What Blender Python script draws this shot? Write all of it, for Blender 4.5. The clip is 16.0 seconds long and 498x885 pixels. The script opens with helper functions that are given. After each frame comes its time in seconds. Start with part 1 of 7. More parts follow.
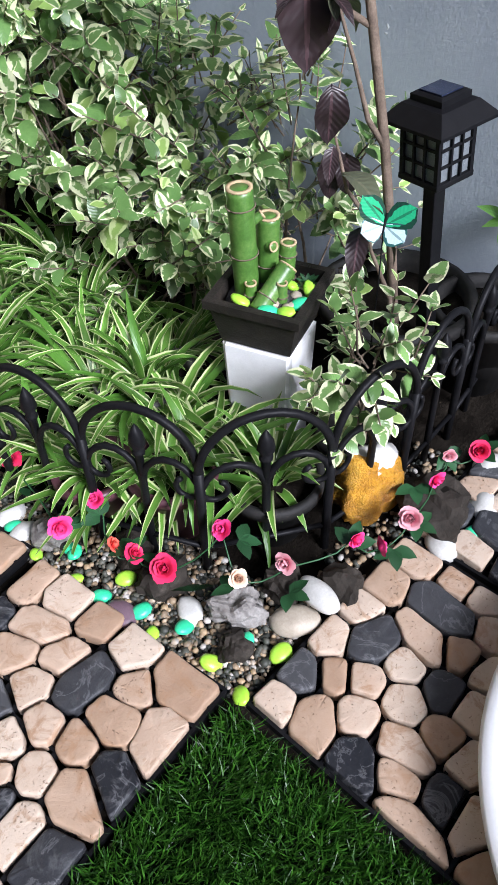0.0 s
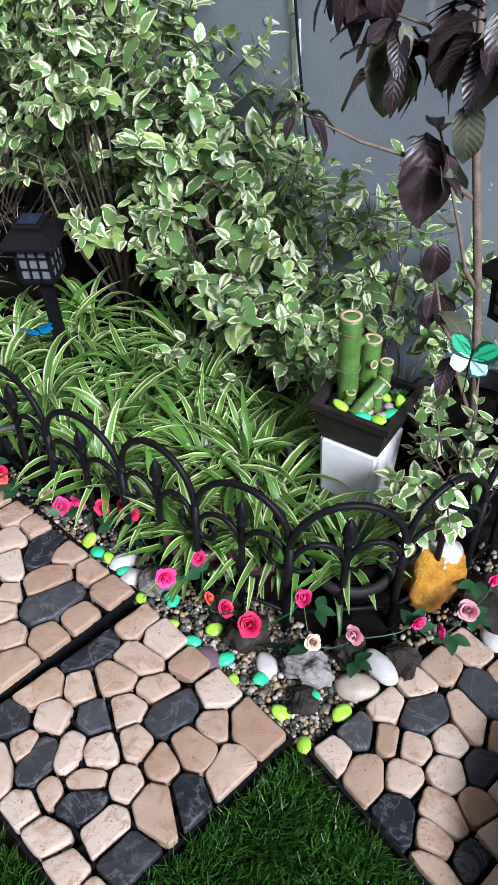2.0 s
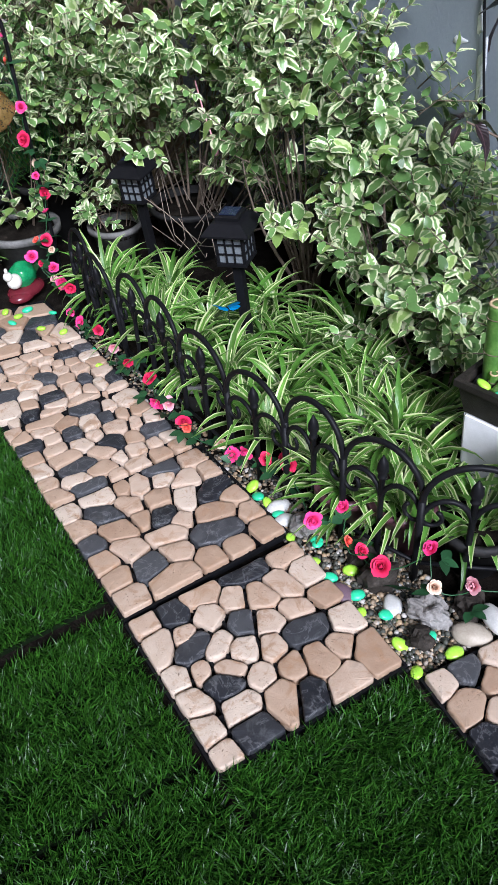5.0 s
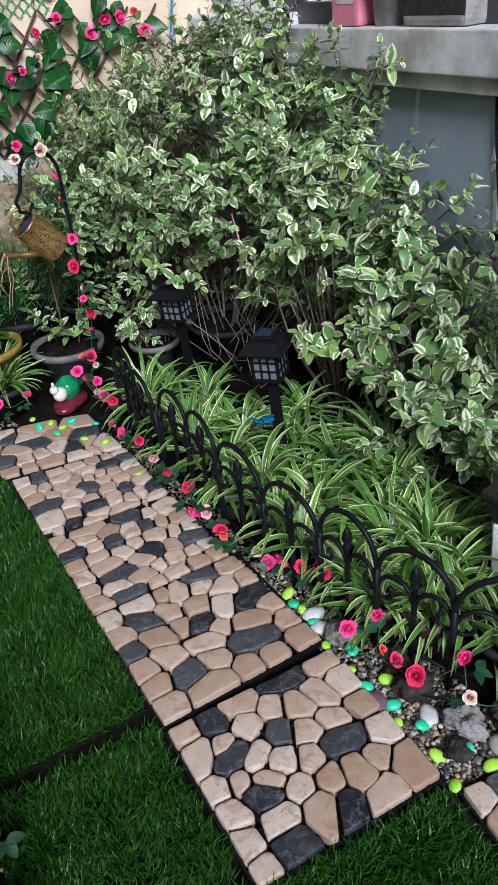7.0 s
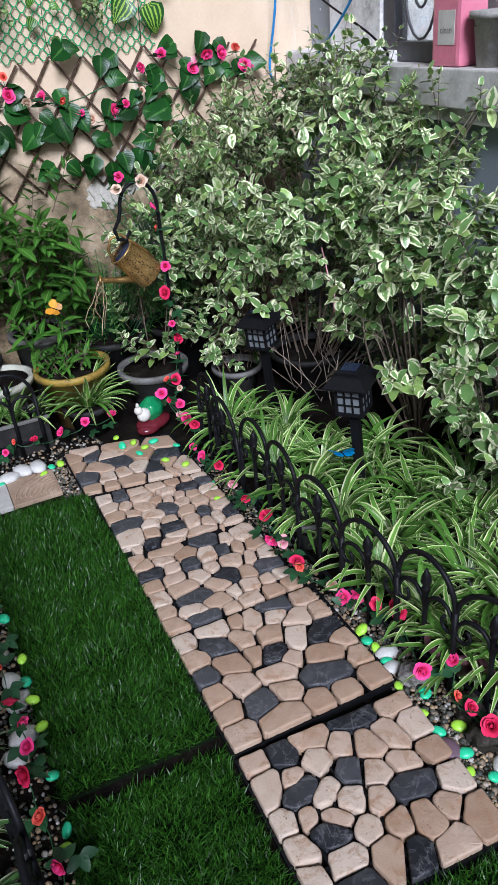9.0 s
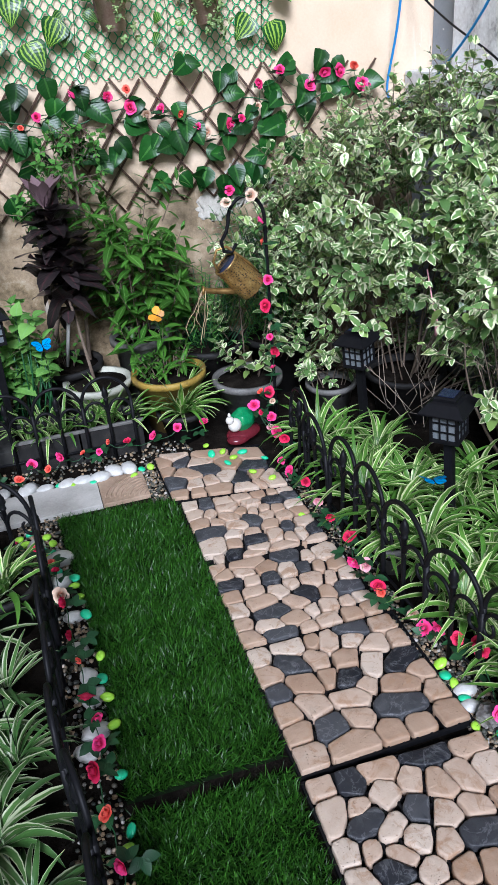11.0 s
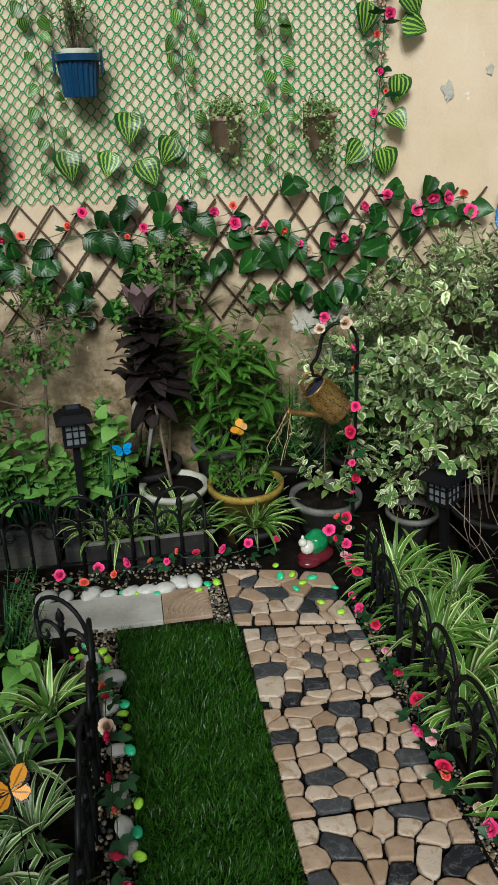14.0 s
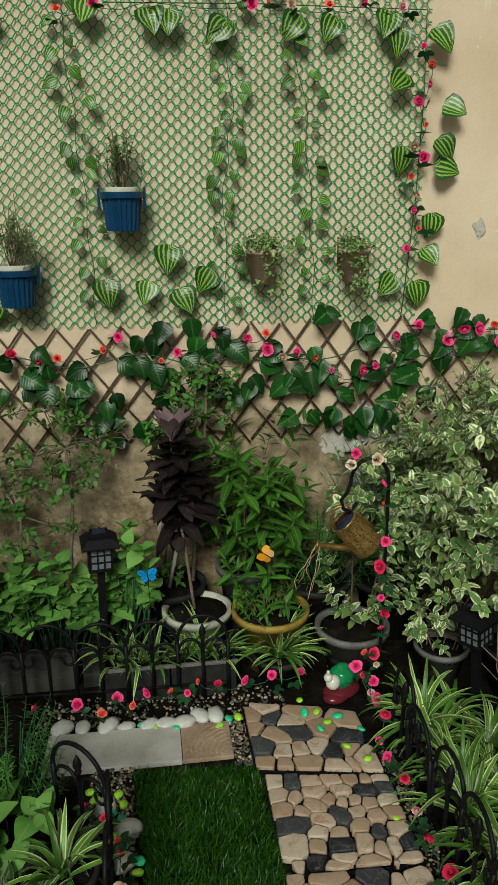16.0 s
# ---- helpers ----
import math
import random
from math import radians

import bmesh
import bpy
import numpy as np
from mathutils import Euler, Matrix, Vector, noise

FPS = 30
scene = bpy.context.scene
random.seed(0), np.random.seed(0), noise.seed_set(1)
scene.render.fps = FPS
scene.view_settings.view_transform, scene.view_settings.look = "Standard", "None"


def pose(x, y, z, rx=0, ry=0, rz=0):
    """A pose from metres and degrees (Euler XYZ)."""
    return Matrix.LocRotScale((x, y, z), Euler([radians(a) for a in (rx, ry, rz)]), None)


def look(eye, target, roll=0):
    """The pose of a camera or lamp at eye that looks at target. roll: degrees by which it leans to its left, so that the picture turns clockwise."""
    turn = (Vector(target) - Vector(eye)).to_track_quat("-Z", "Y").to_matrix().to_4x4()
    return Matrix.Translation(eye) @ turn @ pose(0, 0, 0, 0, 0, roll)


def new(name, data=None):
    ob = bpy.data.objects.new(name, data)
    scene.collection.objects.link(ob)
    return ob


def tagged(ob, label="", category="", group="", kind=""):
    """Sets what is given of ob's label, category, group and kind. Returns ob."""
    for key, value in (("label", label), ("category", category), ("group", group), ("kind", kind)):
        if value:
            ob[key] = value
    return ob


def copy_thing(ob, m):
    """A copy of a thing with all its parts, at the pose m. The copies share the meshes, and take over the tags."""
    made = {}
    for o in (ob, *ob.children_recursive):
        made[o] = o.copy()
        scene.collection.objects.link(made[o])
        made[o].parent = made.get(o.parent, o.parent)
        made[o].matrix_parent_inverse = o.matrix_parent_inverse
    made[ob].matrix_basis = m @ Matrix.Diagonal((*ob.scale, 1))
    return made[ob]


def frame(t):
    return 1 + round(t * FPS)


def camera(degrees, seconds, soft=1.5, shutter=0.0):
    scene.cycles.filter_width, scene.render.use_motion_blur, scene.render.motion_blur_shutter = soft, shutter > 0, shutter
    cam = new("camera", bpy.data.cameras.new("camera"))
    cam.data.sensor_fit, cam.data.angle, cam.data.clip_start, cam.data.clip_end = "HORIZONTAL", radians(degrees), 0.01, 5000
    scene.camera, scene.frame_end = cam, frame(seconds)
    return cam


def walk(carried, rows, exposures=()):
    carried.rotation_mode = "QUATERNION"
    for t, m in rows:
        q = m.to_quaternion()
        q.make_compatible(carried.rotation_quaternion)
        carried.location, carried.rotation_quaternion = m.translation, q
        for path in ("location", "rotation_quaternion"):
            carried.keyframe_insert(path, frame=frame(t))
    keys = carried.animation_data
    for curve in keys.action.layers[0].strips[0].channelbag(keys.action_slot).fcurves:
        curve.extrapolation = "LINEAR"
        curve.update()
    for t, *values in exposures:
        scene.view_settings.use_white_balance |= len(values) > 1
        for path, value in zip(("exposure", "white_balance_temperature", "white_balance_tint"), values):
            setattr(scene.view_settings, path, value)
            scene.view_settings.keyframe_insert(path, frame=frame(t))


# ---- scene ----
cam = camera(36.3, 16.0)
PATH = [
    (0, (0.002, -0.277, 0.813), (1.131, 0.555, -0.612), -1.8),
    (0.5, (-0.02, -0.278, 0.849), (1.125, 0.595, -0.54), -1.1),
    (1, (-0.007, -0.249, 0.865), (1.135, 0.682, -0.488), -0.7),
    (1.5, (-0.064, -0.294, 0.903), (1.056, 0.699, -0.424), -0.5),
    (2, (-0.102, -0.32, 0.947), (1.001, 0.732, -0.348), 0.1),
    (2.5, (-0.097, -0.359, 0.982), (0.95, 0.769, -0.296), -0.2),
    (3, (-0.083, -0.397, 0.99), (0.902, 0.79, -0.283), -0.9),
    (3.5, (-0.092, -0.421, 1.012), (0.835, 0.814, -0.259), -2.0),
    (4, (-0.123, -0.444, 1.017), (0.742, 0.831, -0.259), -3.2),
    (4.5, (-0.171, -0.479, 1.009), (0.628, 0.835, -0.27), -4.4),
    (5, (-0.205, -0.483, 1.005), (0.563, 0.861, -0.261), -4.8),
    (5.2, (-0.212, -0.484, 1.004), (0.552, 0.877, -0.246), -5.0),
    (7.3, (-0.236, -0.528, 1.071), (0.564, 0.979, 0.027), -6.0),
    (7.5, (-0.229, -0.538, 1.061), (0.558, 0.974, 0.015), -6.5),
    (8, (-0.239, -0.534, 1.077), (0.535, 0.983, 0.028), -6.4),
    (8.5, (-0.257, -0.519, 1.083), (0.463, 1.04, 0.057), -6.3),
    (9, (-0.265, -0.501, 1.109), (0.395, 1.1, 0.108), -5.7),
    (9.5, (-0.28, -0.48, 1.129), (0.323, 1.157, 0.15), -4.7),
    (10, (-0.279, -0.471, 1.131), (0.283, 1.19, 0.169), -4.2),
    (10.2, (-0.262, -0.484, 1.126), (0.265, 1.198, 0.179), -4.8),
    (12.3, (-0.309, -0.494, 1.117), (0.095, 1.202, 0.136), -3.5),
    (12.5, (-0.311, -0.49, 1.119), (0.087, 1.218, 0.157), -3.2),
    (13, (-0.308, -0.458, 1.158), (0.074, 1.282, 0.25), -2.5),
    (13.5, (-0.276, -0.422, 1.199), (0.065, 1.36, 0.357), -2.1),
    (14, (-0.226, -0.374, 1.235), (0.055, 1.441, 0.442), -1.8),
    (14.5, (-0.189, -0.339, 1.24), (0.046, 1.497, 0.483), -1.3),
    (15, (-0.182, -0.324, 1.273), (0.045, 1.532, 0.564), -0.6),
    (15.5, (-0.212, -0.303, 1.332), (0.025, 1.575, 0.685), -0.2),
    (16, (-0.244, -0.301, 1.37), (0.005, 1.589, 0.764), -0.5),
]
walk(cam, [(t, look(eye, target, roll)) for t, eye, target, roll in PATH],
     exposures=[(0, 0.58, 5650, 16), (1.5, 0.45, 5550, 17), (3, 0.35, 5450, 17), (5, 0.38, 5450, 16), (7.4, -0.16, 5400, 14), (9, -0.10, 5400, 16), (12.5, 0.20, 5250, 13), (13, 0.08, 5400, 11), (13.5, -0.20, 5700, 3), (14, -0.55, 6050, 2), (15, -0.36, 6200, -2), (15.5, -0.65, 6400, -3), (16, -0.88, 6500, -4)])

# ---- world and light: an open yard under a bright overcast sky ----
world = bpy.data.worlds.new("overcast_sky")
scene.world = world
world.use_nodes = True
wn = world.node_tree.nodes
sky = wn.new("ShaderNodeTexSky")
sky.sky_type, sky.sun_disc = "NISHITA", False
sky.sun_elevation, sky.sun_rotation = radians(36), radians(197)
sky.air_density, sky.dust_density, sky.ozone_density = 1.0, 4.0, 1.0
world.node_tree.links.new(sky.outputs[0], wn["Background"].inputs[0])
wn["Background"].inputs[1].default_value = 0.055
sun = new("sun", bpy.data.lights.new("sun", "SUN"))
sun.data.energy, sun.data.angle, sun.data.color = 4.8, radians(20), (1.0, 0.98, 0.95)
sun.matrix_world = look((-0.98, -3.2, 2.42), (0, 0, 0))

# ---- materials ----
def ramp(nt, fac, stops):
    r = nt.nodes.new("ShaderNodeValToRGB")
    while len(r.color_ramp.elements) < len(stops):
        r.color_ramp.elements.new(0.5)
    for e, (p, c) in zip(r.color_ramp.elements, stops):
        e.position, e.color = p, (*c, 1)
    nt.links.new(fac, r.inputs[0])
    return r.outputs[0]


def noise_tex(nt, vec, scale, detail=5, rough=0.6, dist=0.0):
    n = nt.nodes.new("ShaderNodeTexNoise")
    n.inputs["Scale"].default_value, n.inputs["Detail"].default_value = scale, detail
    n.inputs["Roughness"].default_value, n.inputs["Distortion"].default_value = rough, dist
    nt.links.new(vec, n.inputs["Vector"])
    return n.outputs["Fac"]


def mix(nt, fac, a, b, mode="MIX"):
    m = nt.nodes.new("ShaderNodeMix")
    m.data_type, m.blend_type = "RGBA", mode
    for sock, v in ((m.inputs["Factor"], fac), (m.inputs[6], a), (m.inputs[7], b)):
        if isinstance(v, (int, float)):
            sock.default_value = v
        elif isinstance(v, tuple):
            sock.default_value = (*v, 1)
        else:
            nt.links.new(v, sock)
    return m.outputs[2]


def calc(nt, op, a, b=0.0):
    m = nt.nodes.new("ShaderNodeMath")
    m.operation = op
    for sock, v in zip(m.inputs, (a, b)):
        if isinstance(v, (int, float)):
            sock.default_value = v
        else:
            nt.links.new(v, sock)
    return m.outputs[0]


def begin(name):
    m = bpy.data.materials.new(name)
    m.use_nodes = True
    return m, m.node_tree, m.node_tree.nodes["Principled BSDF"]


def coords(nt, kind="Object"):
    return nt.nodes.new("ShaderNodeTexCoord").outputs[kind]


def bumped(nt, bsdf, height, strength, distance=0.002):
    b = nt.nodes.new("ShaderNodeBump")
    b.inputs["Strength"].default_value, b.inputs["Distance"].default_value = strength, distance
    nt.links.new(height, b.inputs["Height"])
    nt.links.new(b.outputs[0], bsdf.inputs["Normal"])


def surface(name, stops, scale=20, rough=(0.5, 0.8), bump=0.4, fine=8, metal=0.0, stain=None, vary=0.0, dist=0.002, spec=0.5):
    """A plain surface: broad colour variation, a fine grain, uneven gloss, relief and, if given, stains."""
    m, nt, b = begin(name)
    v = coords(nt)
    info = nt.nodes.new("ShaderNodeObjectInfo").outputs["Random"]
    if vary:
        off = nt.nodes.new("ShaderNodeVectorMath")
        off.operation = "ADD"
        nt.links.new(v, off.inputs[0])
        nt.links.new(calc(nt, "MULTIPLY", info, 37.0), off.inputs[1])
        v = off.outputs[0]
    broad, grain = noise_tex(nt, v, scale), noise_tex(nt, v, scale * fine, 6, 0.7)
    mixed = calc(nt, "ADD", calc(nt, "MULTIPLY", broad, 0.65), calc(nt, "MULTIPLY", grain, 0.35))
    col = ramp(nt, mixed, stops)
    if stain:
        col = mix(nt, ramp(nt, noise_tex(nt, v, scale * 0.35, 4), [(0.5, (0, 0, 0)), (0.68, (1, 1, 1))]), col, stain)
    if vary:
        h = nt.nodes.new("ShaderNodeHueSaturation")
        nt.links.new(col, h.inputs["Color"])
        nt.links.new(calc(nt, "ADD", calc(nt, "MULTIPLY", info, vary), 1 - vary / 2), h.inputs["Value"])
        nt.links.new(calc(nt, "ADD", calc(nt, "MULTIPLY", calc(nt, "FRACT", calc(nt, "MULTIPLY", info, 7.3)), vary * 1.3), 1 - vary * 0.65), h.inputs["Saturation"])
        col = h.outputs[0]
    nt.links.new(col, b.inputs["Base Color"])
    nt.links.new(calc(nt, "ADD", calc(nt, "MULTIPLY", grain, rough[1] - rough[0]), rough[0]), b.inputs["Roughness"])
    b.inputs["Metallic"].default_value = metal
    b.inputs["Specular IOR Level"].default_value = spec
    if bump:
        bumped(nt, b, mixed, bump, dist)
    return m


def foliage_mat(name, inner, inner2, edge=None, at=0.55, soft=0.12, wobble=0.5, thin=0.3, rough=0.45, patch=90, midrib=None, stripes=0, spread=0.5, spec=0.35, young=None, jitter=0.25, vein=0.12):
    """A leaf: u runs across (0.5 the midrib), v along. An edge colour starts at the given share of the half width."""
    m, nt, b = begin(name)
    uv = nt.nodes.new("ShaderNodeSeparateXYZ")
    nt.links.new(coords(nt, "UV"), uv.inputs[0])
    half = calc(nt, "ABSOLUTE", calc(nt, "SUBTRACT", calc(nt, "MULTIPLY", uv.outputs[0], 2.0), 1.0))
    rnd = calc(nt, "FRACT", calc(nt, "ADD", nt.nodes.new("ShaderNodeNewGeometry").outputs["Random Per Island"], calc(nt, "MULTIPLY", nt.nodes.new("ShaderNodeObjectInfo").outputs["Random"], 9.7)))
    ob = coords(nt)
    n = noise_tex(nt, ob, patch, 3)
    col = mix(nt, calc(nt, "ADD", calc(nt, "MULTIPLY", n, 0.5), calc(nt, "MULTIPLY", rnd, 0.5)), inner, inner2)
    if stripes:
        w = calc(nt, "SINE", calc(nt, "ADD", calc(nt, "MULTIPLY", half, stripes), calc(nt, "MULTIPLY", n, 2.5)))
        col = mix(nt, calc(nt, "MULTIPLY", calc(nt, "GREATER_THAN", calc(nt, "ADD", w, calc(nt, "MULTIPLY", n, 0.6)), 0.62), calc(nt, "LESS_THAN", half, 0.86)), col, midrib)
    elif midrib:
        col = mix(nt, calc(nt, "MULTIPLY", calc(nt, "LESS_THAN", half, 0.1), 0.6), col, midrib)
    if edge:
        d = calc(nt, "ADD", half, calc(nt, "MULTIPLY", calc(nt, "SUBTRACT", n, 0.5), wobble))
        d = calc(nt, "ADD", d, calc(nt, "MULTIPLY", calc(nt, "SUBTRACT", rnd, 0.5), jitter))
        f = ramp(nt, d, [(at, (0, 0, 0)), (min(at + soft, 1), (1, 1, 1))])
        col = mix(nt, f, col, edge)
    if young:
        col = mix(nt, calc(nt, "MULTIPLY", calc(nt, "GREATER_THAN", calc(nt, "FRACT", calc(nt, "MULTIPLY", rnd, 31.3)), 0.84), 0.6), col, young)
    h = nt.nodes.new("ShaderNodeHueSaturation")
    nt.links.new(col, h.inputs["Color"])
    nt.links.new(calc(nt, "ADD", calc(nt, "MULTIPLY", calc(nt, "FRACT", calc(nt, "MULTIPLY", rnd, 13.7)), spread), 1 - spread * 0.5), h.inputs["Value"])
    col = h.outputs[0]
    nt.links.new(col, b.inputs["Base Color"])
    b.inputs["Roughness"].default_value, b.inputs["Specular IOR Level"].default_value = rough, spec
    veins = calc(nt, "SINE", calc(nt, "MULTIPLY", calc(nt, "SUBTRACT", uv.outputs[1], calc(nt, "MULTIPLY", half, 0.25)), 55.0))
    bumped(nt, b, calc(nt, "ADD", veins, calc(nt, "MULTIPLY", n, 2.0)), vein, 0.001)
    tr = nt.nodes.new("ShaderNodeBsdfTranslucent")
    nt.links.new(col, tr.inputs[0])
    mx = nt.nodes.new("ShaderNodeMixShader")
    mx.inputs[0].default_value = thin
    nt.links.new(b.outputs[0], mx.inputs[1])
    nt.links.new(tr.outputs[0], mx.inputs[2])
    nt.links.new(mx.outputs[0], nt.nodes["Material Output"].inputs[0])
    return m


def petal_mat(name, base, deep):
    m, nt, b = begin(name)
    uv = nt.nodes.new("ShaderNodeSeparateXYZ")
    nt.links.new(coords(nt, "UV"), uv.inputs[0])
    n = noise_tex(nt, coords(nt), 140, 3)
    nt.links.new(ramp(nt, calc(nt, "ADD", uv.outputs[1], calc(nt, "MULTIPLY", calc(nt, "SUBTRACT", n, 0.5), 0.5)), [(0.1, deep), (0.75, base)]), b.inputs["Base Color"])
    b.inputs["Roughness"].default_value = 0.65
    bumped(nt, b, noise_tex(nt, coords(nt), 900, 2), 0.3, 0.0005)
    return m


M = {}
def stone_mat(name, tints, rust, pits, veins, rough):
    """Tumbled stone that differs from piece to piece: clouded colour, rusty patches, and pits or pale veins."""
    m, nt, b = begin(name)
    info = nt.nodes.new("ShaderNodeObjectInfo").outputs["Random"]
    off = nt.nodes.new("ShaderNodeVectorMath")
    off.operation = "ADD"
    nt.links.new(coords(nt), off.inputs[0])
    nt.links.new(calc(nt, "MULTIPLY", info, 37.0), off.inputs[1])
    v = off.outputs[0]
    cloud, grain = noise_tex(nt, v, 38, 5, 0.62, 0.6), noise_tex(nt, v, 330, 5, 0.7)
    own = calc(nt, "FRACT", calc(nt, "MULTIPLY", info, 5.7))
    f = calc(nt, "ADD", calc(nt, "MULTIPLY", own, 0.7), calc(nt, "MULTIPLY", calc(nt, "ADD", cloud, calc(nt, "MULTIPLY", grain, 0.35)), 0.42))
    col = ramp(nt, f, [(0.18, tints[0]), (0.42, tints[1]), (0.62, tints[2]), (0.9, tints[3])])
    patch = ramp(nt, noise_tex(nt, v, 24, 6, 0.7, 1.2), [(0.52, (0, 0, 0)), (0.64, (1, 1, 1))])
    col = mix(nt, calc(nt, "MULTIPLY", patch, 0.8), col, rust)
    height = calc(nt, "ADD", cloud, calc(nt, "MULTIPLY", grain, 0.4))
    if pits:
        hole = ramp(nt, noise_tex(nt, v, 330, 3, 0.5), [(0.29, (1, 1, 1)), (0.36, (0, 0, 0))])
        where = ramp(nt, calc(nt, "ADD", noise_tex(nt, v, 30, 2), calc(nt, "MULTIPLY", calc(nt, "FRACT", calc(nt, "MULTIPLY", info, 11.3)), 0.3)), [(0.56, (0, 0, 0)), (0.74, (1, 1, 1))])
        hole = calc(nt, "MULTIPLY", hole, where)
        col = mix(nt, calc(nt, "MULTIPLY", hole, 0.7), col, tuple(c * 0.45 for c in rust))
        height = calc(nt, "SUBTRACT", height, calc(nt, "MULTIPLY", hole, 1.6))
    if veins:
        line = calc(nt, "ABSOLUTE", calc(nt, "SUBTRACT", noise_tex(nt, v, 17, 6, 0.6, 1.0), 0.5))
        col = mix(nt, calc(nt, "MULTIPLY", ramp(nt, line, [(0.0, (1, 1, 1)), (0.02, (0, 0, 0))]), 0.25), col, (0.30, 0.30, 0.31))
    nt.links.new(col, b.inputs["Base Color"])
    nt.links.new(calc(nt, "ADD", calc(nt, "MULTIPLY", cloud, rough[1] - rough[0]), rough[0]), b.inputs["Roughness"])
    b.inputs["Specular IOR Level"].default_value = 0.28
    bumped(nt, b, height, 0.75, 0.002)
    return m


M["cream_stone"] = stone_mat("tumbled_cream_stone", ((0.29, 0.185, 0.118), (0.385, 0.27, 0.185), (0.45, 0.33, 0.24), (0.54, 0.44, 0.345)), (0.33, 0.20, 0.115), True, False, (0.35, 0.8))
M["black_stone"] = stone_mat("tumbled_black_stone", ((0.010, 0.011, 0.014), (0.018, 0.019, 0.023), (0.030, 0.031, 0.035), (0.060, 0.061, 0.065)), (0.075, 0.077, 0.08), False, True, (0.3, 0.6))
M["black_plastic"] = surface("black_plastic", [(0.3, (0.004, 0.004, 0.005)), (0.8, (0.010, 0.010, 0.011))], 60, (0.42, 0.65), 0.15, spec=0.12)
M["fence_black"] = surface("black_fence_plastic", [(0.3, (0.004, 0.004, 0.005)), (0.6, (0.009, 0.009, 0.010)), (0.85, (0.025, 0.024, 0.023))], 45, (0.34, 0.6), 0.25, spec=0.12)
M["soil"] = surface("damp_soil", [(0.3, (0.004, 0.003, 0.0025)), (0.5, (0.011, 0.009, 0.007)), (0.75, (0.034, 0.028, 0.022))], 22, (0.8, 1.0), 1.0, 9, dist=0.012, spec=0.03)


def piece_mat(name, stops, rough=0.6, bump=0.3):
    """Loose pieces that differ one by one."""
    m, nt, b = begin(name)
    rnd = nt.nodes.new("ShaderNodeNewGeometry").outputs["Random Per Island"]
    n = noise_tex(nt, coords(nt), 160, 4)
    nt.links.new(ramp(nt, calc(nt, "ADD", calc(nt, "MULTIPLY", rnd, 0.85), calc(nt, "MULTIPLY", n, 0.2)), stops), b.inputs["Base Color"])
    b.inputs["Roughness"].default_value = rough
    bumped(nt, b, n, bump, 0.001)
    return m


M["gravel"] = piece_mat("mixed_gravel", [(0.2, (0.035, 0.038, 0.03)), (0.42, (0.09, 0.09, 0.07)), (0.6, (0.22, 0.16, 0.10)), (0.78, (0.38, 0.27, 0.15)), (0.9, (0.34, 0.32, 0.29)), (1.0, (0.62, 0.58, 0.52))])


def wall_paint(name, stops, stain_lo, peel, low=0.6, bumpiness=0.35):
    """Painted plaster, with damp stains creeping up from the ground in their own uneven shapes and peeled patches."""
    m, nt, b = begin(name)
    v = coords(nt)
    broad, grain = noise_tex(nt, v, 3.0, 4), noise_tex(nt, v, 120, 6, 0.7)
    col = ramp(nt, calc(nt, "ADD", calc(nt, "MULTIPLY", broad, 0.7), calc(nt, "MULTIPLY", grain, 0.3)), stops)
    z = nt.nodes.new("ShaderNodeSeparateXYZ")
    nt.links.new(v, z.inputs[0])
    rise = calc(nt, "SUBTRACT", calc(nt, "ADD", low, calc(nt, "MULTIPLY", calc(nt, "SUBTRACT", noise_tex(nt, v, 5, 6, 0.65), 0.5), 1.2)), z.outputs[2])
    damp = ramp(nt, rise, [(0.0, (0, 0, 0)), (0.24, (0.75, 0.75, 0.75)), (0.5, (1, 1, 1))])
    dirt = ramp(nt, noise_tex(nt, v, 16, 7, 0.75), [(0.36, stain_lo[0]), (0.53, stain_lo[1]), (0.74, stain_lo[2])])
    col = mix(nt, damp, col, dirt)
    st = nt.nodes.new("ShaderNodeMapping")
    st.inputs["Scale"].default_value = (6, 6, 0.8)
    nt.links.new(v, st.inputs[0])
    runs = ramp(nt, noise_tex(nt, st.outputs[0], 3.0, 5), [(0.63, (0, 0, 0)), (0.72, (1, 1, 1))])
    col = mix(nt, calc(nt, "MULTIPLY", runs, 0.55), col, peel)
    spots = ramp(nt, noise_tex(nt, v, 26, 3), [(0.72, (0, 0, 0)), (0.74, (1, 1, 1))])
    col = mix(nt, calc(nt, "MULTIPLY", spots, 0.8), col, peel)
    nt.links.new(col, b.inputs["Base Color"])
    b.inputs["Roughness"].default_value = 0.75
    b.inputs["Specular IOR Level"].default_value = 0.3
    bumped(nt, b, calc(nt, "ADD", calc(nt, "ADD", grain, broad), calc(nt, "MULTIPLY", spots, 0.6)), bumpiness, 0.004)
    return m


M["wall_beige"] = wall_paint("beige_wall_paint", [(0.3, (0.58, 0.44, 0.29)), (0.55, (0.70, 0.555, 0.40)), (0.8, (0.78, 0.66, 0.51))], [(0.075, 0.056, 0.030), (0.25, 0.185, 0.105), (0.50, 0.43, 0.32)], (0.80, 0.75, 0.66), 0.88)
M["wall_grey"] = wall_paint("grey_wall_paint", [(0.3, (0.205, 0.235, 0.275)), (0.55, (0.275, 0.31, 0.35)), (0.8, (0.35, 0.385, 0.42))], [(0.08, 0.09, 0.09), (0.17, 0.19, 0.20), (0.33, 0.35, 0.36)], (0.72, 0.74, 0.76), 0.05)
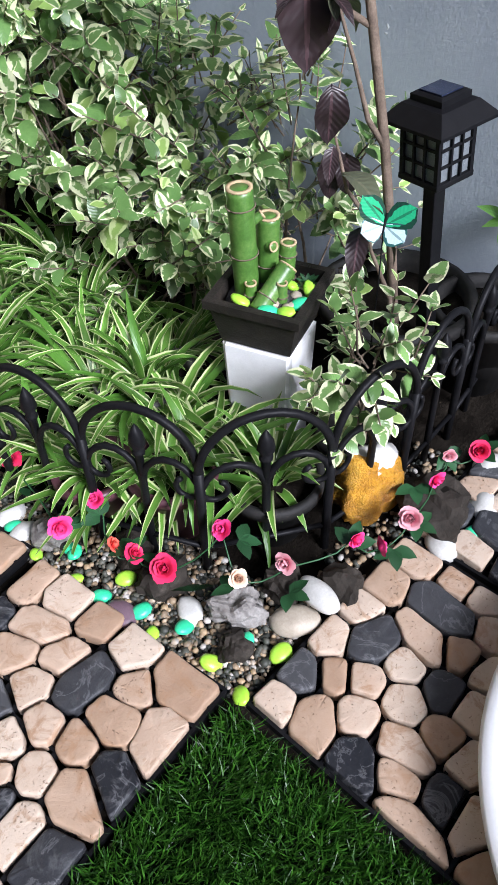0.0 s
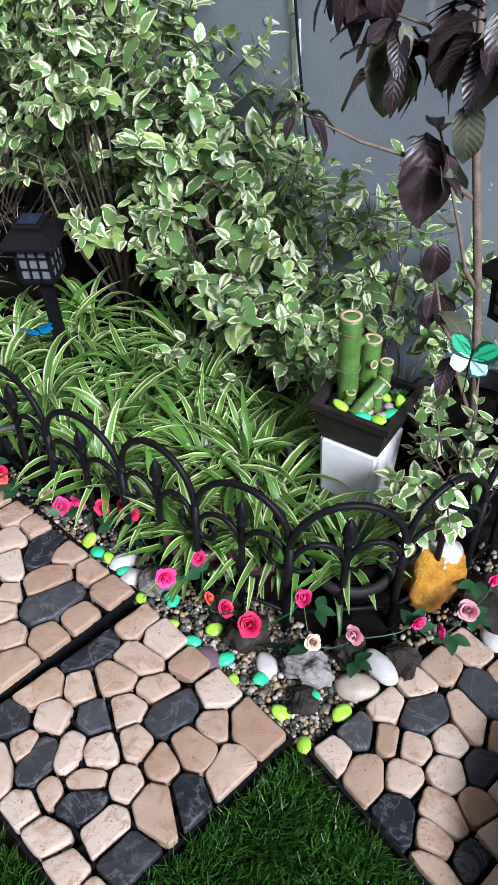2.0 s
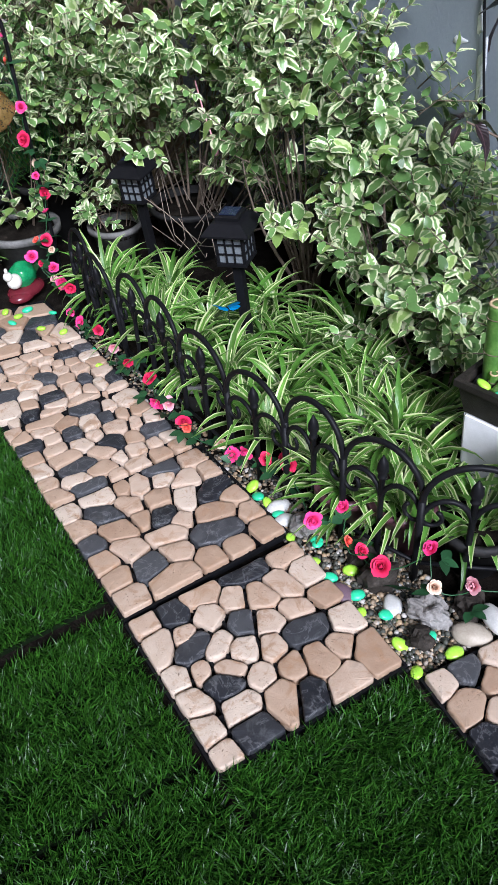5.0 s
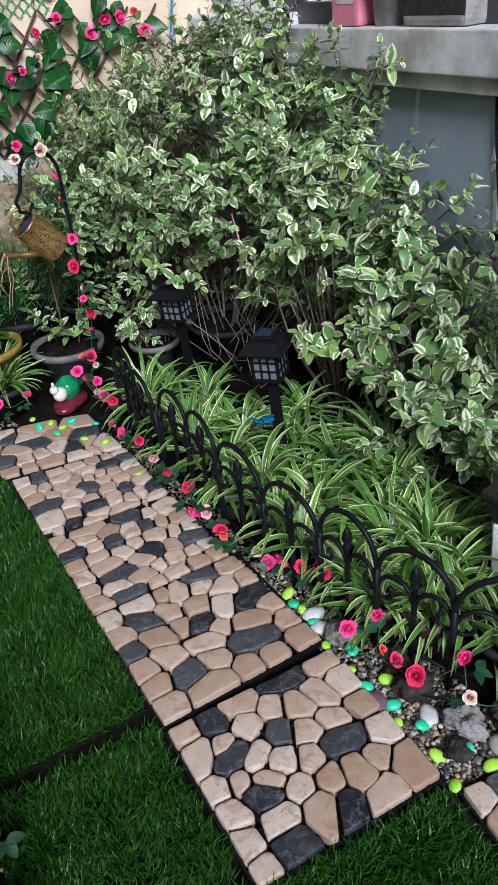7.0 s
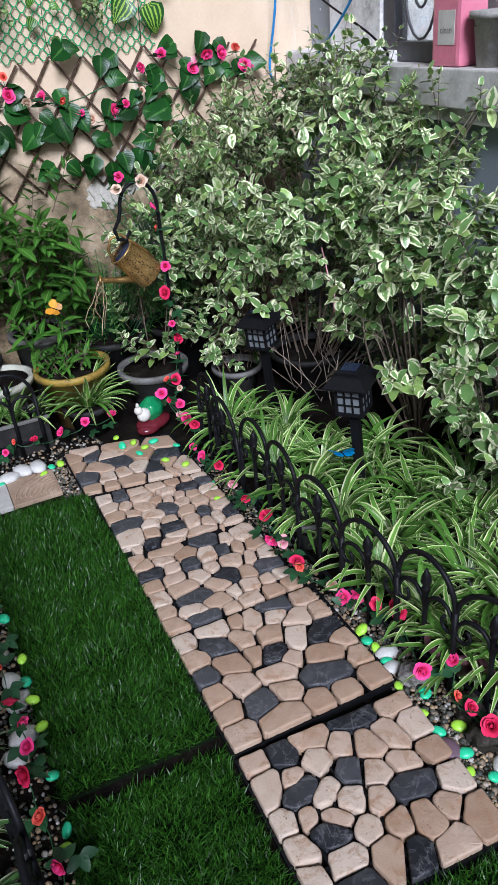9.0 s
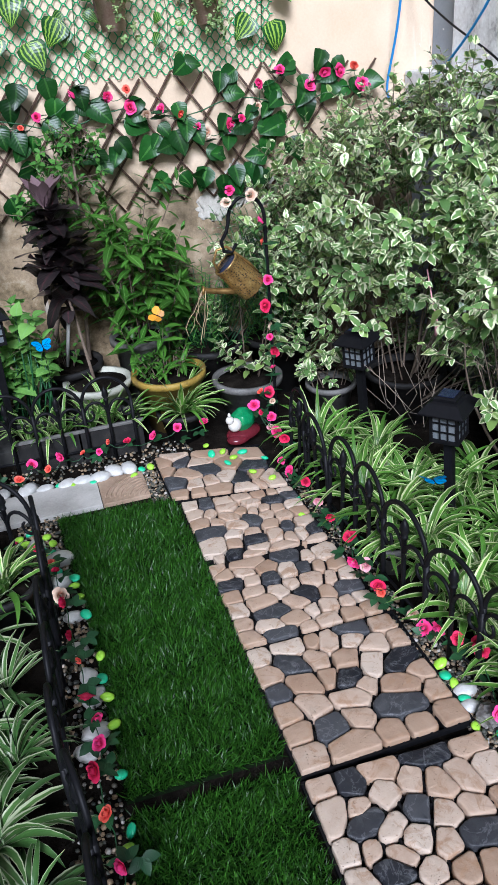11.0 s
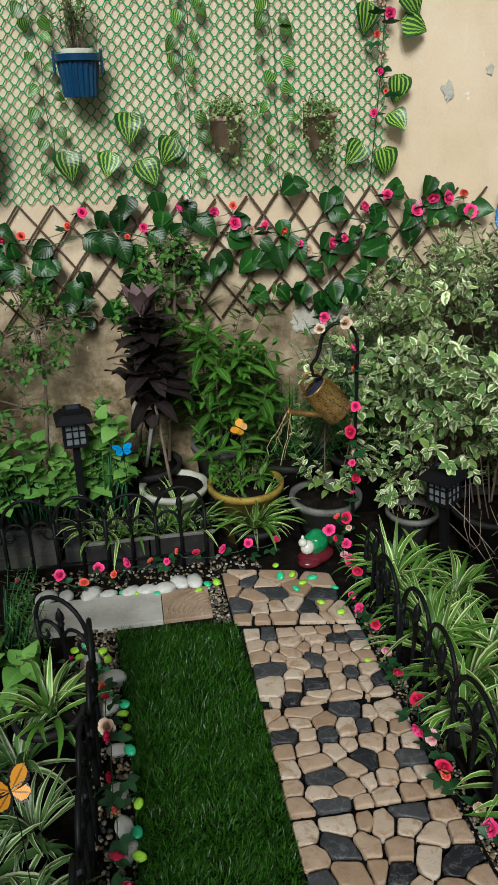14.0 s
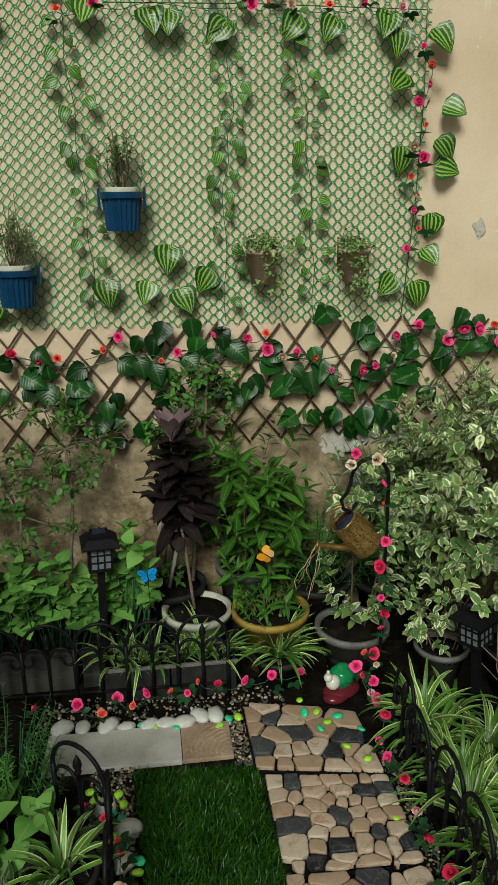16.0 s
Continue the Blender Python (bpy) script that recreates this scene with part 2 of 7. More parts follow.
# For the added out-of-view walls; kept dark so they bounce little light.
M["wall_unseen"] = wall_paint("unseen_wall_paint", [(0.3, (0.18, 0.18, 0.17)), (0.55, (0.25, 0.25, 0.24)), (0.8, (0.32, 0.31, 0.3))], [(0.08, 0.075, 0.07), (0.15, 0.145, 0.135), (0.2, 0.195, 0.185)], (0.3, 0.29, 0.27), 0.2)
M["flaky_white"] = surface("flaking_white_paint", [(0.35, (0.30, 0.29, 0.28)), (0.46, (0.62, 0.61, 0.59)), (0.6, (0.82, 0.82, 0.81)), (0.8, (0.9, 0.9, 0.9))], 9, (0.6, 0.9), 0.7, 9, dist=0.004)
M["concrete"] = surface("pale_concrete", [(0.3, (0.30, 0.28, 0.25)), (0.55, (0.47, 0.45, 0.41)), (0.8, (0.60, 0.58, 0.53))], 12, (0.6, 0.9), 0.4, 12)
M["spider_leaf"] = foliage_mat("spider_plant_leaf", (0.046, 0.138, 0.017), (0.145, 0.295, 0.042), (0.50, 0.57, 0.27), 0.72, 0.12, 0.2, 0.14, 0.34, spread=0.9, jitter=0.6)
# Greyer cream-edged leaf of the west bed, its colours darkened for the shade there.
M["spider_leaf_shade"] = foliage_mat("shade_toned_spider_plant_leaf", (0.030, 0.088, 0.020), (0.088, 0.17, 0.042), (0.37, 0.42, 0.25), 0.68, 0.14, 0.2, 0.2, 0.36, spread=0.9, jitter=0.6)
M["shrub_leaf"] = foliage_mat("variegated_shrub_leaf", (0.080, 0.185, 0.046), (0.230, 0.365, 0.115), (0.76, 0.79, 0.50), 0.62, 0.12, 1.7, 0.2, 0.30, patch=95, young=(0.30, 0.43, 0.10), jitter=0.85, spec=0.5, spread=0.9)
M["twig"] = surface("woody_twig", [(0.3, (0.06, 0.045, 0.03)), (0.55, (0.16, 0.12, 0.085)), (0.8, (0.30, 0.25, 0.19))], 60, (0.7, 0.95), 0.6)
M["turf"] = foliage_mat("artificial_turf_blade", (0.0065, 0.039, 0.0035), (0.049, 0.148, 0.012), None, thin=0.12, rough=0.38, spread=1.1)
M["turf_base"] = surface("turf_backing", [(0.3, (0.003, 0.006, 0.002)), (0.8, (0.008, 0.016, 0.005))], 80, (0.8, 1), 0.5, spec=0.05)
M["lamp_pane"] = surface("frosted_plastic_pane", [(0.3, (0.11, 0.125, 0.135)), (0.8, (0.19, 0.21, 0.22))], 40, (0.15, 0.35), 0.1)
M["solar"] = surface("solar_cell", [(0.3, (0.01, 0.014, 0.03)), (0.8, (0.03, 0.04, 0.08))], 60, (0.08, 0.2), 0.0)

# ---- builders ----
rng = np.random.default_rng(7)


def as_mesh(name, verts, faces, mat, uv=None, smooth=True):
    me = bpy.data.meshes.new(name)
    me.from_pydata([tuple(v) for v in np.asarray(verts, float).tolist()], [], [tuple(f) for f in np.asarray(faces).tolist()] if isinstance(faces, np.ndarray) else faces)
    if uv is not None:
        lay = me.uv_layers.new(name="UVMap")
        idx = np.empty(len(me.loops), int)
        me.loops.foreach_get("vertex_index", idx)
        lay.data.foreach_set("uv", np.asarray(uv, float)[idx].ravel())
    me.materials.append(mat)
    if smooth:
        me.polygons.foreach_set("use_smooth", [True] * len(me.polygons))
    me.update()
    return me


def part(name, data, parent=None, label="", m=None, mat=None):
    """Links a mesh, or a bmesh with its material, as one object under a thing or a part."""
    if isinstance(data, bmesh.types.BMesh):
        me = bpy.data.meshes.new(name)
        data.to_mesh(me)
        data.free()
        me.materials.append(mat)
        data = me
    ob = new(name, data)
    if parent is not None:
        ob.parent = parent
    if m is not None:
        ob.matrix_basis = m
    return tagged(ob, label)


def empty(name, m, label, category, group="", kind=""):
    e = new(name)
    e.empty_display_size = 0.02
    e.matrix_basis = m
    return tagged(e, label, category, group, kind)


def box(bm, x0, y0, z0, x1, y1, z1, bevel=0.0, m=None):
    vs = bmesh.ops.create_cube(bm, size=1)["verts"]
    mm = Matrix.Translation(((x0 + x1) / 2, (y0 + y1) / 2, (z0 + z1) / 2)) @ Matrix.Diagonal((x1 - x0, y1 - y0, z1 - z0, 1))
    bmesh.ops.transform(bm, matrix=(m @ mm) if m else mm, verts=vs)
    if bevel:
        es = list({e for v in vs for e in v.link_edges})
        bmesh.ops.bevel(bm, geom=es, offset=bevel, segments=2, affect="EDGES", profile=0.6)
    return bm


def boxed(x0, y0, z0, x1, y1, z1, bevel=0.0, m=None):
    return box(bmesh.new(), x0, y0, z0, x1, y1, z1, bevel, m)


def tube_data(pts, rad, sides=6, cap=True):
    """Vertices and faces of a round rod swept along a line of points; rad: one radius or one a point."""
    p = np.asarray(pts, float)
    r = np.broadcast_to(np.asarray(rad, float), (len(p),))
    t = np.gradient(p, axis=0)
    t /= np.linalg.norm(t, axis=1, keepdims=True) + 1e-9
    ref = np.array([0, 0, 1.0]) if abs(t[0][2]) < 0.9 else np.array([1.0, 0, 0])
    n = np.cross(t[0], ref)
    n /= np.linalg.norm(n)
    a = np.linspace(0, 2 * math.pi, sides, endpoint=False)
    vs = []
    for k in range(len(p)):
        n = n - t[k] * (n @ t[k])
        n /= np.linalg.norm(n) + 1e-9
        b = np.cross(t[k], n)
        vs.append(p[k] + r[k] * (np.cos(a)[:, None] * n + np.sin(a)[:, None] * b))
    fs = []
    for k in range(len(p) - 1):
        for j in range(sides):
            i0, i1 = k * sides + j, k * sides + (j + 1) % sides
            fs.append((i0, i1, i1 + sides, i0 + sides))
    if cap:
        fs.append(tuple(range(sides - 1, -1, -1)))
        fs.append(tuple(range((len(p) - 1) * sides, len(p) * sides)))
    return np.concatenate(vs), fs


def joined(pieces):
    vs, fs, n = [], [], 0
    for v, f in pieces:
        vs.append(np.asarray(v))
        fs += [tuple(i + n for i in face) for face in f]
        n += len(v)
    return np.concatenate(vs), fs


def tubes(name, lines, mat, sides=6):
    v, f = joined([tube_data(p, r, sides) for p, r in lines])
    return as_mesh(name, v, f, mat)


def lathe(name, profile, mat, sides=28, wobble=0.0, oval=1.0):
    """A turned form from (radius, height) pairs, from the outside foot over the rim to the inside."""
    a = np.linspace(0, 2 * math.pi, sides, endpoint=False)
    vs, fs = [], []
    for k, (r, z) in enumerate(profile):
        rr = r * (1 + wobble * np.sin(3 * a + k * 0.3))
        vs.append(np.stack([rr * np.cos(a), rr * np.sin(a) * oval, np.full(sides, z)], 1))
    for k in range(len(profile) - 1):
        for j in range(sides):
            i0, i1 = k * sides + j, k * sides + (j + 1) % sides
            fs.append((i0, i1, i1 + sides, i0 + sides))
    fs.append(tuple(range(sides - 1, -1, -1)))
    fs.append(tuple(range((len(profile) - 1) * sides, len(profile) * sides)))
    return as_mesh(name, np.concatenate(vs), fs, mat)


OVATE = lambda v: np.sin(math.pi * np.clip(v, 0, 1) ** 0.75) ** 0.68
LANCE = lambda v: np.sin(math.pi * np.clip(v, 0, 1) ** 0.85) ** 0.9
HEART = lambda v: np.where(v < 0.28, np.sqrt(np.clip(1 - 0.9 * ((0.28 - v) / 0.28) ** 2, 0, 1)), np.clip(1 - ((np.maximum(v, 0.28) - 0.28) / 0.72) ** 1.8, 0, 1))


def leaves(pos, ahead, up, length, width, shape=OVATE, nv=4, fold=0.18, curl=0.25, wave=0.0):
    """Many leaves at once: verts, faces, uv. Each is a folded, drooping blade of nv x 2 faces."""
    N = len(pos)
    ahead = ahead / (np.linalg.norm(ahead, axis=1, keepdims=True) + 1e-9)
    side = np.cross(ahead, up)
    side /= np.linalg.norm(side, axis=1, keepdims=True) + 1e-9
    norm = np.cross(side, ahead)
    v = np.linspace(0, 1, nv + 1)
    w = shape(v)
    w[-1] = 0.03
    L, W = np.broadcast_to(length, (N,)), np.broadcast_to(width, (N,))
    curl = np.broadcast_to(curl, (N,))
    P = np.empty((N, nv + 1, 3, 3))
    ph = rng.uniform(0, 6.28, N)
    for k in range(nv + 1):
        c = pos + ahead * (L * (v[k] - 0.15 * np.abs(curl) * v[k] ** 2))[:, None] - norm * (curl * L * v[k] ** 2)[:, None]
        for j, u in enumerate((-1, 0, 1)):
            lift = abs(u) * fold * W * w[k] * 0.5 + (wave * W * np.sin(v[k] * 9 + ph + u) * abs(u) if wave else 0)
            P[:, k, j] = c + side * (u * 0.5 * W * w[k])[:, None] + norm * (lift * np.ones(N))[:, None]
    base = (np.arange(N) * (nv + 1) * 3)[:, None, None, None]
    k, j = np.meshgrid(np.arange(nv), np.arange(2), indexing="ij")
    quad = np.stack([k * 3 + j, k * 3 + j + 1, (k + 1) * 3 + j + 1, (k + 1) * 3 + j], -1)[None]
    F = (base + quad).reshape(-1, 4)
    uv = np.stack(np.meshgrid(v, [0, 0.5, 1], indexing="ij")[::-1], -1).reshape(-1, 2)
    return P.reshape(-1, 3), F, np.tile(uv, (N, 1))


def stack(sets):
    vs, fs, us, n = [], [], [], 0
    for v, f, u in sets:
        vs.append(v), fs.append(f + n), us.append(u)
        n += len(v)
    return np.concatenate(vs), np.concatenate(fs), np.concatenate(us)


def unit(n, low=-1.0):
    d = rng.normal(size=(n, 3))
    d /= np.linalg.norm(d, axis=1, keepdims=True)
    d[:, 2] = np.maximum(d[:, 2], low)
    return d / np.linalg.norm(d, axis=1, keepdims=True)


UP = np.array([0, 0, 1.0])

# ---- the setting ----
GZ = -0.022  # soil level; the tops of the path stones lie at 0


def ground_mesh():
    xs = np.concatenate([np.linspace(-60, -2, 8), np.linspace(-1.8, 1.8, 90), np.linspace(2, 60, 8)])
    ys = np.concatenate([np.linspace(-60, -1.6, 8), np.linspace(-1.4, 2.4, 95), np.linspace(3, 60, 8)])
    X, Y = np.meshgrid(xs, ys, indexing="ij")
    bed = ((X > 0.42) | (X < -0.4) | (Y > 1.62)).astype(float)
    Z = GZ + bed * np.array([0.012 * noise.noise((x * 9, y * 9, 0)) for x, y in zip(X.ravel(), Y.ravel())]).reshape(X.shape)
    ny = len(ys)
    F = [(i * ny + j, (i + 1) * ny + j, (i + 1) * ny + j + 1, i * ny + j + 1) for i in range(len(xs) - 1) for j in range(ny - 1)]
    return as_mesh("ground", np.stack([X, Y, Z], -1).reshape(-1, 3), F, M["soil"])


tagged(part("ground", ground_mesh()), "dark damp garden soil with scattered grit", "ground", kind="structure")
WY, WX = 2.05, 1.10
tagged(part("wall_north", boxed(-2.6, WY, -0.1, WX + 0.4, WY + 0.15, 3.4), mat=M["wall_beige"]), "beige painted garden wall with damp stains near its foot", "wall", kind="structure")
tagged(part("wall_east", boxed(WX, -1.9, -0.1, WX + 0.15, WY - 0.003, 0.80), mat=M["wall_grey"]), "blue-grey painted house wall with peeling white patches", "wall", kind="structure")
# West and south walls are unseen additions; their heights set how much light enters.
tagged(part("wall_west", boxed(-1.70, -1.9, -0.1, -1.55, WY - 0.003, 1.85), mat=M["wall_unseen"]), "plain unseen wall added to shape the light", "wall", kind="structure")
tagged(part("wall_south", boxed(-2.75, -2.05, -0.1, WX + 0.4, -1.903, 0.95), mat=M["wall_unseen"]), "plain unseen wall added to shape the light", "wall", kind="structure")


# ---- stone deck tiles ----
def seg_dist(p, seeds):
    """Distances of points (n, 2) to each seed, a point or a short line given as x0, y0, x1, y1: (n, seeds)."""
    a, b = seeds[:, :2], seeds[:, 2:]
    d = b - a
    t = np.clip(((p[:, None] - a) * d).sum(-1) / np.maximum((d * d).sum(-1), 1e-9), 0, 1)
    return np.linalg.norm(p[:, None] - (a + t[..., None] * d), axis=-1)


def edge_dist(p, quad):
    """How far points lie inside a convex outline that runs anticlockwise."""
    out = np.full(len(p), 9.0)
    for a, b in zip(quad, quad[1:] + quad[:1]):
        d = (b - a) / np.linalg.norm(b - a)
        out = np.minimum(out, (p - a) @ np.array([-d[1], d[0]]))
    return out


def outlines(seeds, quad, n=40):
    """Broken-stone outlines: each stone reaches out from its core until it nears its neighbours, leaving a joint."""
    steps = np.arange(0.003, 0.085, 0.0006)
    ang = np.linspace(0, 2 * math.pi, n, endpoint=False)
    for i in range(len(seeds)):
        c = (seeds[i, :2] + seeds[i, 2:]) / 2
        dirs = np.column_stack([np.cos(ang), np.sin(ang)])
        p = (c + dirs[:, None] * steps[None, :, None]).reshape(-1, 2)
        d = seg_dist(p, seeds)
        own = d[:, i]
        rest = -0.0010 * np.log(np.exp(-np.delete(d, i, 1) / 0.0010).sum(1))
        gap = rng.uniform(0.0014, 0.0048)
        edge = edge_dist(p, quad)
        inside = (rest - own > gap) & (edge > 0.0005) & (own < rng.uniform(0.042, 0.05))
        inside = inside.reshape(n, -1)
        r = np.where(inside.all(1), steps[-1], steps[np.argmin(inside, 1)])
        yield c, broken_edge(dirs * np.maximum(r, 0.008)[:, None])


def area3(a, b, c):
    return abs((b[0] - a[0]) * (c[1] - a[1]) - (b[1] - a[1]) * (c[0] - a[0])) / 2


def broken_edge(ring):
    """The straight broken sides of a stone round its middle: few corners, each worn round."""
    pts = sorted(map(tuple, ring))
    hull = []
    for run in (pts, pts[::-1]):
        half = []
        for p in run:
            while len(half) > 1 and (half[-1][0] - half[-2][0]) * (p[1] - half[-2][1]) - (half[-1][1] - half[-2][1]) * (p[0] - half[-2][0]) <= 0:
                half.pop()
            half.append(p)
        hull += half[:-1]
    p = [np.array(q) for q in hull]
    most = int(rng.integers(5, 8))
    while len(p) > 3:
        w = [area3(p[k - 1], p[k], p[(k + 1) % len(p)]) for k in range(len(p))]
        k = int(np.argmin(w))
        if w[k] > 2.2e-5 and len(p) <= most:
            break
        p.pop(k)
    out = []
    worn = rng.uniform(0.004, 0.010)
    for k, b in enumerate(p):
        a, d = p[k - 1], p[(k + 1) % len(p)]
        la, ld = np.linalg.norm(a - b), np.linalg.norm(d - b)
        e0, e1 = b + (a - b) * min(0.44, worn * rng.uniform(0.7, 1.4) / la), b + (d - b) * min(0.44, worn * rng.uniform(0.7, 1.4) / ld)
        for t in (0.0, 0.25, 0.5, 0.75, 1.0):
            out.append(e0 * (1 - t) ** 2 + 2 * b * t * (1 - t) + e1 * t ** 2)
        out.append((e1 + d + (b - d) * min(0.44, worn / ld)) / 2 * rng.uniform(0.975, 1.01))
    return np.array(out)


def stone_mesh(c, ring, top, mat):
    """A tumbled broken stone: worn sides, softened upper edges, a flat top slightly out of true."""
    n = len(ring)
    tilt = rng.normal(0, 0.014, 2)
    size = np.linalg.norm(ring, axis=1)
    worn = rng.uniform(0.7, 1.3)
    vs = []
    for inset, z in ((0.0, 0.004), (0.0, top - 0.0036 * worn), (0.0007 * worn, top - 0.0014 * worn), (0.0022 * worn, top - 0.0003), (0.0050 * worn, top)):
        q = ring * (1 - inset / (size + 1e-6))[:, None]
        vs.append(np.column_stack([q + c, z + (q @ tilt if z > 0.006 else 0) + rng.normal(0, 0.0003, n)]))
    vs.append([(c[0], c[1], top + 0.0004)])
    fs = [(k * n + j, k * n + (j + 1) % n, (k + 1) * n + (j + 1) % n, (k + 1) * n + j) for k in range(4) for j in range(n)]
    fs += [(4 * n + j, 4 * n + (j + 1) % n, 5 * n) for j in range(n)]
    return as_mesh("stone", np.concatenate(vs), fs, mat)


TILES = []


def deck_tile(quad, light, dark, label):
    """One deck tile: a black plastic grid with loose-laid stones glued to it, each stone its own part."""
    q = [np.array(a, float) for a in quad]
    c = sum(q) / 4
    tile = empty("stone_deck_tile", Matrix.Translation((c[0], c[1], GZ)), label, "deck tile", "stone deck tiles of the path")
    ax, ay = q[1] - q[0], q[3] - q[0]
    for k in range(13):
        for a, d in ((q[0] + ay * k / 12, ax), (q[0] + ax * k / 12, ay)):
            bm = bmesh.new()
            s = np.array([-d[1], d[0]]) / np.linalg.norm(d) * 0.0022
            vs = [(*(a - s - c), 0.0), (*(a + d - s - c), 0.0), (*(a + d + s - c), 0.0), (*(a + s - c), 0.0)]
            vs += [(x, y, 0.012 - (0.0004 if d is ax else 0)) for x, y, _ in vs]
            b = [bm.verts.new(v) for v in vs]
            for f in ((0, 1, 5, 4), (1, 2, 6, 5), (2, 3, 7, 6), (3, 0, 4, 7), (4, 5, 6, 7)):
                bm.faces.new([b[i] for i in f])
            part("grid_bar", bm, tile, mat=M["black_plastic"])
    inner = [c + (p - c) * 0.985 for p in q]
    seeds = np.array([tuple(s) * (1 if len(s) == 4 else 2) for s in list(light) + list(dark)], float)
    spare = [(inner[0] * (1 - u) + inner[1] * u) * (1 - v) + (inner[3] * (1 - u) + inner[2] * u) * v for u in np.linspace(0.07, 0.93, 9) for v in np.linspace(0.07, 0.93, 9)]
    for p in spare:
        if seg_dist(p[None], seeds).min() > 0.040:
            seeds = np.vstack([[(*p, *p)], seeds])
            light = list(light) + [p]
    middle = (seeds[:, :2] + seeds[:, 2:]) / 2
    seeds = np.hstack([middle + (seeds[:, :2] - middle) * 0.62, middle + (seeds[:, 2:] - middle) * 0.62])
    TILES.append((tile, c, seeds, len(light), inner))
    return tile


def fill_tiles():
    for tile, c, seeds, nl, inner in TILES:
        for k, (at, ring) in enumerate(outlines(seeds, inner)):
            part("stone", stone_mesh(at - c, ring, 0.0 - GZ + rng.normal(0, 0.0012), M["cream_stone"] if k < nl else M["black_stone"]), tile)


def random_seeds(quad, nx, ny, share):
    q = [np.array(a, float) for a in quad]
    li, da = [], []
    for i in range(nx):
        for j in range(ny):
            u, v = (i + 0.5 + rng.uniform(-0.34, 0.34)) / nx, (j + 0.5 + rng.uniform(-0.34, 0.34)) / ny
            p = (q[0] * (1 - u) + q[1] * u) * (1 - v) + (q[3] * (1 - u) + q[2] * u) * v
            dark = rng.random() < share * 1.5 and all(np.linalg.norm(p - d) > 0.058 for d in da)
            (da if dark else li).append(p)
    return li, da


# the stones of each tile by their middles, the long ones by their two ends
Q1_ROUND = [(0.01, 0.035), (0.25, 0.081), (0.169, 0.093), (0.118, 0.106), (0.287, 0.118), (0.161, 0.138), (0.048, 0.165), (0.012, 0.174), (0.29, 0.177), (0.06, 0.236), (0.164, 0.259), (0.019, 0.298)]
Q1_LONG = [(0.242, 0.027, 0.2, 0.018), (0.283, 0.057, 0.281, 0.014), (0.127, 0.066, 0.112, 0.036), (0.044, 0.074, 0.084, 0.082), (0.002, 0.086, 0.008, 0.061), (0.208, 0.091, 0.211, 0.056), (0.002, 0.13, 0.019, 0.114), (0.075, 0.159, 0.098, 0.137), (0.109, 0.17, 0.131, 0.154), (0.18, 0.186, 0.2, 0.18), (0.22, 0.191, 0.246, 0.164), (0.105, 0.199, 0.078, 0.18), (0.291, 0.247, 0.292, 0.219), (0.237, 0.25, 0.256, 0.213), (0.199, 0.25, 0.214, 0.217), (0.022, 0.259, 0.005, 0.221), (0.104, 0.262, 0.107, 0.234), (0.269, 0.292, 0.3, 0.289), (0.102, 0.3, 0.135, 0.292)]
Q1_DARK = [(0.149, 0.024, 0.174, 0.037), (0.042, 0.04, 0.086, 0.032), (0.051, 0.134, 0.078, 0.115), (0.198, 0.141, 0.251, 0.136), (0.036, 0.202, 0.085, 0.218), (0.146, 0.204), (0.06, 0.302, 0.07, 0.274), (0.176, 0.305, 0.247, 0.291)]
Q2_ROUND = [(0.025, 0.363), (0.176, 0.363), (0.235, 0.364), (0.295, 0.366), (0.024, 0.414), (0.3, 0.419), (0.018, 0.461), (0.183, 0.478), (0.121, 0.516), (0.014, 0.562), (0.295, 0.566), (0.012, 0.616), (0.13, 0.619)]
Q2_LONG = [(0.075, 0.353, 0.134, 0.357), (0.125, 0.423, 0.146, 0.397), (0.217, 0.461, 0.27, 0.444), (0.123, 0.465, 0.16, 0.449), (0.283, 0.477, 0.316, 0.468), (0.055, 0.479, 0.08, 0.448), (0.057, 0.528, 0.097, 0.51), (0.225, 0.548, 0.21, 0.5), (0.156, 0.558, 0.189, 0.549), (0.227, 0.571, 0.258, 0.572), (0.112, 0.585, 0.131, 0.559), (0.189, 0.599, 0.223, 0.592), (0.265, 0.619, 0.303, 0.61), (0.17, 0.626, 0.151, 0.591), (0.058, 0.633, 0.098, 0.618)]
Q2_DARK = [(0.067, 0.401, 0.099, 0.412), (0.177, 0.415, 0.264, 0.404), (0.238, 0.497, 0.297, 0.519), (0.144, 0.499, 0.172, 0.511), (0.019, 0.511), (0.053, 0.605, 0.085, 0.551), (0.188, 0.642, 0.251, 0.616)]
Q3_ROUND = [(0.139, 0.664), (0.278, 0.671), (0.251, 0.71), (0.162, 0.713), (0.204, 0.713), (0.278, 0.716), (0.011, 0.72), (0.217, 0.754), (0.015, 0.772), (0.246, 0.798), (0.155, 0.81), (0.016, 0.817), (0.27, 0.842), (0.236, 0.85), (0.07, 0.855), (0.021, 0.89), (0.226, 0.9), (0.002, 0.928)]
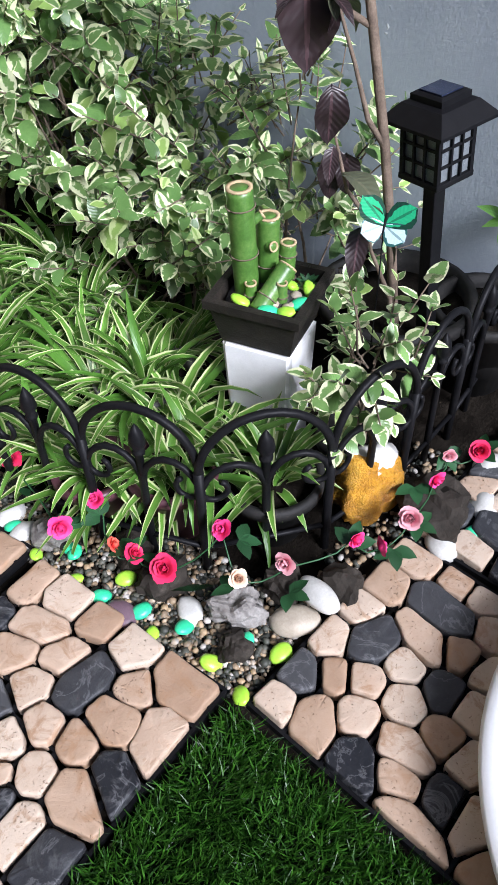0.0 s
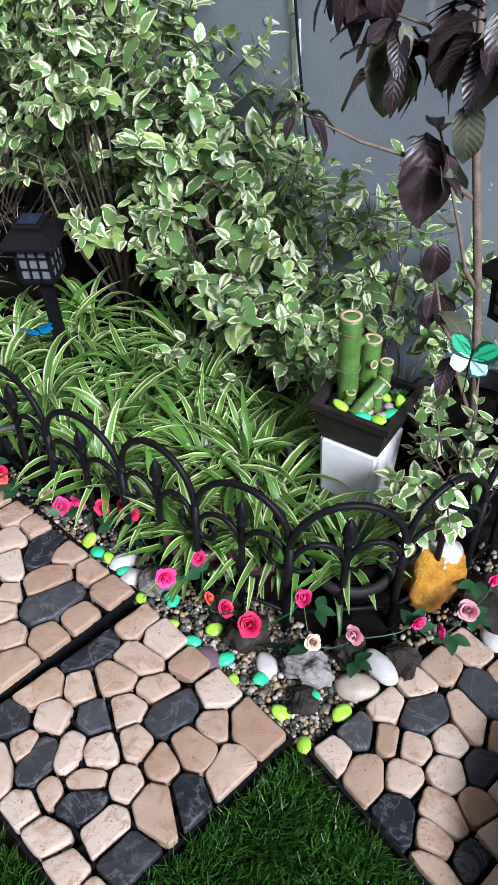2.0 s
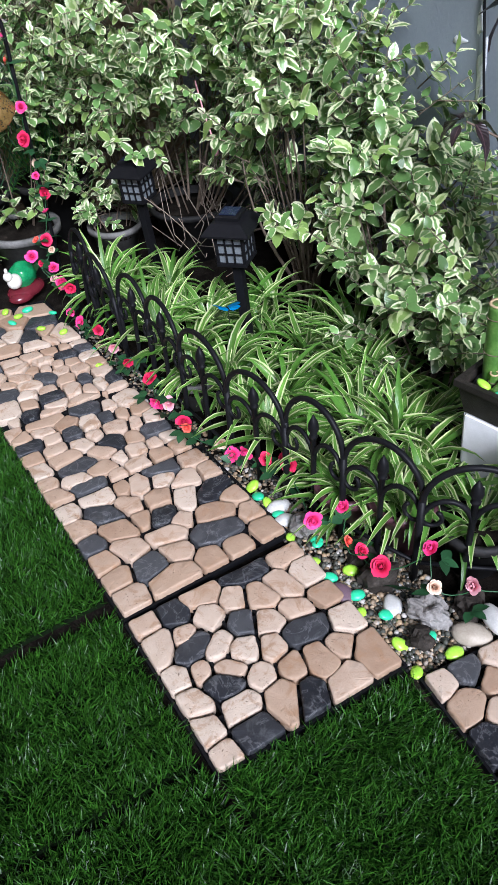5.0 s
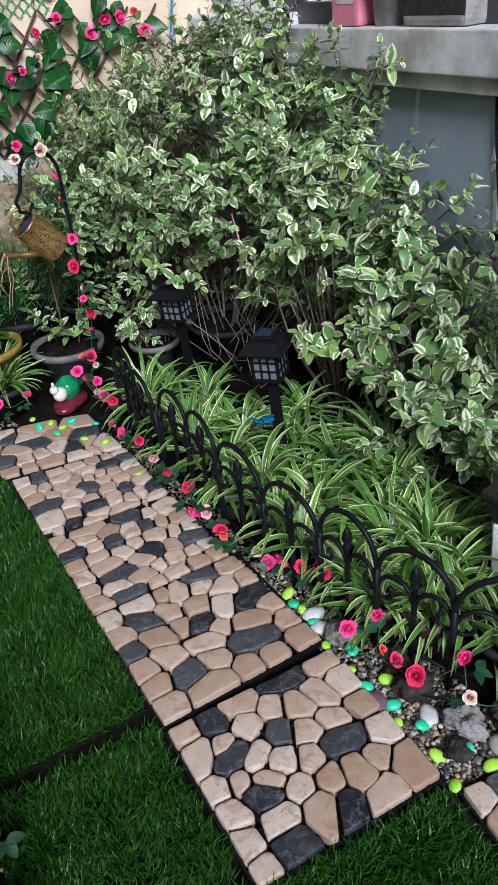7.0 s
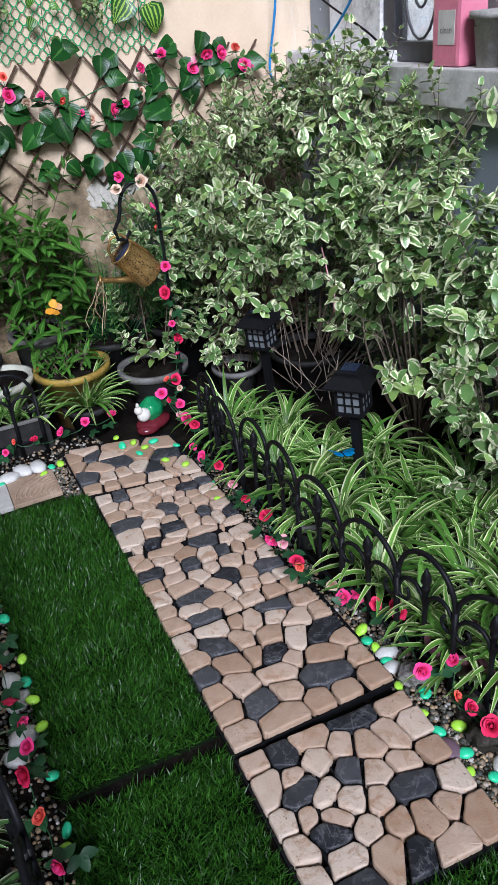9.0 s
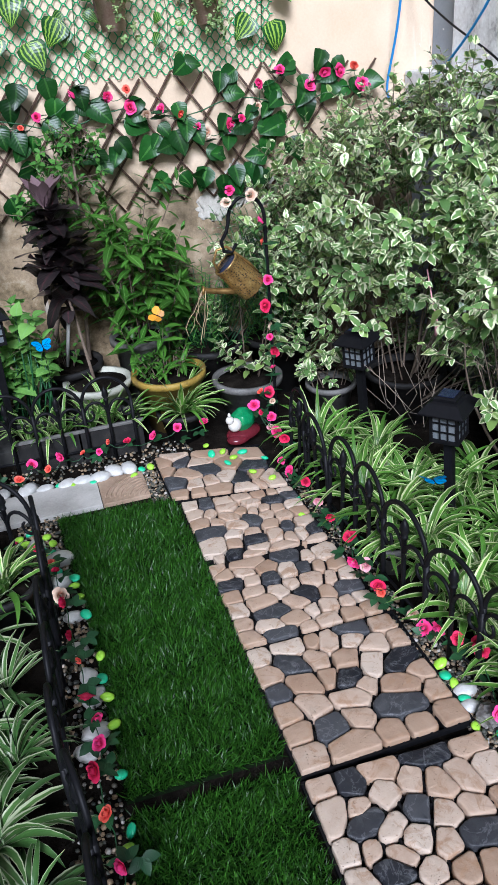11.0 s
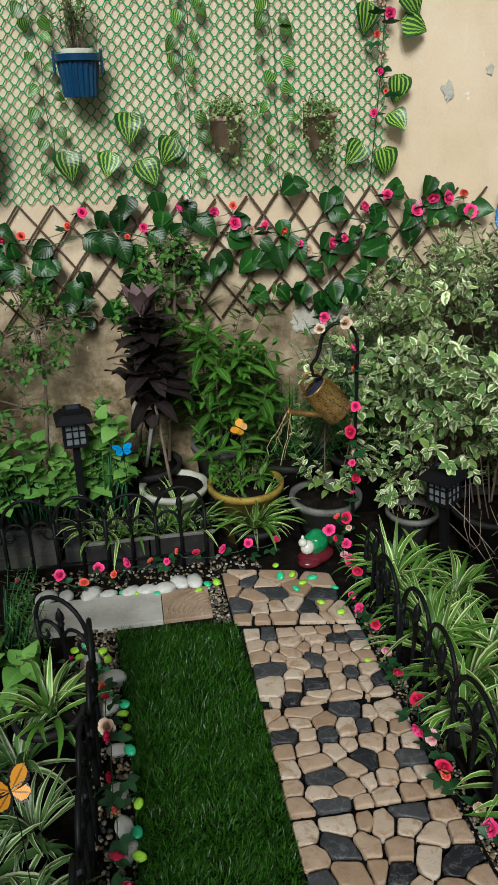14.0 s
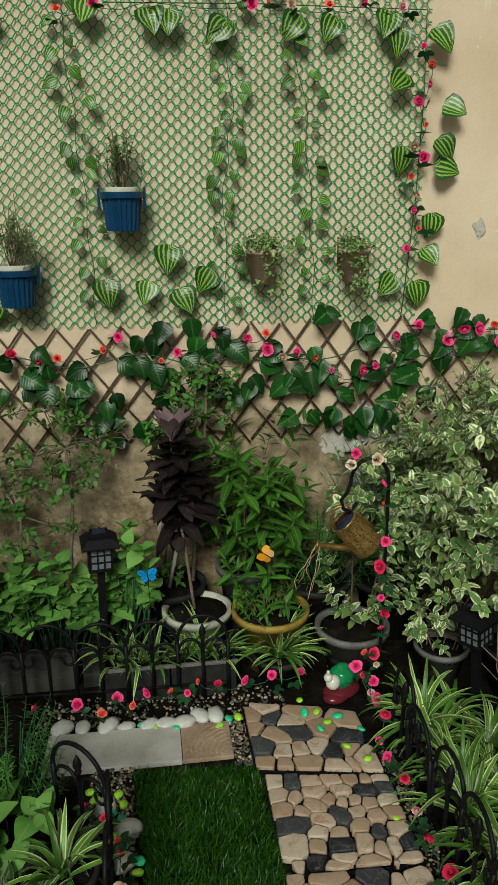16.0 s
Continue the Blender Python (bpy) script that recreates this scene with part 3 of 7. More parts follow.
Q3_LONG = [(0.222, 0.668, 0.261, 0.666), (0.171, 0.669, 0.21, 0.667), (0.004, 0.683, 0.029, 0.658), (0.096, 0.7, 0.148, 0.703), (0.044, 0.702, 0.089, 0.687), (0.13, 0.762, 0.158, 0.739), (0.047, 0.777, 0.097, 0.783), (0.273, 0.794, 0.295, 0.789), (0.103, 0.81, 0.129, 0.793), (0.186, 0.811, 0.218, 0.809), (0.049, 0.817, 0.084, 0.815), (0.161, 0.875, 0.162, 0.845), (0.103, 0.891, 0.134, 0.894), (0.052, 0.898, 0.078, 0.887), (0.252, 0.914, 0.273, 0.879), (0.053, 0.919, 0.115, 0.92), (0.217, 0.947, 0.257, 0.942)]
Q3_DARK = [(0.044, 0.677, 0.109, 0.666), (0.048, 0.734, 0.119, 0.741), (0.253, 0.759, 0.289, 0.747), (0.162, 0.788, 0.188, 0.754), (0.115, 0.848), (0.202, 0.857), (0.007, 0.859, 0.043, 0.863), (0.15, 0.92, 0.203, 0.908)]
Q4_ROUND = [(0.278, 0.947), (0.218, 0.988), (0.245, 0.991), (0.079, 1.009), (0.261, 1.036), (0.134, 1.04), (0.186, 1.053), (0.087, 1.054), (0.232, 1.08), (0.274, 1.093), (0.189, 1.1), (0.064, 1.117), (0.227, 1.123), (0.023, 1.128), (0.193, 1.134), (0.165, 1.135), (0.133, 1.148), (0.054, 1.159), (0.018, 1.176), (0.234, 1.197), (0.014, 1.219)]
Q4_LONG = [(0.084, 0.951, 0.134, 0.948), (0.151, 0.952, 0.199, 0.954), (0.016, 0.958, 0.032, 0.94), (0.11, 0.968, 0.148, 0.968), (0.183, 1.021, 0.178, 0.987), (0.028, 1.038, 0.028, 0.998), (0.087, 1.09, 0.126, 1.082), (0.262, 1.128, 0.292, 1.121), (0.079, 1.145, 0.111, 1.111), (0.088, 1.172, 0.122, 1.168), (0.155, 1.174, 0.189, 1.163), (0.264, 1.206, 0.296, 1.199), (0.091, 1.211, 0.119, 1.207), (0.135, 1.216, 0.173, 1.203), (0.186, 1.216, 0.211, 1.195)]
Q4_DARK = [(0.068, 0.968), (0.28, 0.992), (0.11, 1.003, 0.149, 0.999), (0.226, 1.035), (0.01, 1.072, 0.069, 1.083), (0.135, 1.108, 0.156, 1.078), (0.204, 1.167, 0.252, 1.157), (0.262, 1.169, 0.291, 1.157), (0.055, 1.211)]
Q5_ROUND = [(0.218, 1.248), (0.051, 1.274), (0.005, 1.286), (0.226, 1.309), (0.056, 1.326), (0.145, 1.334), (-0.006, 1.42), (-0.005, 1.479)]
Q5_LONG = [(0.157, 1.251, 0.218, 1.239), (0.083, 1.286, 0.136, 1.258), (0.253, 1.29, 0.265, 1.24), (0.017, 1.402, 0.073, 1.376), (0.154, 1.412, 0.197, 1.391), (0.221, 1.439, 0.264, 1.414), (0.074, 1.441, 0.118, 1.439), (0.113, 1.478, 0.153, 1.46)]
Q5_DARK = [(0.185, 1.305), (-0.014, 1.365, 0.014, 1.346), (0.216, 1.371, 0.239, 1.352), (0.067, 1.41, 0.128, 1.388), (0.043, 1.462)]
QR_ROUND = [(0.299, -0.32), (0.388, -0.268), (0.445, -0.247), (0.494, -0.243), (0.399, -0.234), (0.547, -0.225), (0.588, -0.203), (0.411, -0.181), (0.591, -0.163), (0.454, -0.159), (0.37, -0.143), (0.411, -0.13), (0.395, -0.099), (0.539, -0.09), (0.492, -0.084), (0.436, -0.071), (0.33, -0.063)]
QR_LONG = [(0.346, -0.296, 0.312, -0.292), (0.306, -0.218, 0.289, -0.281), (0.337, -0.201, 0.331, -0.225), (0.508, -0.2, 0.499, -0.215), (0.366, -0.186, 0.358, -0.223), (0.511, -0.139, 0.488, -0.183), (0.354, -0.101, 0.317, -0.114), (0.601, -0.09, 0.601, -0.12)]
QR_DARK = [(0.348, -0.261, 0.317, -0.264), (0.447, -0.215), (0.322, -0.164, 0.317, -0.176), (0.552, -0.132, 0.535, -0.204), (0.44, -0.108, 0.481, -0.121), (0.378, -0.051, 0.376, -0.076)]
PAVING = "tumbled cream and black stones on a black plastic deck tile"
Q1 = [(-0.016, 0.010), (0.312, -0.004), (0.328, 0.305), (-0.010, 0.320)]
Q2 = [(-0.008, 0.330), (0.328, 0.332), (0.312, 0.644), (-0.013, 0.648)]
Q3 = [(-0.013, 0.652), (0.310, 0.648), (0.302, 0.936), (-0.012, 0.946)]
Q4 = [(-0.012, 0.950), (0.302, 0.940), (0.300, 1.205), (-0.010, 1.25)]
Q5 = [(-0.026, 1.272), (0.296, 1.215), (0.285, 1.468), (-0.03, 1.54)]
QR = [(0.272, -0.345), (0.585, -0.385), (0.622, -0.072), (0.314, -0.034)]
QS = [(0.6, -0.39), (0.9, -0.43), (0.94, -0.115), (0.638, -0.074)]
for quad, light, dark in ((Q1, Q1_ROUND + Q1_LONG, Q1_DARK), (Q2, Q2_ROUND + Q2_LONG, Q2_DARK), (Q3, Q3_ROUND + Q3_LONG, Q3_DARK), (Q4, Q4_ROUND + Q4_LONG, Q4_DARK), (Q5, Q5_ROUND + Q5_LONG, Q5_DARK), (QR, QR_ROUND + QR_LONG, QR_DARK)):
    deck_tile(quad, light, dark, PAVING)
deck_tile(QS, *random_seeds(QS, 6, 6, 0.24), PAVING)


# ---- artificial turf ----
def turf_mat(quad, n, upright):
    q = [np.array(a, float) for a in quad]
    c = sum(q) / 4
    mat = empty("turf_mat", Matrix.Translation((c[0], c[1], GZ)), "square mat of bright green artificial turf", "turf mat", "turf mats laid edge to edge")
    bm = bmesh.new()
    lo = [bm.verts.new((*(p - c), 0.0)) for p in q]
    hi = [bm.verts.new((*(p - c) * 0.995, 0.008)) for p in q]
    bm.faces.new(hi)
    for k in range(4):
        bm.faces.new((lo[k], lo[(k + 1) % 4], hi[(k + 1) % 4], hi[k]))
    part("backing", bm, mat, mat=M["turf_base"])
    u, v = rng.uniform(0.0, 1.0, n), rng.uniform(0.004, 0.996, n)
    P = ((q[0][None] * (1 - u)[:, None] + q[1][None] * u[:, None]) * (1 - v)[:, None] + (q[3][None] * (1 - u)[:, None] + q[2][None] * u[:, None]) * v[:, None]) - c
    pos = np.column_stack([P, np.full(n, 0.008)])
    lean = np.array([0.25, -0.35]) + 0.5 * np.column_stack([np.sin(pos[:, 0] * 60 + c[0] * 9), np.cos(pos[:, 1] * 55 + c[1] * 7)])
    d = np.column_stack([rng.normal(0, 0.75, n) + lean[:, 0], rng.normal(0, 0.75, n) + lean[:, 1], np.full(n, upright)])
    tagged(part("turf", as_mesh("turf", *leaves(pos, d, np.cross(d, rng.normal(size=(n, 3))), rng.uniform(0.015, 0.028, n), rng.uniform(0.0017, 0.0029, n), lambda v: 1 - 0.6 * v, 2, 0.1, rng.uniform(0.1, 0.6, n))[:2], M["turf"]), mat), kind="stuff")
    return mat


for quad, n in (([(-0.30, 0.392), (-0.02, 0.387), (-0.012, 0.66), (-0.302, 0.675)], 9000), ([(-0.302, 0.678), (-0.012, 0.664), (-0.015, 0.96), (-0.312, 0.985)], 9000),
                ([(-0.312, 0.988), (-0.015, 0.963), (-0.022, 1.29), (-0.338, 1.315)], 9000), ([(-0.315, 0.06), (-0.03, 0.045), (-0.022, 0.356), (-0.305, 0.362)], 11000),
                ([(-0.33, -0.26), (-0.02, -0.28), (-0.028, 0.035), (-0.318, 0.05)], 11000), ([(-0.018, -0.30), (0.262, -0.33), (0.30, -0.02), (-0.012, 0.008)], 12000),
                ([(-0.34, -0.58), (-0.03, -0.6), (-0.02, -0.285), (-0.33, -0.265)], 5000), ([(-0.025, -0.62), (0.25, -0.65), (0.26, -0.335), (-0.018, -0.305)], 6000)):
    turf_mat(quad, n, 1.0 if quad[1][0] > 0.1 else 1.9)


# ---- low fence of arched panels ----
def arc(cx, cz, rx, rz, a0, a1, n):
    a = np.radians(np.linspace(a0, a1, n))
    return np.column_stack([cx + rx * np.cos(a), np.zeros(n), cz + rz * np.sin(a)])


def fence_panel(pitch):
    """One panel in the x-z plane: two posts under a high arch, a spear in the middle, scrolls to both sides."""
    h = pitch / 2
    e = empty("fence_panel", Matrix(), "black plastic arched fence panel with spear and scrolls", "garden fence", "low fence round the beds")
    arch = np.vstack([[(-h, 0, 0.16)], arc(0, 0.17, h, 0.082, 180, 0, 15), [(h, 0, 0.16)]])
    part("arch", tubes("arch", [(arch, 0.0052)], M["fence_black"], 8), e)
    for sx in (-1, 1):
        part("post", tubes("post", [([(sx * h, 0, -0.03), (sx * h, 0, 0.08), (sx * h, 0, 0.175)], 0.0058)], M["fence_black"], 8), e)
        inner = np.vstack([arc(sx * h * 0.5, 0.128, h * 0.5, 0.05, 180 if sx > 0 else 0, 20 if sx > 0 else 160, 9), arc(sx * h * 0.78, 0.138, h * 0.20, 0.016, 20 if sx > 0 else 160, -240 if sx > 0 else 420, 11)])
        part("scroll", tubes("scroll", [(inner, np.linspace(0.0048, 0.0036, len(inner)))], M["fence_black"], 6), e)
    part("spear", tubes("spear", [([(0, 0, -0.04), (0, 0, 0.1), (0, 0, 0.176), (0, 0, 0.179), (0, 0, 0.184), (0, 0, 0.186), (0, 0, 0.196), (0, 0, 0.21), (0, 0, 0.226)], [0.0052, 0.0052, 0.0052, 0.008, 0.008, 0.0055, 0.0105, 0.0085, 0.001])], M["fence_black"], 8), e)
    part("rail", tubes("rail", [([(-h, 0, 0.03), (0, 0, 0.028), (h, 0, 0.03)], 0.004)], M["fence_black"], 6), e)
    return e


def fence_line(posts):
    panels = []
    for a, b in zip(posts, posts[1:]):
        a, b = np.array(a), np.array(b)
        d = b - a
        L = np.linalg.norm(d)
        m = Matrix.Translation((*(a + b) / 2, GZ + 0.02)) @ Matrix.Rotation(math.atan2(d[1], d[0]), 4, "Z") @ Matrix.Rotation(rng.normal(0, 0.03), 4, "X")
        m = m @ Matrix.Diagonal((L / 0.147, 1, 1 + rng.normal(0, 0.015), 1))
        panels.append(m)
    return panels


EAST = [(0.345, 1.33), (0.342, 1.185), (0.344, 1.04), (0.35, 0.895), (0.345, 0.735), (0.352, 0.56), (0.378, 0.405), (0.398, 0.265), (0.44, 0.12), (0.558, 0.012), (0.70, -0.025), (0.842, -0.035), (0.985, -0.03)]
NORTH = [(-0.06 - 0.145 * k, 1.60 + 0.004 * k) for k in range(6)]
WEST = [(-0.50, 1.155), (-0.38, 1.06), (-0.372, 0.92), (-0.372, 0.775), (-0.38, 0.63), (-0.383, 0.485), (-0.378, 0.34), (-0.352, 0.2), (-0.35, 0.055), (-0.36, -0.09)]
first = fence_panel(0.147)
ms = fence_line(EAST) + fence_line(NORTH) + fence_line(WEST)
for m in ms[1:]:
    o = copy_thing(first, Matrix())
    o.matrix_basis = m
first.matrix_basis = ms[0]


# ---- solar lanterns ----
def lantern():
    """A square solar lantern on a ground stake: hipped roof with a solar cell, a body of nine-pane windows, a square stake."""
    e = empty("solar_lantern", Matrix(), "black plastic solar lantern on a square stake in the bed", "solar lantern", "solar lanterns")
    bm = bmesh.new()
    z0, rings = 0.345, ((0.062, 0.0), (0.062, 0.005), (0.040, 0.028), (0.031, 0.031), (0.031, 0.040), (0.026, 0.043))
    vs = [[bm.verts.new((sx * r, sy * r, z0 + z)) for sx, sy in ((-1, -1), (1, -1), (1, 1), (-1, 1))] for r, z in rings]
    for a, b in zip(vs, vs[1:]):
        for k in range(4):
            bm.faces.new((a[k], a[(k + 1) % 4], b[(k + 1) % 4], b[k]))
    bm.faces.new(vs[0][::-1])
    bm.faces.new(vs[-1])
    roof = part("roof", bm, e, mat=M["black_plastic"])
    part("solar_cell", boxed(-0.022, -0.022, z0 + 0.0435, 0.022, 0.022, z0 + 0.0455), roof, "glossy dark solar cell", mat=M["solar"])
    for sx in (-1, 1):
        for sy in (-1, 1):
            part("corner_post", boxed(sx * 0.036 - 0.004, sy * 0.036 - 0.004, 0.262, sx * 0.036 + 0.004, sy * 0.036 + 0.004, z0 + 0.002, 0.001), e, mat=M["black_plastic"])
    part("base", boxed(-0.041, -0.041, 0.255, 0.041, 0.041, 0.265, 0.002), e, mat=M["black_plastic"])
    for k in range(4):
        t = Matrix.Rotation(k * math.pi / 2, 4, "Z")
        for u in (-0.011, 0.011):
            part("glazing_bar", boxed(u - 0.0018, 0.0365, 0.264, u + 0.0018, 0.0405, z0, 0, t), e, mat=M["black_plastic"])
        for z in (0.290, 0.316):
            part("glazing_bar", boxed(-0.036, 0.0362, z - 0.0018, 0.036, 0.0400, z + 0.0018, 0, t), e, mat=M["black_plastic"])
    part("diffuser", boxed(-0.035, -0.035, 0.2655, 0.035, 0.035, z0 - 0.001), e, "milky translucent panes", mat=M["lamp_pane"])
    part("stake", boxed(-0.0125, -0.0125, -0.12, 0.0125, 0.0125, 0.256, 0.002), e, mat=M["black_plastic"])
    return e


lamp = lantern()
lamps = [Matrix.Translation((0.585, 0.85, GZ + 0.01)) @ Matrix.Rotation(radians(-4), 4, "Y") @ pose(0, 0, 0, 0, 0, 38), Matrix.Translation((0.615, 1.39, GZ - 0.02)) @ Matrix.Rotation(radians(-5), 4, "Y") @ pose(0, 0, 0, 0, 0, 33), pose(-0.416, 1.70, 0.10, 0, 1, 8), Matrix.Translation((0.886, 0.042, 0.100)) @ Matrix.Rotation(radians(5), 4, (-0.9, -0.43, 0)) @ pose(0, 0, 0, 0, 0, -18) @ Matrix.Diagonal((0.95, 0.95, 0.95, 1))]
lamps = [m @ Matrix.Translation((0, 0, 0.06)) @ Matrix.Diagonal((0.845, 0.845, 0.845, 1)) for m in lamps]
for m in lamps[1:]:
    copy_thing(lamp, Matrix()).matrix_basis = m
lamp.matrix_basis = lamps[0]


# ---- more materials ----
def plain(name, lo, hi, rough=0.5, scale=50, bump=0.15, metal=0.0, spec=0.5):
    return surface(name, [(0.3, lo), (0.75, hi)], scale, (max(rough - 0.12, 0.03), min(rough + 0.12, 1)), bump, metal=metal, spec=spec)


M["glow_green"] = plain("emerald_green_plastic_pebble", (0.03, 0.46, 0.21), (0.08, 0.66, 0.34), 0.32, 90)
M["glow_lime"] = plain("lime_green_plastic_pebble", (0.30, 0.62, 0.03), (0.46, 0.80, 0.07), 0.32, 90)
M["white_cobble"] = plain("white_cobble", (0.42, 0.41, 0.375), (0.66, 0.65, 0.615), 0.45, 40, 0.2)
M["beige_cobble"] = plain("beige_cobble", (0.30, 0.25, 0.19), (0.50, 0.44, 0.35), 0.6, 40, 0.3)
M["grey_rock"] = surface("rough_grey_rock", [(0.32, (0.07, 0.062, 0.055)), (0.48, (0.20, 0.185, 0.17)), (0.7, (0.40, 0.385, 0.36))], 30, (0.7, 0.95), 1.0, 7, dist=0.006)
M["dark_rock"] = surface("damp_dark_rock", [(0.3, (0.010, 0.008, 0.006)), (0.55, (0.035, 0.029, 0.023)), (0.8, (0.12, 0.10, 0.085))], 30, (0.6, 0.9), 1.0, 7, dist=0.006, spec=0.2)
M["purple_cobble"] = plain("purple_grey_cobble", (0.10, 0.06, 0.08), (0.2, 0.13, 0.16), 0.5, 40)
M["petal_pink"] = petal_mat("hot_pink_petal", (0.86, 0.055, 0.26), (0.70, 0.015, 0.14))
M["petal_pale"] = petal_mat("pale_pink_petal", (0.76, 0.38, 0.42), (0.66, 0.16, 0.25))
M["petal_peach"] = petal_mat("coral_petal", (0.84, 0.14, 0.09), (0.74, 0.05, 0.06))
M["petal_cream"] = petal_mat("cream_petal", (0.72, 0.54, 0.40), (0.66, 0.34, 0.20))
M["petal_red"] = petal_mat("rose_red_petal", (0.72, 0.02, 0.10), (0.42, 0.006, 0.05))
M["silk_leaf"] = foliage_mat("artificial_rose_leaf", (0.012, 0.05, 0.016), (0.025, 0.085, 0.03), None, thin=0.05, rough=0.5)
M["silk_stem"] = plain("green_plastic_stem", (0.012, 0.06, 0.018), (0.025, 0.11, 0.035), 0.45)
M["pot_black"] = surface("black_nursery_pot", [(0.3, (0.010, 0.010, 0.010)), (0.55, (0.022, 0.021, 0.02)), (0.8, (0.07, 0.06, 0.05))], 25, (0.5, 0.8), 0.3, spec=0.2)
M["pot_grey"] = surface("grey_clay_pot", [(0.3, (0.06, 0.057, 0.05)), (0.55, (0.14, 0.135, 0.125)), (0.8, (0.27, 0.26, 0.24))], 18, (0.6, 0.9), 0.5, stain=(0.07, 0.065, 0.05))
M["pot_cream"] = surface("faded_cream_pot", [(0.3, (0.36, 0.36, 0.28)), (0.55, (0.50, 0.50, 0.41)), (0.8, (0.62, 0.62, 0.53))], 18, (0.5, 0.8), 0.4, stain=(0.20, 0.19, 0.14))
M["pot_yellow"] = surface("worn_yellow_pot", [(0.3, (0.14, 0.09, 0.015)), (0.5, (0.31, 0.205, 0.03)), (0.8, (0.48, 0.34, 0.07))], 18, (0.5, 0.8), 0.4, stain=(0.12, 0.08, 0.03))
M["pot_plum"] = plain("plum_plastic_pot", (0.07, 0.025, 0.035), (0.12, 0.05, 0.06), 0.45)

# ---- spider plants ----
def ribbon_leaves(n, length, width, rise, droop, r0=0.012, nv=7, spin=0.0):
    """Long arching leaves from one crown: verts, faces, uv."""
    az = rng.uniform(0, 2 * math.pi, n) + spin
    L = rng.uniform(0.65, 1.1, n) * length
    W = rng.uniform(0.8, 1.15, n) * width
    el = np.radians(rng.uniform(rise[0], rise[1], n))
    dr = np.radians(rng.uniform(droop[0], droop[1], n))
    v = np.linspace(0, 1, nv + 1)
    w = np.clip(np.minimum(0.55 + v * 2.2, 1.0) * (1 - v ** 3), 0.03, 1)
    p = np.column_stack([np.cos(az) * r0, np.sin(az) * r0, np.zeros(n)])
    h = np.column_stack([np.cos(az), np.sin(az), np.zeros(n)])
    sway = rng.normal(0, 0.45, n)
    P = np.empty((n, nv + 1, 3, 3))
    for k in range(nv + 1):
        a = el - dr * v[k] ** 1.3
        az2 = az + sway * v[k]
        h2 = np.column_stack([np.cos(az2), np.sin(az2), np.zeros(n)])
        d = h2 * np.cos(a)[:, None] + UP * np.sin(a)[:, None]
        if k:
            p = p + d * (L / nv)[:, None]
        side = np.column_stack([-h2[:, 1], h2[:, 0], np.zeros(n)])
        nm = np.cross(d, side)
        for j, u in enumerate((-1, 0, 1)):
            P[:, k, j] = p + side * (u * 0.5 * W * w[k])[:, None] + nm * (0.22 * abs(u) * W * w[k])[:, None]
    base = (np.arange(n) * (nv + 1) * 3)[:, None, None, None]
    k, j = np.meshgrid(np.arange(nv), np.arange(2), indexing="ij")
    quad = np.stack([k * 3 + j, k * 3 + j + 1, (k + 1) * 3 + j + 1, (k + 1) * 3 + j], -1)[None]
    uv = np.stack(np.meshgrid(v, [0, 0.5, 1], indexing="ij")[::-1], -1).reshape(-1, 2)
    return P.reshape(-1, 3), (base + quad).reshape(-1, 4), np.tile(uv, (n, 1))


def pot(name, r, h, mat, parent, soil=0.02, lip=0.008, oval=1.0):
    part(name, lathe(name, [(r * 0.72, 0), (r * 0.95, h - lip * 2), (r + lip, h - lip * 2), (r + lip, h), (r - 0.002, h), (r * 0.93, h - lip * 2), (r * 0.80, h * 0.3)], mat, 30, 0.004, oval), parent)
    part("soil", lathe("soil", [(r * 0.90, h - soil - 0.012), (r * 0.92, h - soil), (r * 0.5, h - soil + 0.006), (0.001, h - soil + 0.009)], M["soil"], 24, 0.03, oval), parent)


def spider_plant(n, length, width=0.013, rise=(35, 88), droop=(60, 135), base=0.03, p=None, leaf="spider_leaf"):
    e = empty("spider_plant", Matrix(), "spider plant with arching cream-edged green leaves", "spider plant", "spider plants in the beds")
    if p:
        pot("pot", *p, e)
        base = p[1] - 0.02
    v, f, u = ribbon_leaves(n, length, width, rise, droop)
    v[:, 2] += base
    for k in range(n):
        part("leaf", as_mesh("leaf", v[k * 24:k * 24 + 24], f[:14], M[leaf], u[:24]), e)
    return e


kinds = [spider_plant(36, 0.175, 0.0160, (25, 88), (50, 130)), spider_plant(38, 0.190, 0.0165, (20, 85), (60, 140)), spider_plant(34, 0.160, 0.0150, (20, 80), (40, 110)), spider_plant(36, 0.180, 0.0145, (30, 88), (40, 120))]
spots = []
for y in np.arange(0.30, 1.36, 0.115):
    for x in np.arange(0.45, 0.82, 0.105):
        if (x > 0.62 and y < 0.42) or (x > 0.66 and y > 1.05) or math.hypot(x - 0.57, y - 0.85) < 0.03:
            continue
        spots.append((x + rng.uniform(-0.035, 0.035), y + rng.uniform(-0.035, 0.035), 0.95))
spots += [(0.56, 0.27, 1.0), (0.60, 0.33, 1.05), (0.55, 0.40, 1.0), (0.50, 0.27, 0.95), (0.54, 0.20, 0.9), (0.66, 0.36, 1.0), (0.70, 0.47, 0.95), (0.74, 0.58, 0.9), (0.68, 0.56, 0.95), (0.75, 0.40, 0.85)]
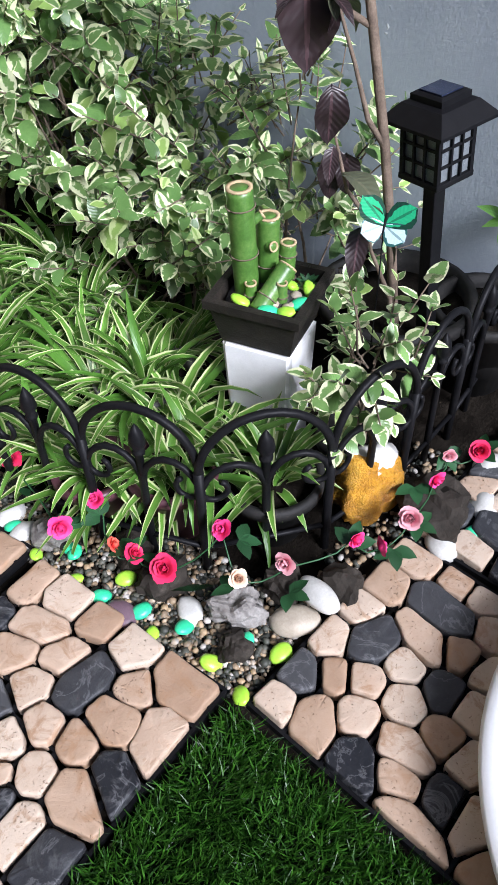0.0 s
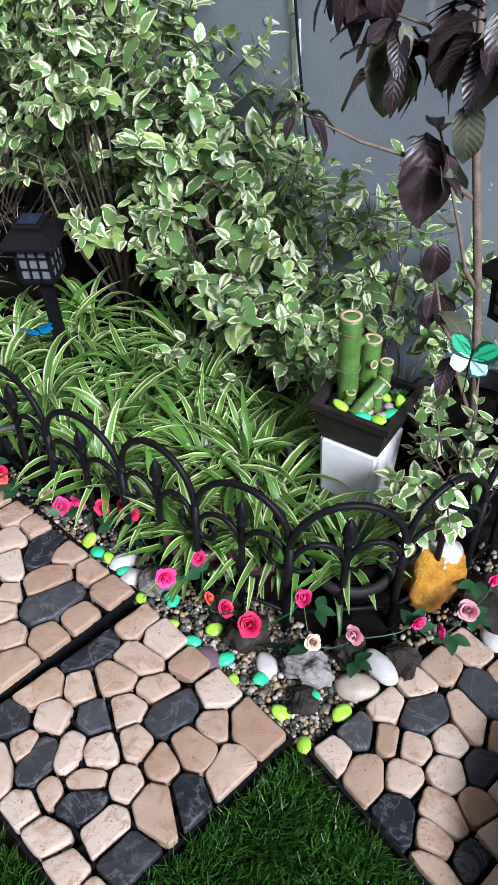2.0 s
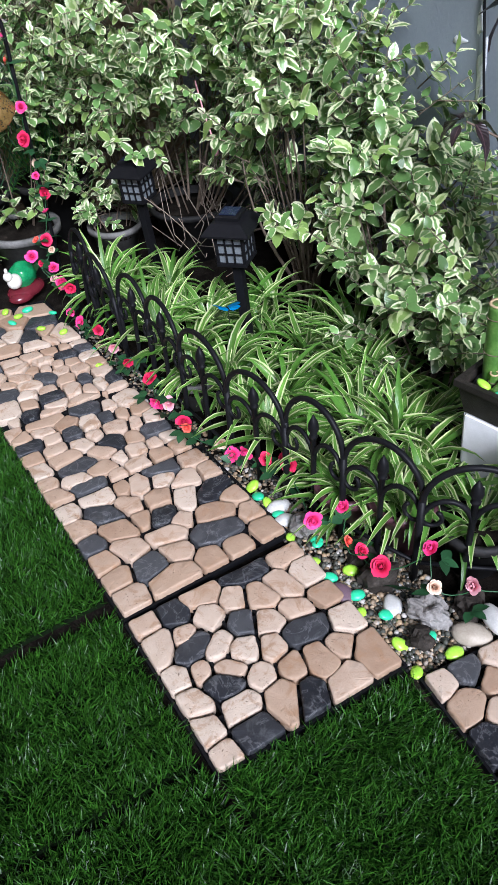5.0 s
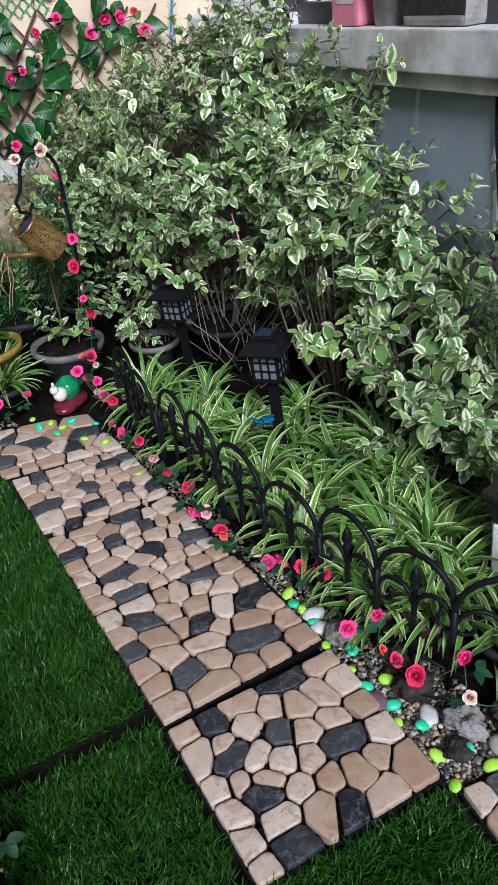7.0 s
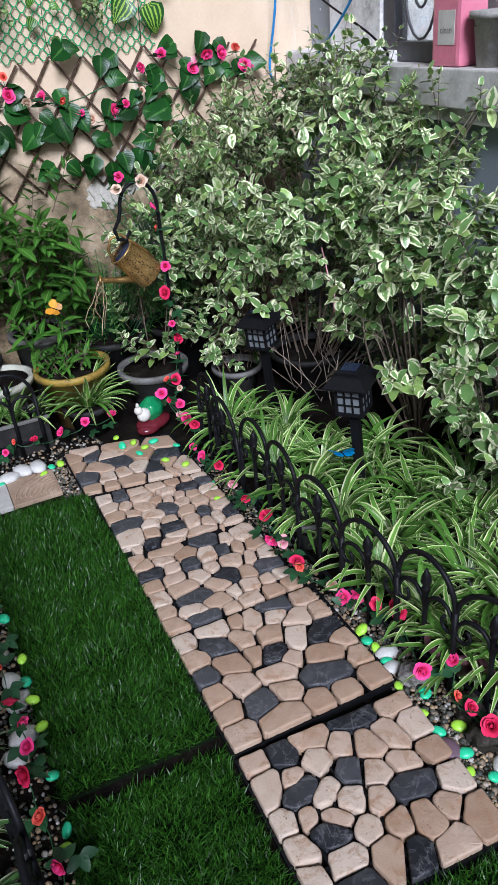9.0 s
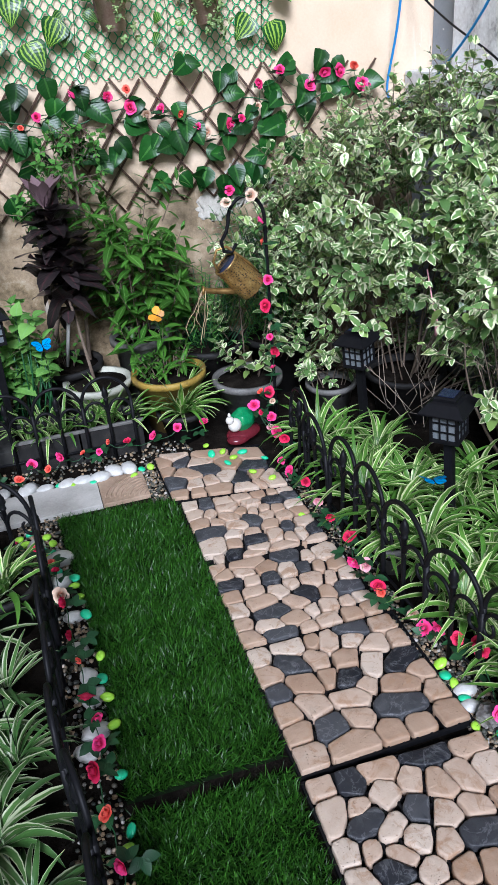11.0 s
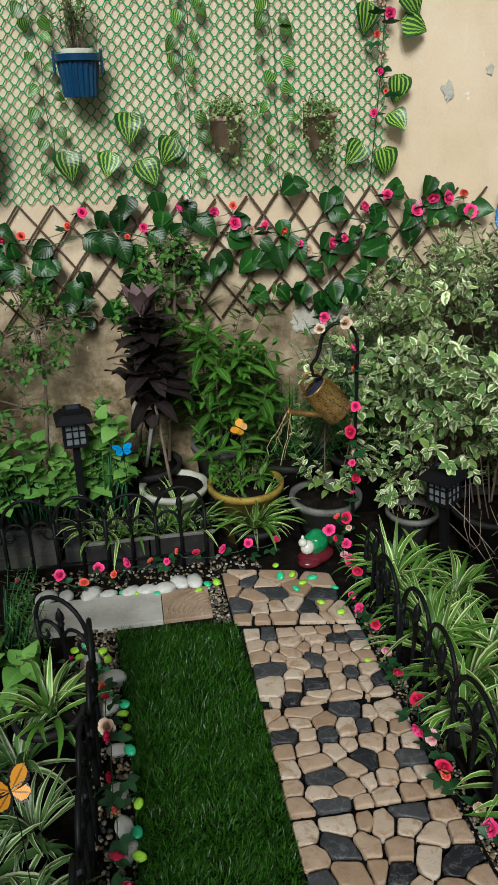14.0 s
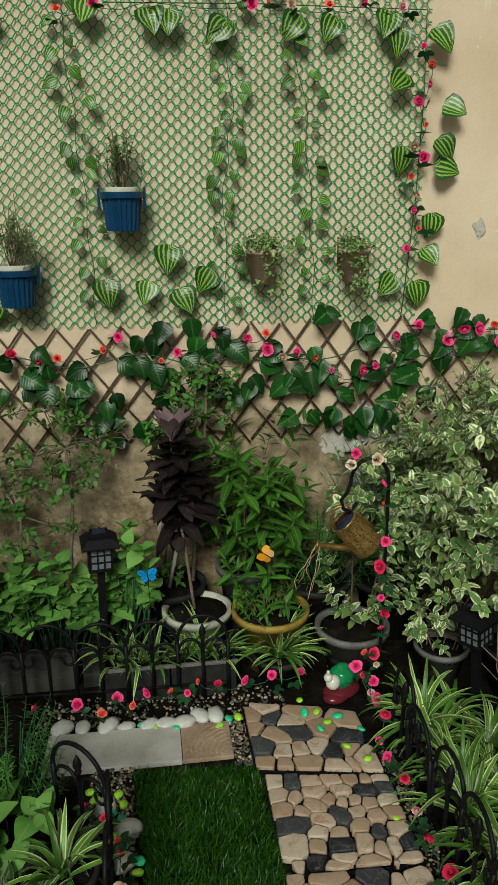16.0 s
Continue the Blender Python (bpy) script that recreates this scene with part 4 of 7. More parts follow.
spots += [(-0.47, 0.99, 0.8), (-0.52, 0.83, 0.85), (-0.48, 0.68, 0.85), (-0.57, 0.60, 0.9), (-0.47, 0.48, 0.85), (-0.52, 0.36, 0.9), (-0.46, 0.24, 0.85), (-0.62, 0.74, 0.9), (-0.46, 0.08, 0.85), (-0.60, 0.2, 0.9), (-0.55, 0.46, 0.85), (-0.50, 0.56, 0.8), (-0.56, 0.30, 0.85), (-0.50, 0.15, 0.8), (-0.60, 0.88, 0.85), (-0.68, 0.64, 0.9)]
kinds += [spider_plant(38, 0.185, 0.0165, (20, 88), (50, 120), leaf="spider_leaf_shade"), spider_plant(40, 0.165, 0.015, (20, 85), (40, 110), leaf="spider_leaf_shade")]
used = set()
for k, (x, y, sc) in enumerate(spots):
    z = GZ + rng.uniform(0.0, 0.05)
    m = pose(x, y, z, rng.normal(0, 4), rng.normal(0, 4), rng.uniform(0, 360))
    sc *= rng.uniform(0.85, 1.1)
    j = k % 4 if x > 0 else 4 + k % 2
    o = copy_thing(kinds[j], m) if j in used else kinds[j]
    used.add(j)
    o.matrix_basis = m @ Matrix.Diagonal((sc, sc, sc, 1))

# potted ones by the fence
for x, y, z, r, h, mat, n, L in ((0.485, 0.205, GZ, 0.055, 0.11, "pot_plum", 22, 0.19), (0.555, 0.095, GZ, 0.062, 0.10, "pot_black", 24, 0.20), (0.435, 0.30, GZ, 0.05, 0.10, "pot_plum", 18, 0.2),
                                 (0.40, 0.80, GZ, 0.045, 0.08, "pot_grey", 18, 0.2), (-0.47, 0.93, GZ, 0.07, 0.12, "pot_black", 26, 0.24), (0.61, 0.36, GZ, 0.07, 0.11, "pot_grey", 30, 0.2),
                                 (0.10, 1.66, GZ, 0.075, 0.10, "pot_black", 60, 0.28)):
    tagged(spider_plant(int(n * 1.3), L * 0.62, 0.0145, (30, 88), (35, 105), p=(r, h, M[mat])), "potted spider plant with arching cream-striped leaves").matrix_basis = pose(x, y, z, 0, 0, rng.uniform(0, 360))
for x in (-0.325, -0.13):
    e = empty("planter_box", pose(x, 1.665, GZ), "low dark planter box with cream-striped spider plants", "planter box", "planter boxes behind the fence")
    for k, a in enumerate(((-0.095, -0.05, 0, 0.095, -0.044, 0.11), (-0.095, 0.044, 0, 0.095, 0.05, 0.11), (-0.095, -0.044, 0, -0.089, 0.044, 0.11), (0.089, -0.044, 0, 0.095, 0.044, 0.11), (-0.1, -0.056, 0.105, 0.1, -0.046, 0.115), (-0.1, 0.046, 0.105, 0.1, 0.056, 0.115))):
        part("side" if k < 4 else "rim", boxed(*a, 0.002), e, mat=M["pot_black" if k < 4 else "pot_grey"])
    part("soil", boxed(-0.09, -0.045, 0.01, 0.09, 0.045, 0.09), e, mat=M["soil"])
    v, f, u = stack([ribbon_leaves(16, 0.17, 0.011, (35, 88), (40, 110)) for _ in range(3)])
    v[:, 2] += 0.09
    n3 = len(v) // 3
    for k, dx in enumerate((-0.055, 0.0, 0.055)):
        v[k * n3:(k + 1) * n3, 0] += dx
    part("foliage", as_mesh("foliage", v, f, M["spider_leaf"], u), e)


# ---- shrubs ----
def sprigs(centres, outs, n_pair, length, leaf, aspect=0.5, shape=OVATE, spread=62, curl=0.2, fold=0.2, wave=0.0, tip=0.55):
    """Short shoots with pairs of leaves, each pair turned a quarter round: leaf arrays and the shoots' lines."""
    pos, ahead, ups, Ls, lines = [], [], [], [], []
    for c, d in zip(centres, outs):
        d = d / np.linalg.norm(d)
        s = np.cross(d, (0.3, 0.2, 1.0))
        s /= np.linalg.norm(s) + 1e-9
        t = np.cross(d, s)
        ln = length * rng.uniform(0.6, 1.2)
        tip_p = c + d * ln
        lines.append(([c - d * 0.02, c + d * ln * 0.5, tip_p], [0.0016, 0.0013, 0.0007]))
        a0 = rng.uniform(0, 3.1)
        for k in range(n_pair):
            q = c + d * ln * (k + 0.6) / n_pair
            size = leaf * rng.uniform(0.55, 1.2) * (1 if k < n_pair - 2 else tip + 0.2 * rng.random())
            for sgn in (1, -1):
                a = a0 + k * math.pi / 2 + rng.normal(0, 0.25)
                o = (math.cos(a) * s + math.sin(a) * t) * sgn
                an = math.radians(spread * (1 if k < n_pair - 1 else 0.5) + rng.normal(0, 9))
                g = d * math.cos(an) + o * math.sin(an) - UP * 0.15
                pos.append(q), ahead.append(g), ups.append(d * 0.6 + UP * 0.9), Ls.append(size)
    pos, ahead, ups, Ls = map(np.array, (pos, ahead, ups, Ls))
    return leaves(pos, ahead, ups, Ls, Ls * aspect, shape, 6 if leaf > 0.03 else 4, fold, curl + rng.normal(0, 0.08, len(Ls)), wave), lines


def shrub(base, blobs, label, leaf=0.048, length=0.10, pairs=5, mat="shrub_leaf", stems=14, name="variegated_shrub", aspect=0.6, group="", category="shrub", wave=0.03, p=None, bow=0.12, thick=0.006):
    """A woody shrub: bowed stems from one base and shoots over the given ellipsoids (centre, radii, count)."""
    base = np.array(base, float)
    e = empty(name, Matrix.Translation(base), label, category, group)
    sets, lines = [], []
    if p:
        pot("pot", *p, e)
    for c, r, n in blobs:
        c, r = np.array(c) - base, np.array(r)
        d = unit(n, -0.55)
        shell = rng.uniform(0.35, 1.0, (n, 1)) ** 0.5
        pts = c + d * r * shell
        pts[:, 2] += 0.03 * np.array([noise.noise((q[0] * 8, q[1] * 8, q[2] * 8)) for q in pts + base])
        keep = (pts + base)[:, 0] < WX - 0.03
        keep &= (pts + base)[:, 1] < WY - 0.03
        keep &= (np.full(n, n < 60)) | (np.array([noise.noise((q[0] * 9 + 3, q[1] * 9, q[2] * 9)) for q in pts + base]) > -0.26)
        pts, d = pts[keep], d[keep]
        out = d * np.array([1, 1, 0.6]) + UP * 0.55 + rng.normal(0, 0.3, d.shape)
        (v, f, u), ls = sprigs(pts, out, pairs, length, leaf, aspect, wave=wave, fold=0.1)
        v = np.minimum(v, np.array([WX - 0.012, WY - 0.012, 9]) - base)
        sets.append((v, f, u))
        lines += ls
        for q in pts[rng.choice(len(pts), min(stems, len(pts)), False)]:
            mid = q * 0.5 + np.array([rng.normal(0, 0.03), rng.normal(0, 0.03), bow * rng.uniform(-0.3, 0.6)])
            t = np.linspace(0, 1, 7)[:, None]
            z0 = np.array([rng.normal(0, 0.015), rng.normal(0, 0.015), 0.0])
            line = z0 * (1 - t) ** 2 + 2 * mid * t * (1 - t) + q * t ** 2
            lines.append((line, np.linspace(thick, 0.0016, 7) * rng.uniform(0.5, 1.0)))
    part("branches", tubes("branches", lines, M["twig"], 4), e).name = "branch_work"
    v, f, u = stack(sets)
    part("foliage", as_mesh("foliage", v, f, M[mat], u), e)
    return e


VS = "tall variegated shrub with cream-edged grey-green leaves"
G = "variegated shrubs along the wall"
shrub((0.80, 1.50, GZ), [((0.78, 1.47, 0.66), (0.28, 0.33, 0.27), 430), ((0.64, 1.55, 0.42), (0.13, 0.2, 0.11), 58), ((0.93, 1.2, 0.62), (0.18, 0.23, 0.20), 165), ((0.93, 1.45, 0.84), (0.17, 0.24, 0.12), 120), ((0.98, 1.08, 0.76), (0.10, 0.15, 0.12), 14), ((1.0, 1.2, 0.28), (0.07, 0.38, 0.22), 130)], VS, group=G, stems=4, leaf=0.038, length=0.085, p=(0.12, 0.16, M["pot_black"]))
shrub((0.88, 1.02, GZ), [((0.90, 1.0, 0.56), (0.20, 0.20, 0.22), 120), ((0.84, 0.92, 0.42), (0.20, 0.22, 0.22), 95)], VS, group=G, leaf=0.043, stems=16)
shrub((0.74, 1.86, GZ), [((0.72, 1.82, 0.62), (0.24, 0.20, 0.22), 230), ((0.52, 1.76, 0.52), (0.13, 0.13, 0.20), 95), ((0.99, 1.62, 0.28), (0.08, 0.24, 0.24), 110)], VS, leaf=0.036, length=0.085, group=G, stems=12)
shrub((0.92, 0.72, GZ), [((0.92, 0.78, 0.42), (0.15, 0.13, 0.22), 75), ((0.89, 0.68, 0.28), (0.15, 0.13, 0.14), 40)], VS, leaf=0.052, group=G, stems=12)
shrub((0.92, 0.50, GZ), [((0.92, 0.50, 0.27), (0.15, 0.14, 0.18), 58)], "slender variegated shrub with cream-edged leaves by the wall", leaf=0.042, group=G, stems=9)
shrub((0.93, 0.30, GZ), [((0.93, 0.30, 0.25), (0.12, 0.13, 0.19), 55)], "slender variegated shrub with cream-edged leaves by the wall", leaf=0.04, group=G, stems=8)
shrub((0.82, 0.50, GZ), [((0.80, 0.54, 0.17), (0.11, 0.17, 0.12), 46)], "low variegated shrub with cream-edged leaves behind the fountain", leaf=0.04, group=G, stems=9)
shrub((0.70, 0.055, GZ), [((0.675, 0.03, 0.20), (0.075, 0.06, 0.07), 27)], "small variegated shrub in a dark pot beside the foam block", leaf=0.043, length=0.06, pairs=3, stems=7, p=(0.045, 0.08, M["pot_black"]), aspect=0.6)
shrub((0.585, 1.60, GZ), [((0.585, 1.60, 0.17), (0.08, 0.07, 0.07), 32)], "small variegated shrub in a grey clay pot", leaf=0.034, length=0.06, pairs=4, stems=7, p=(0.075, 0.12, M["pot_grey"]))


# ---- gravel, pebbles and rocks ----
def blob(r, seed, sub=2, rough=0.25, flat=(1, 1, 0.7)):
    bm = bmesh.new()
    bmesh.ops.create_icosphere(bm, subdivisions=sub, radius=1)
    for v in bm.verts:
        k = 1 + rough * noise.noise(Vector(v.co) * 1.3 + Vector((seed * 3.1, seed * 1.7, 0))) + rough * 0.5 * noise.noise(Vector(v.co) * 3.5 + Vector((0, seed, 0)))
        v.co = Vector((v.co.x * flat[0], v.co.y * flat[1], v.co.z * flat[2])) * (r * k)
    for f in bm.faces:
        f.smooth = True
    return bm


def gravel_strip(poly_list, n, lo=0.0024, hi=0.0062):
    bm = bmesh.new()
    bmesh.ops.create_icosphere(bm, subdivisions=1, radius=1)
    tv = np.array([v.co for v in bm.verts])
    tf = np.array([[v.index for v in f.verts] for f in bm.faces])
    bm.free()
    pts = []
    for (x0, y0, x1, y1), share in poly_list:
        k = int(n * share)
        pts.append(np.column_stack([rng.uniform(x0, x1, k), rng.uniform(y0, y1, k)]))
    pts = np.concatenate(pts)
    N = len(pts)
    r = rng.uniform(lo, hi, N)
    sc = np.column_stack([rng.uniform(0.7, 1.3, N), rng.uniform(0.7, 1.3, N), rng.uniform(0.5, 0.9, N)]) * r[:, None]
    a = rng.uniform(0, 6.28, N)
    V = tv[None] * sc[:, None] * (1 + rng.uniform(-0.15, 0.15, (N, len(tv), 1)))
    X = V[..., 0] * np.cos(a)[:, None] - V[..., 1] * np.sin(a)[:, None]
    Y = V[..., 0] * np.sin(a)[:, None] + V[..., 1] * np.cos(a)[:, None]
    V = np.stack([X + pts[:, :1], Y + pts[:, 1:], V[..., 2] + GZ + rng.uniform(0.0, 0.01, N)[:, None]], -1)
    F = tf[None] + (np.arange(N) * len(tv))[:, None, None]
    return as_mesh("gravel", V.reshape(-1, 3), F.reshape(-1, 3), M["gravel"])


tagged(part("gravel", gravel_strip([((0.31, -0.03, 0.46, 0.2), 0.34), ((0.315, 0.2, 0.40, 0.6), 0.18), ((0.30, 0.6, 0.36, 1.3), 0.1), ((-0.40, 0.1, -0.30, 1.0), 0.13), ((-0.44, 1.0, -0.33, 1.35), 0.14), ((-0.075, 1.3, -0.02, 1.5), 0.05), ((-0.6, 1.5, 0.1, 1.64), 0.1), ((0.46, -0.1, 0.8, 0.0), 0.07)], 6000)), "fine mixed grey and tan gravel", "gravel", kind="stuff")

green = [(0.354, 0.277), (0.324, 0.201), (0.336, 0.145), (0.349, 0.086), (0.373, 0.012), (0.68, -0.146), (0.335, 0.445), (0.339, 0.381), (0.357, 0.285), (0.292, 1.143), (0.276, 1.371), (0.168, 1.389), (0.226, 1.433), (0.137, 1.46), (-0.362, 1.155), (-0.385, 1.178), (-0.353, 1.112), (-0.356, 1.08), (-0.318, 1.02), (-0.41, 1.27), (-0.308, 0.878), (-0.30, 0.672), (-0.299, 0.435), (-0.301, 0.324), (-0.315, 1.492), (-0.073, 1.483), (-0.222, 1.465)]
lime = [(0.323, 0.318), (0.324, 0.248), (0.362, 0.193), (0.318, 0.112), (0.329, 0.03), (0.386, -0.031), (0.316, -0.023), (0.653, -0.151), (0.34, 0.419), (0.341, 0.475), (0.279, 1.07), (0.193, 1.413), (0.261, 1.257), (0.135, 1.517), (0.22, 1.311), (0.172, 1.46), (-0.314, 0.945), (-0.295, 0.737), (-0.297, 0.62), (-0.312, 0.294), (-0.294, 0.548), (-0.277, 1.475), (-0.101, 1.455), (-0.046, 1.487), (-0.37, 1.238), (-0.357, 1.203), (-0.378, 1.148), (-0.375, 1.108), (-0.322, 0.99), (-0.425, 1.225), (-0.44, 1.255)]
peb = [part("pebble", blob(0.0125, s, 2, 0.12, (1.15, 0.85, 0.5)), mat=M[k]).data for s, k in ((1, "glow_green"), (2, "glow_lime"), (3, "glow_green"), (4, "glow_lime"))]
for o in [o for o in scene.collection.objects if o.name.startswith("pebble")]:
    bpy.data.objects.remove(o)
for lst, k, lab in ((green, 0, "emerald green plastic glow pebble"), (lime, 1, "lime green plastic glow pebble")):
    for x, y in lst:
        onpath = -0.03 < x < 0.3 and y > 1.2
        m = pose(x, y, 0.005 if onpath else GZ + (0.026 if -0.325 < x < -0.29 and y < 1.4 else 0.013), rng.normal(0, 12), rng.normal(0, 12), rng.uniform(0, 360))
        s = rng.uniform(0.85, 1.15)
        tagged(part("glow_pebble", peb[k + 2 * int(rng.integers(2))], m=m @ Matrix.Diagonal((s, s, s, 1))), lab, "pebble", "glow pebbles along the path")


def stone_at(x, y, r, mat, label, flat=(1.2, 0.85, 0.6), rough=0.15, z=None, sub=3, rz=None, tilt=0):
    m = pose(x, y, GZ + r * flat[2] * 0.8 if z is None else z, tilt, 0, rng.uniform(0, 360) if rz is None else rz)
    o = tagged(part("cobble" if rough < 0.3 else "rock", blob(r, x * 91 + y * 57, sub, rough, flat), m=m, mat=M[mat]), label, "cobble" if rough < 0.3 else "rock", "loose stones beside the path")
    for pl in o.data.polygons:
        pl.use_smooth = rough < 0.3
    return o


WC = "smooth white cobble beside the path"
for x, y, r in ((0.372, 0.096, 0.019), (0.341, 0.363, 0.019), (0.644, -0.118, 0.026), (0.735, -0.14, 0.024), (0.811, -0.119, 0.024), (0.352, 0.40, 0.02)):
    stone_at(x, y, r, "white_cobble", WC)
stone_at(0.468, -0.033, 0.025, "white_cobble", "large flat white cobble leaning on a beige one", (1.3, 0.7, 0.5), 0.08, z=GZ + 0.035, rz=-104, tilt=10)
stone_at(0.432, -0.02, 0.026, "beige_cobble", "beige cobble on the gravel", rz=-54)
stone_at(0.405, 0.045, 0.031, "grey_rock", "rough pale grey rock on the gravel", (1.1, 0.8, 0.85), 0.55, rz=-60, sub=4)
stone_at(0.321, 0.164, 0.02, "purple_cobble", "purple-grey cobble on the gravel")
stone_at(0.36, 0.322, 0.027, "grey_rock", "rough grey rock under the fence", (1, 0.9, 0.9), 0.45)
for x, y, r in ((0.385, 0.15, 0.035), (0.40, 0.21, 0.03), (0.505, -0.045, 0.03), (0.68, -0.085, 0.05), (0.36, 0.02, 0.022), (0.47, 0.02, 0.03)):
    stone_at(x, y, r, "dark_rock", "damp dark rock under the fence", (1, 0.85, 0.8), 0.5)
for x, y, r in ((-0.108, 1.503, 0.028), (-0.151, 1.508, 0.027), (-0.197, 1.485, 0.028), (-0.245, 1.488, 0.026), (-0.292, 1.49, 0.025), (-0.357, 1.49, 0.022), (-0.405, 1.497, 0.03), (-0.475, 1.502, 0.025), (-0.53, 1.505, 0.03),
                (-0.345, 1.126, 0.03), (-0.36, 1.03, 0.03), (-0.325, 0.70, 0.022), (-0.322, 0.643, 0.024), (-0.328, 0.556, 0.024), (-0.35, 0.515, 0.022), (-0.40, 1.2, 0.028), (-0.335, 0.79, 0.02), (-0.335, 0.9, 0.02)):
    stone_at(x, y, r, "white_cobble", WC)


# ---- artificial roses ----
def petals(rad, seed, open_=1.0):
    """Verts, faces, uv of a full silk rose that opens upwards: rings of cupped petals with flared, uneven lips, all from one foot."""
    r2 = np.random.default_rng(seed)
    th, s = np.linspace(-1, 1, 6), np.linspace(0.2, 1, 5)
    vs, fs, us = [(0, 0, 0)], [], [(0.5, 0)]
    for n, wide, tall, flare, span in ((2, 0.20, 1.0, -0.9, 2.0), (3, 0.36, 0.98, -0.55, 1.4), (4, 0.52, 0.92, -0.15, 1.15), (5, 0.68, 0.76, 0.2, 1.0), (5, 0.80, 0.52, 0.42 * open_, 0.95)):
        a0 = r2.uniform(0, 6.28)
        for k in range(n):
            mid = a0 + k * 2 * math.pi / n + r2.normal(0, 0.12)
            w, t, fl = wide * r2.uniform(0.9, 1.1), tall * r2.uniform(0.9, 1.08), flare * r2.uniform(0.6, 1.3)
            ph = r2.uniform(0, 6.28)
            base = len(vs)
            for i in th:
                reach = 1 - 0.22 * abs(i) ** 2.5
                for q in s:
                    x = q * reach
                    r = w * x ** 0.55 * (1 + fl * x ** 3) + 0.035 * i + 0.05 * math.sin(i * 4 + ph) * x ** 2
                    z = t * x - 0.35 * max(fl, 0) * t * x ** 4 + 0.05 * math.sin(i * 5 + ph * 2) * x ** 2
                    an = mid + i * span * (0.5 + 0.5 * x ** 0.5)
                    vs.append((rad * r * math.cos(an), rad * r * math.sin(an), rad * z))
                    us.append(((i + 1) / 2, x))
            fs += [(base + i * 5 + j, base + (i + 1) * 5 + j, base + (i + 1) * 5 + j + 1, base + i * 5 + j + 1) for i in range(5) for j in range(4)]
            fs += [(0, base + (i + 1) * 5, base + i * 5) for i in range(5)]
    return np.array(vs), fs, np.array(us)


ROSE = {}
for k in ("pink", "pale", "peach", "cream", "red"):
    ROSE[k] = []
    for j in range(3):
        pv, pf, pu = petals((0.0185, 0.0175, 0.0160)[j], len(k) * 7 + j, (1.0, 1.3, 0.6)[j])
        ROSE[k].append(as_mesh("rose_" + k, pv, pf, M["petal_" + k], pu))
LEAFLET = as_mesh("rose_leaf", *leaves(np.zeros((3, 3)), np.array([(1, 0, 0.2), (0.4, 0.9, 0.2), (0.4, -0.9, 0.2)]), np.tile(UP, (3, 1)), 0.03, 0.018, OVATE, 4, 0.2, 0.2)[:2], M["silk_leaf"], np.tile(np.stack(np.meshgrid(np.linspace(0, 1, 5), [0, 0.5, 1], indexing="ij")[::-1], -1).reshape(-1, 2), (3, 1)))


def garland(name, blooms, label, category="rose garland", leaf_each=1, sag=0.012, stem=True, scale=1.0, group="", face=None):
    """A string of artificial roses: one wire stem, blooms and leaf sprays as parts. blooms: (x, y, z, colour)."""
    p = np.array([b[:3] for b in blooms], float)
    e = empty(name, Matrix.Translation(p[0]), label, category, group)
    if stem and len(p) > 1:
        line = []
        for a, b in zip(p, p[1:]):
            for t in np.linspace(0, 1, 5)[:-1]:
                line.append(a + (b - a) * t - UP * (sag * 4 * t * (1 - t) + 0.008) + rng.normal(0, 0.0015, 3))
        line.append(p[-1] - UP * 0.008)
        part("stem", tubes("stem", [(np.array(line) - p[0], 0.0011)], M["silk_stem"], 5), e)
    for q, b in zip(p, blooms):
        s = scale * rng.uniform(0.6, 0.92) * (0.75 if b[3] == "peach" else 1)
        f = Vector(face if face else (-0.5, -0.6, 0.55)) + Vector(rng.normal(0, 0.5, 3))
        rot = f.to_track_quat("Z", "Y").to_matrix().to_4x4() @ Matrix.Rotation(rng.uniform(0, 6), 4, "Z")
        part("bloom", ROSE[b[3]][int(rng.integers(3))], e, m=Matrix.Translation(q - p[0]) @ rot @ Matrix.Diagonal((s, s, s, 1)))
        for _ in range(leaf_each):
            part("leaf", LEAFLET, e, m=Matrix.Translation(q - p[0] + rng.normal(0, 0.012, 3) - UP * 0.012) @ Matrix.Rotation(rng.uniform(0, 6.3), 4, "Z") @ Matrix.Rotation(rng.normal(0, 0.4), 4, "Y"))
    return e


GL = "artificial rose garland with pink, red and peach blooms on the fence"
GG = "rose garlands"
garland("rose_garland", [(0.389, 0.411, 0.07, "red"), (0.35, 0.285, 0.05, "pink"), (0.394, 0.256, 0.075, "pink"), (0.363, 0.206, 0.05, "peach"), (0.368, 0.176, 0.05, "red"), (0.374, 0.129, 0.05, "red"), (0.43, 0.08, 0.10, "pink"), (0.407, 0.045, 0.06, "cream"), (0.453, 0.005, 0.07, "pale"), (0.529, -0.043, 0.07, "pink"), (0.543, -0.07, 0.055, "pink"), (0.595, -0.087, 0.07, "pale"), (0.669, -0.082, 0.075, "pink"), (0.722, -0.079, 0.07, "pale"), (0.752, -0.11, 0.07, "red")], GL, group=GG)
